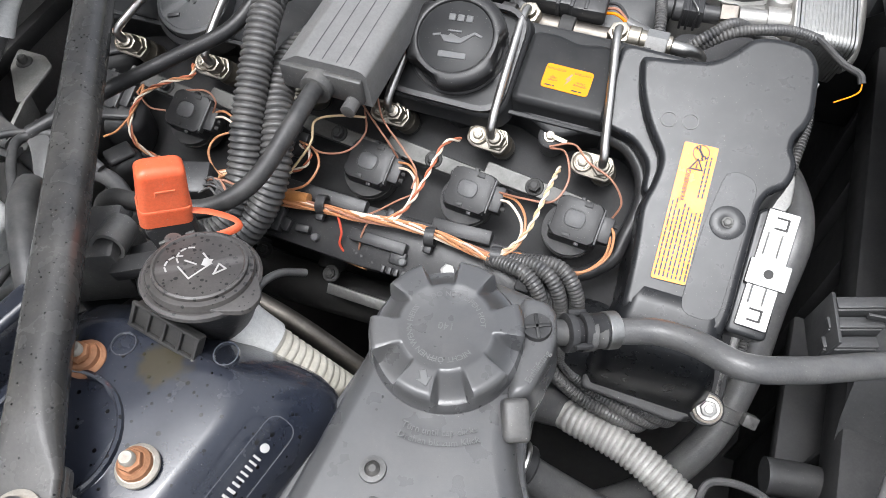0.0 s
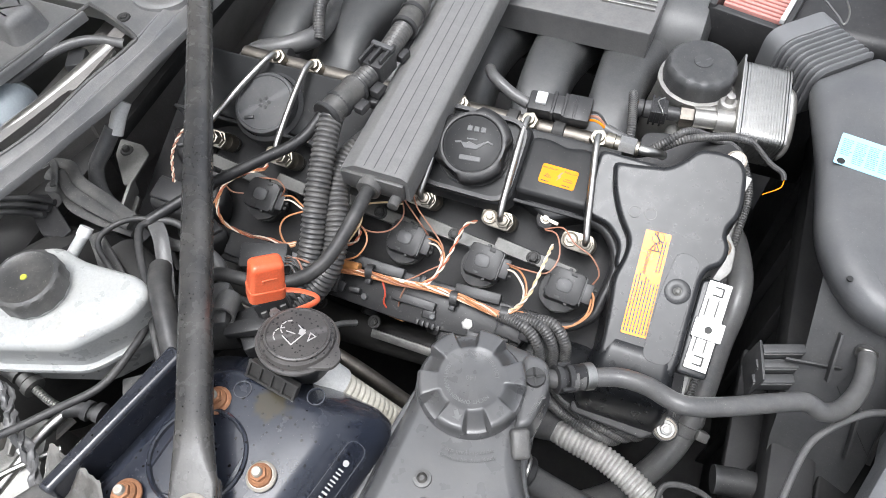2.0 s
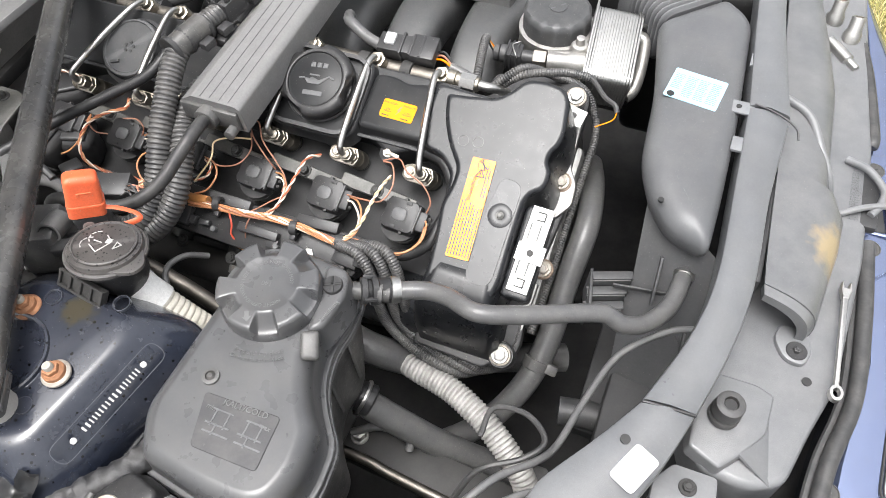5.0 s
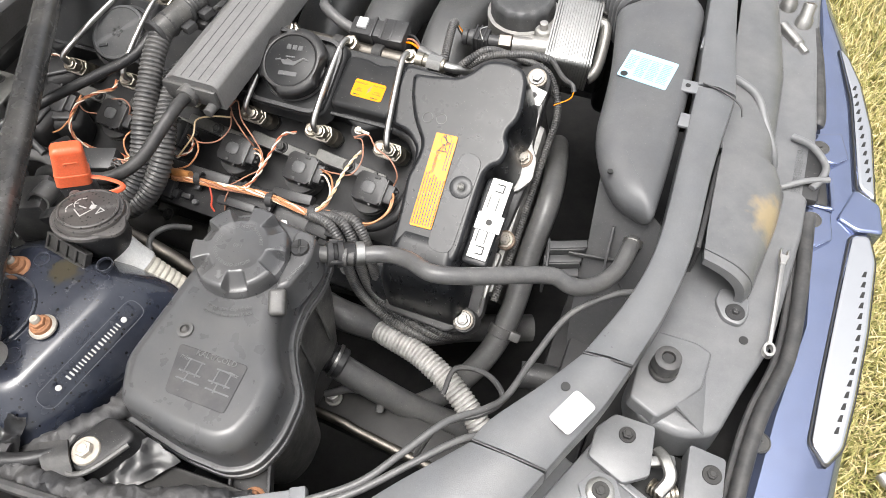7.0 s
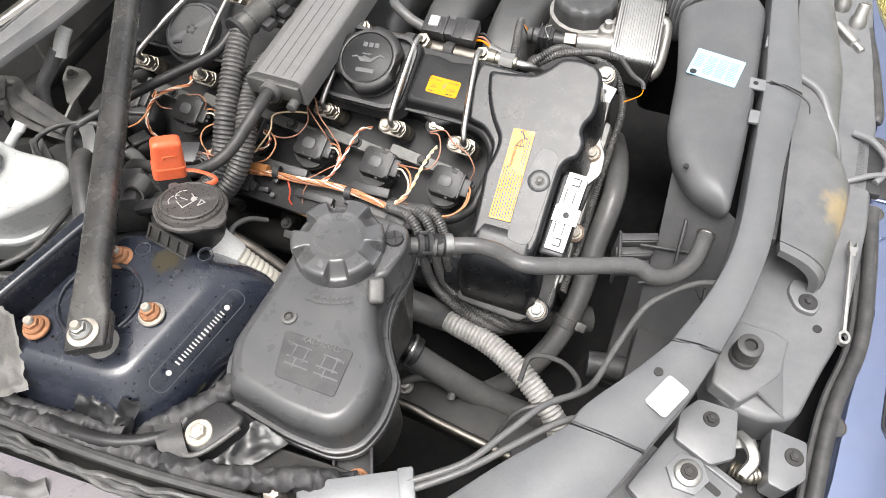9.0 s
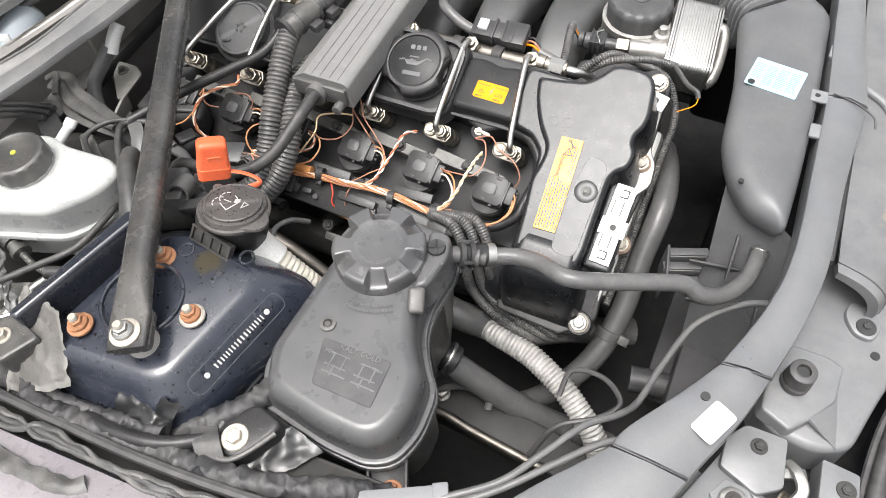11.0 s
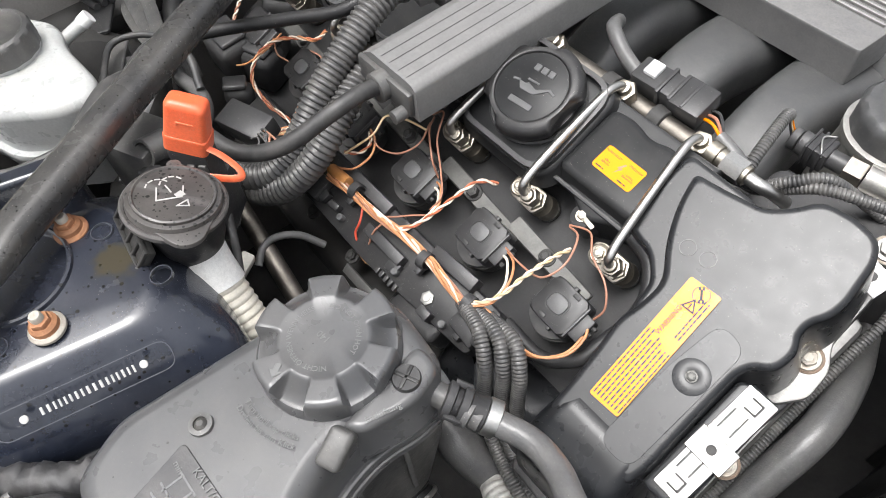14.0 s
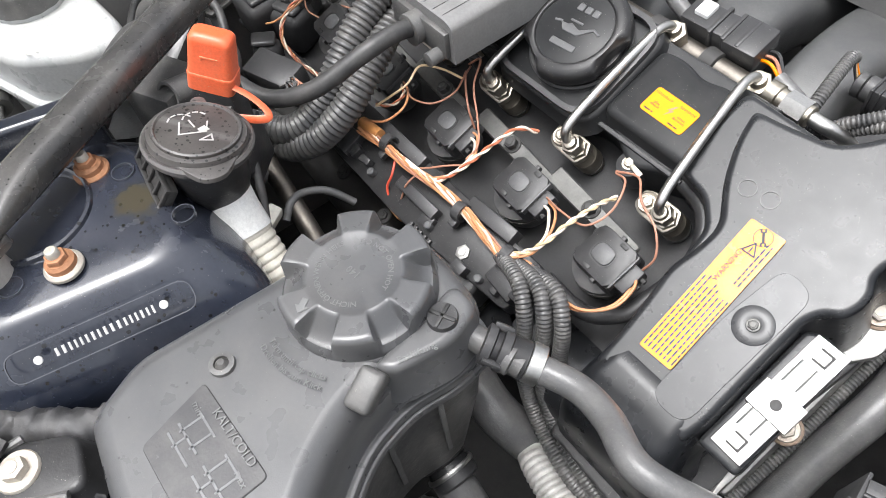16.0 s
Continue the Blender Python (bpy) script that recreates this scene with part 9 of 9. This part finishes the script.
# ---- near wing ----
def sheet(a, b_, c, d, n, amount, seed):
    """A crumpled sheet between four corners, with thickness."""
    bm = BM()
    a, b_, c, d = Vector(a), Vector(b_), Vector(c), Vector(d)
    grid = []
    for i in range(n):
        row = []
        for j in range(n):
            p = a.lerp(b_, i / (n - 1)).lerp(c.lerp(d, i / (n - 1)), j / (n - 1))
            ridge = 1 - abs(noise.noise(p * 38 + Vector((seed, 0, 0)))) * 2.2
            p = p + Vector((0.3, 0.2, 1)) * amount * 0.5 * ridge + noise.noise_vector(p * 120) * amount * 0.15
            row.append(bm.verts.new(p))
        grid.append(row)
    for i in range(n - 1):
        for j in range(n - 1):
            bm.faces.new((grid[i][j], grid[i + 1][j], grid[i + 1][j + 1], grid[i][j + 1]))
    bmesh.ops.solidify(bm, geom=bm.faces[:], thickness=0.0010)
    return bm


def make_wing():
    t = thing("front_wing", "dusty blue-grey wing edge with rubber seal", "wing", kind="structure")
    b = BM()
    loops = []
    for x, y in ((-0.60, -0.47), (-0.30, -0.455), (-0.14, -0.445), (0.0, -0.425), (0.06, -0.415)):
        loops.append([(x, y, 0.93), (x, y - 0.004, 0.962), (x, y - 0.03, 0.972), (x, y - 0.09, 0.965), (x, y - 0.16, 0.92), (x, y - 0.18, 0.50)])
    rings(b, loops)
    part("wing_skin", b, M_FENDER, t)
    part("edge_lip", tube(BM(), [(-0.60, -0.440, 0.955), (-0.30, -0.432, 0.958), (-0.14, -0.426, 0.958), (0.0, -0.410, 0.955), (0.05, -0.40, 0.952)], 0.005, 8), M_RUBBER, t)
    b = BM()
    prism(b, [(-0.60, -0.488), (0.09, -0.438), (0.09, -0.35), (-0.10, -0.36), (-0.20, -0.395), (-0.60, -0.41)], 0.90, 0.925, 0.004, 2)
    part("inner_ledge", b, M_DARK, t)
    for k in range(3):
        b = tube(BM(), [(-0.60, -0.448 - 0.008 * k, 0.968 - 0.002 * k), (-0.30, -0.444 - 0.006 * k, 0.966), (-0.246, -0.449 + 0.005 * k, 0.965), (-0.131, -0.439 - 0.004 * k, 0.964), (-0.02, -0.424 - 0.003 * k, 0.960), (0.05, -0.412, 0.956)], 0.003, 8, step=0.006)
        ruffle(b, 60, 0.003, k)
        part("lip_fold", b, M_RUBBER if k == 1 else M_DUSTY, t)
    b = tube(BM(), [(-0.33, -0.470, 0.970), (-0.26, -0.478, 0.972), (-0.19, -0.474, 0.971), (-0.175, -0.466, 0.969)], 0.008, 10, step=0.005, flat=0.35)
    ruffle(b, 80, 0.003, 9)
    part("sealer_patch", b, M_DUSTY, t, "smeared dried seam sealer")
    t = thing("wing_loom", "thick taped wiring loom along the wing edge", "wiring loom")
    pts = [(-0.40, -0.412, 0.930), (-0.32, -0.416, 0.942), (-0.270, -0.425, 0.950), (-0.213, -0.421, 0.950), (-0.155, -0.414, 0.950), (-0.096, -0.411, 0.950), (-0.035, -0.398, 0.948), (0.019, -0.376, 0.940), (0.055, -0.36, 0.915)]
    b = tube(BM(), pts, 0.0105, 18, step=0.0022)
    ruffle(b, 140, 0.0042, 1)
    part("loom", b, M_TAPE, t, angle=70)
    b = tube(BM(), [(x, y + 0.014, z - 0.004) for x, y, z in pts[:5]], 0.007, 12, step=0.0022)
    ruffle(b, 150, 0.0035, 2)
    part("second_loom", b, M_TAPE, t, angle=70)
    t = thing("tower_loom", "tape-wrapped loom along the foot of the strut tower", "wiring loom")
    b = tube(BM(), [(-0.185, -0.398, 0.915), (-0.150, -0.388, 0.928), (-0.122, -0.366, 0.930), (-0.098, -0.330, 0.926), (-0.086, -0.295, 0.920), (-0.080, -0.255, 0.905)], 0.0125, 18, step=0.0022)
    ruffle(b, 160, 0.0035, 3)
    part("loom", b, M_TAPE, t, angle=70)
    t = thing("wing_bracket", "black bracket with pale flange bolt on the wing ledge", "bracket")
    b = BM()
    prism(b, fillet([(-0.108, -0.376), (-0.088, -0.340), (-0.053, -0.348), (-0.062, -0.374), (-0.078, -0.394), (-0.096, -0.392)], 0.010), 0.930, 0.952, 0.004, 3, draft=0.004)
    part("bracket_plate", b, M_BLACK, t)
    part("bracket_ridge", tube(BM(), [(-0.106, -0.368, 0.951), (-0.104, -0.392, 0.952), (-0.086, -0.397, 0.952), (-0.072, -0.386, 0.952), (-0.056, -0.358, 0.951)], 0.0028, 8), M_DUSTY, t)
    part("flange_bolt", hexbolt(BM(), 0.0075, 0.009, at(-0.087, -0.376, 0.951), 0.0130, 0.003), M_WASHER, t)
    t = thing("rubber_strap", "flat black rubber strap over the hose end", "strap")
    b = BM()
    for k in range(6):
        f = k / 5
        p, q = Vector((-0.128, -0.385, 0.957)).lerp(Vector((-0.106, -0.408, 0.954)), f), Vector((-0.106, -0.374, 0.957)).lerp(Vector((-0.083, -0.398, 0.953)), f)
        up = Vector((0, 0, 0.004 * math.sin(f * 3.1) ** 2))
        loop = [tuple(p + up), tuple(q + up), tuple(q + up - Vector((0, 0, 0.003))), tuple(p + up - Vector((0, 0, 0.003)))]
        if k == 0:
            loops = []
        loops.append(loop)
    rings(b, loops)
    part("strap", b, M_RUBBER, t)
    solo("drain_hose", tube(BM(), [(-0.235, -0.412, 0.945), (-0.205, -0.417, 0.955), (-0.162, -0.413, 0.957), (-0.134, -0.403, 0.955), (-0.112, -0.388, 0.952)], 0.0068, 14), M_BLACK, "short glossy black hose beside the wing loom", "hose")
    t = thing("wing_cover", "dark blue crumpled plastic cover beside the tank", "cover")
    b = sheet((-0.084, -0.384, 0.938), (-0.052, -0.345, 0.936), (-0.055, -0.402, 0.926), (-0.014, -0.352, 0.928), 14, 0.010, 5)
    part("cover", b, M_FILM, t)
    t = thing("clear_film", "crumpled glossy film on the foot of the strut tower", "film")
    b = sheet((-0.215, -0.382, 0.956), (-0.148, -0.374, 0.960), (-0.205, -0.414, 0.940), (-0.150, -0.402, 0.940), 22, 0.016, 7)
    part("film", b, M_FILM, t)
    t = thing("pale_cover", "weathered pale plastic cover torn beside the strut tower", "cover")
    b = sheet((-0.360, -0.335, 0.982), (-0.292, -0.350, 0.990), (-0.320, -0.428, 0.948), (-0.252, -0.402, 0.962), 24, 0.018, 11)
    part("cover", b, M_PALE, t)


make_wing()
make_side_rail()
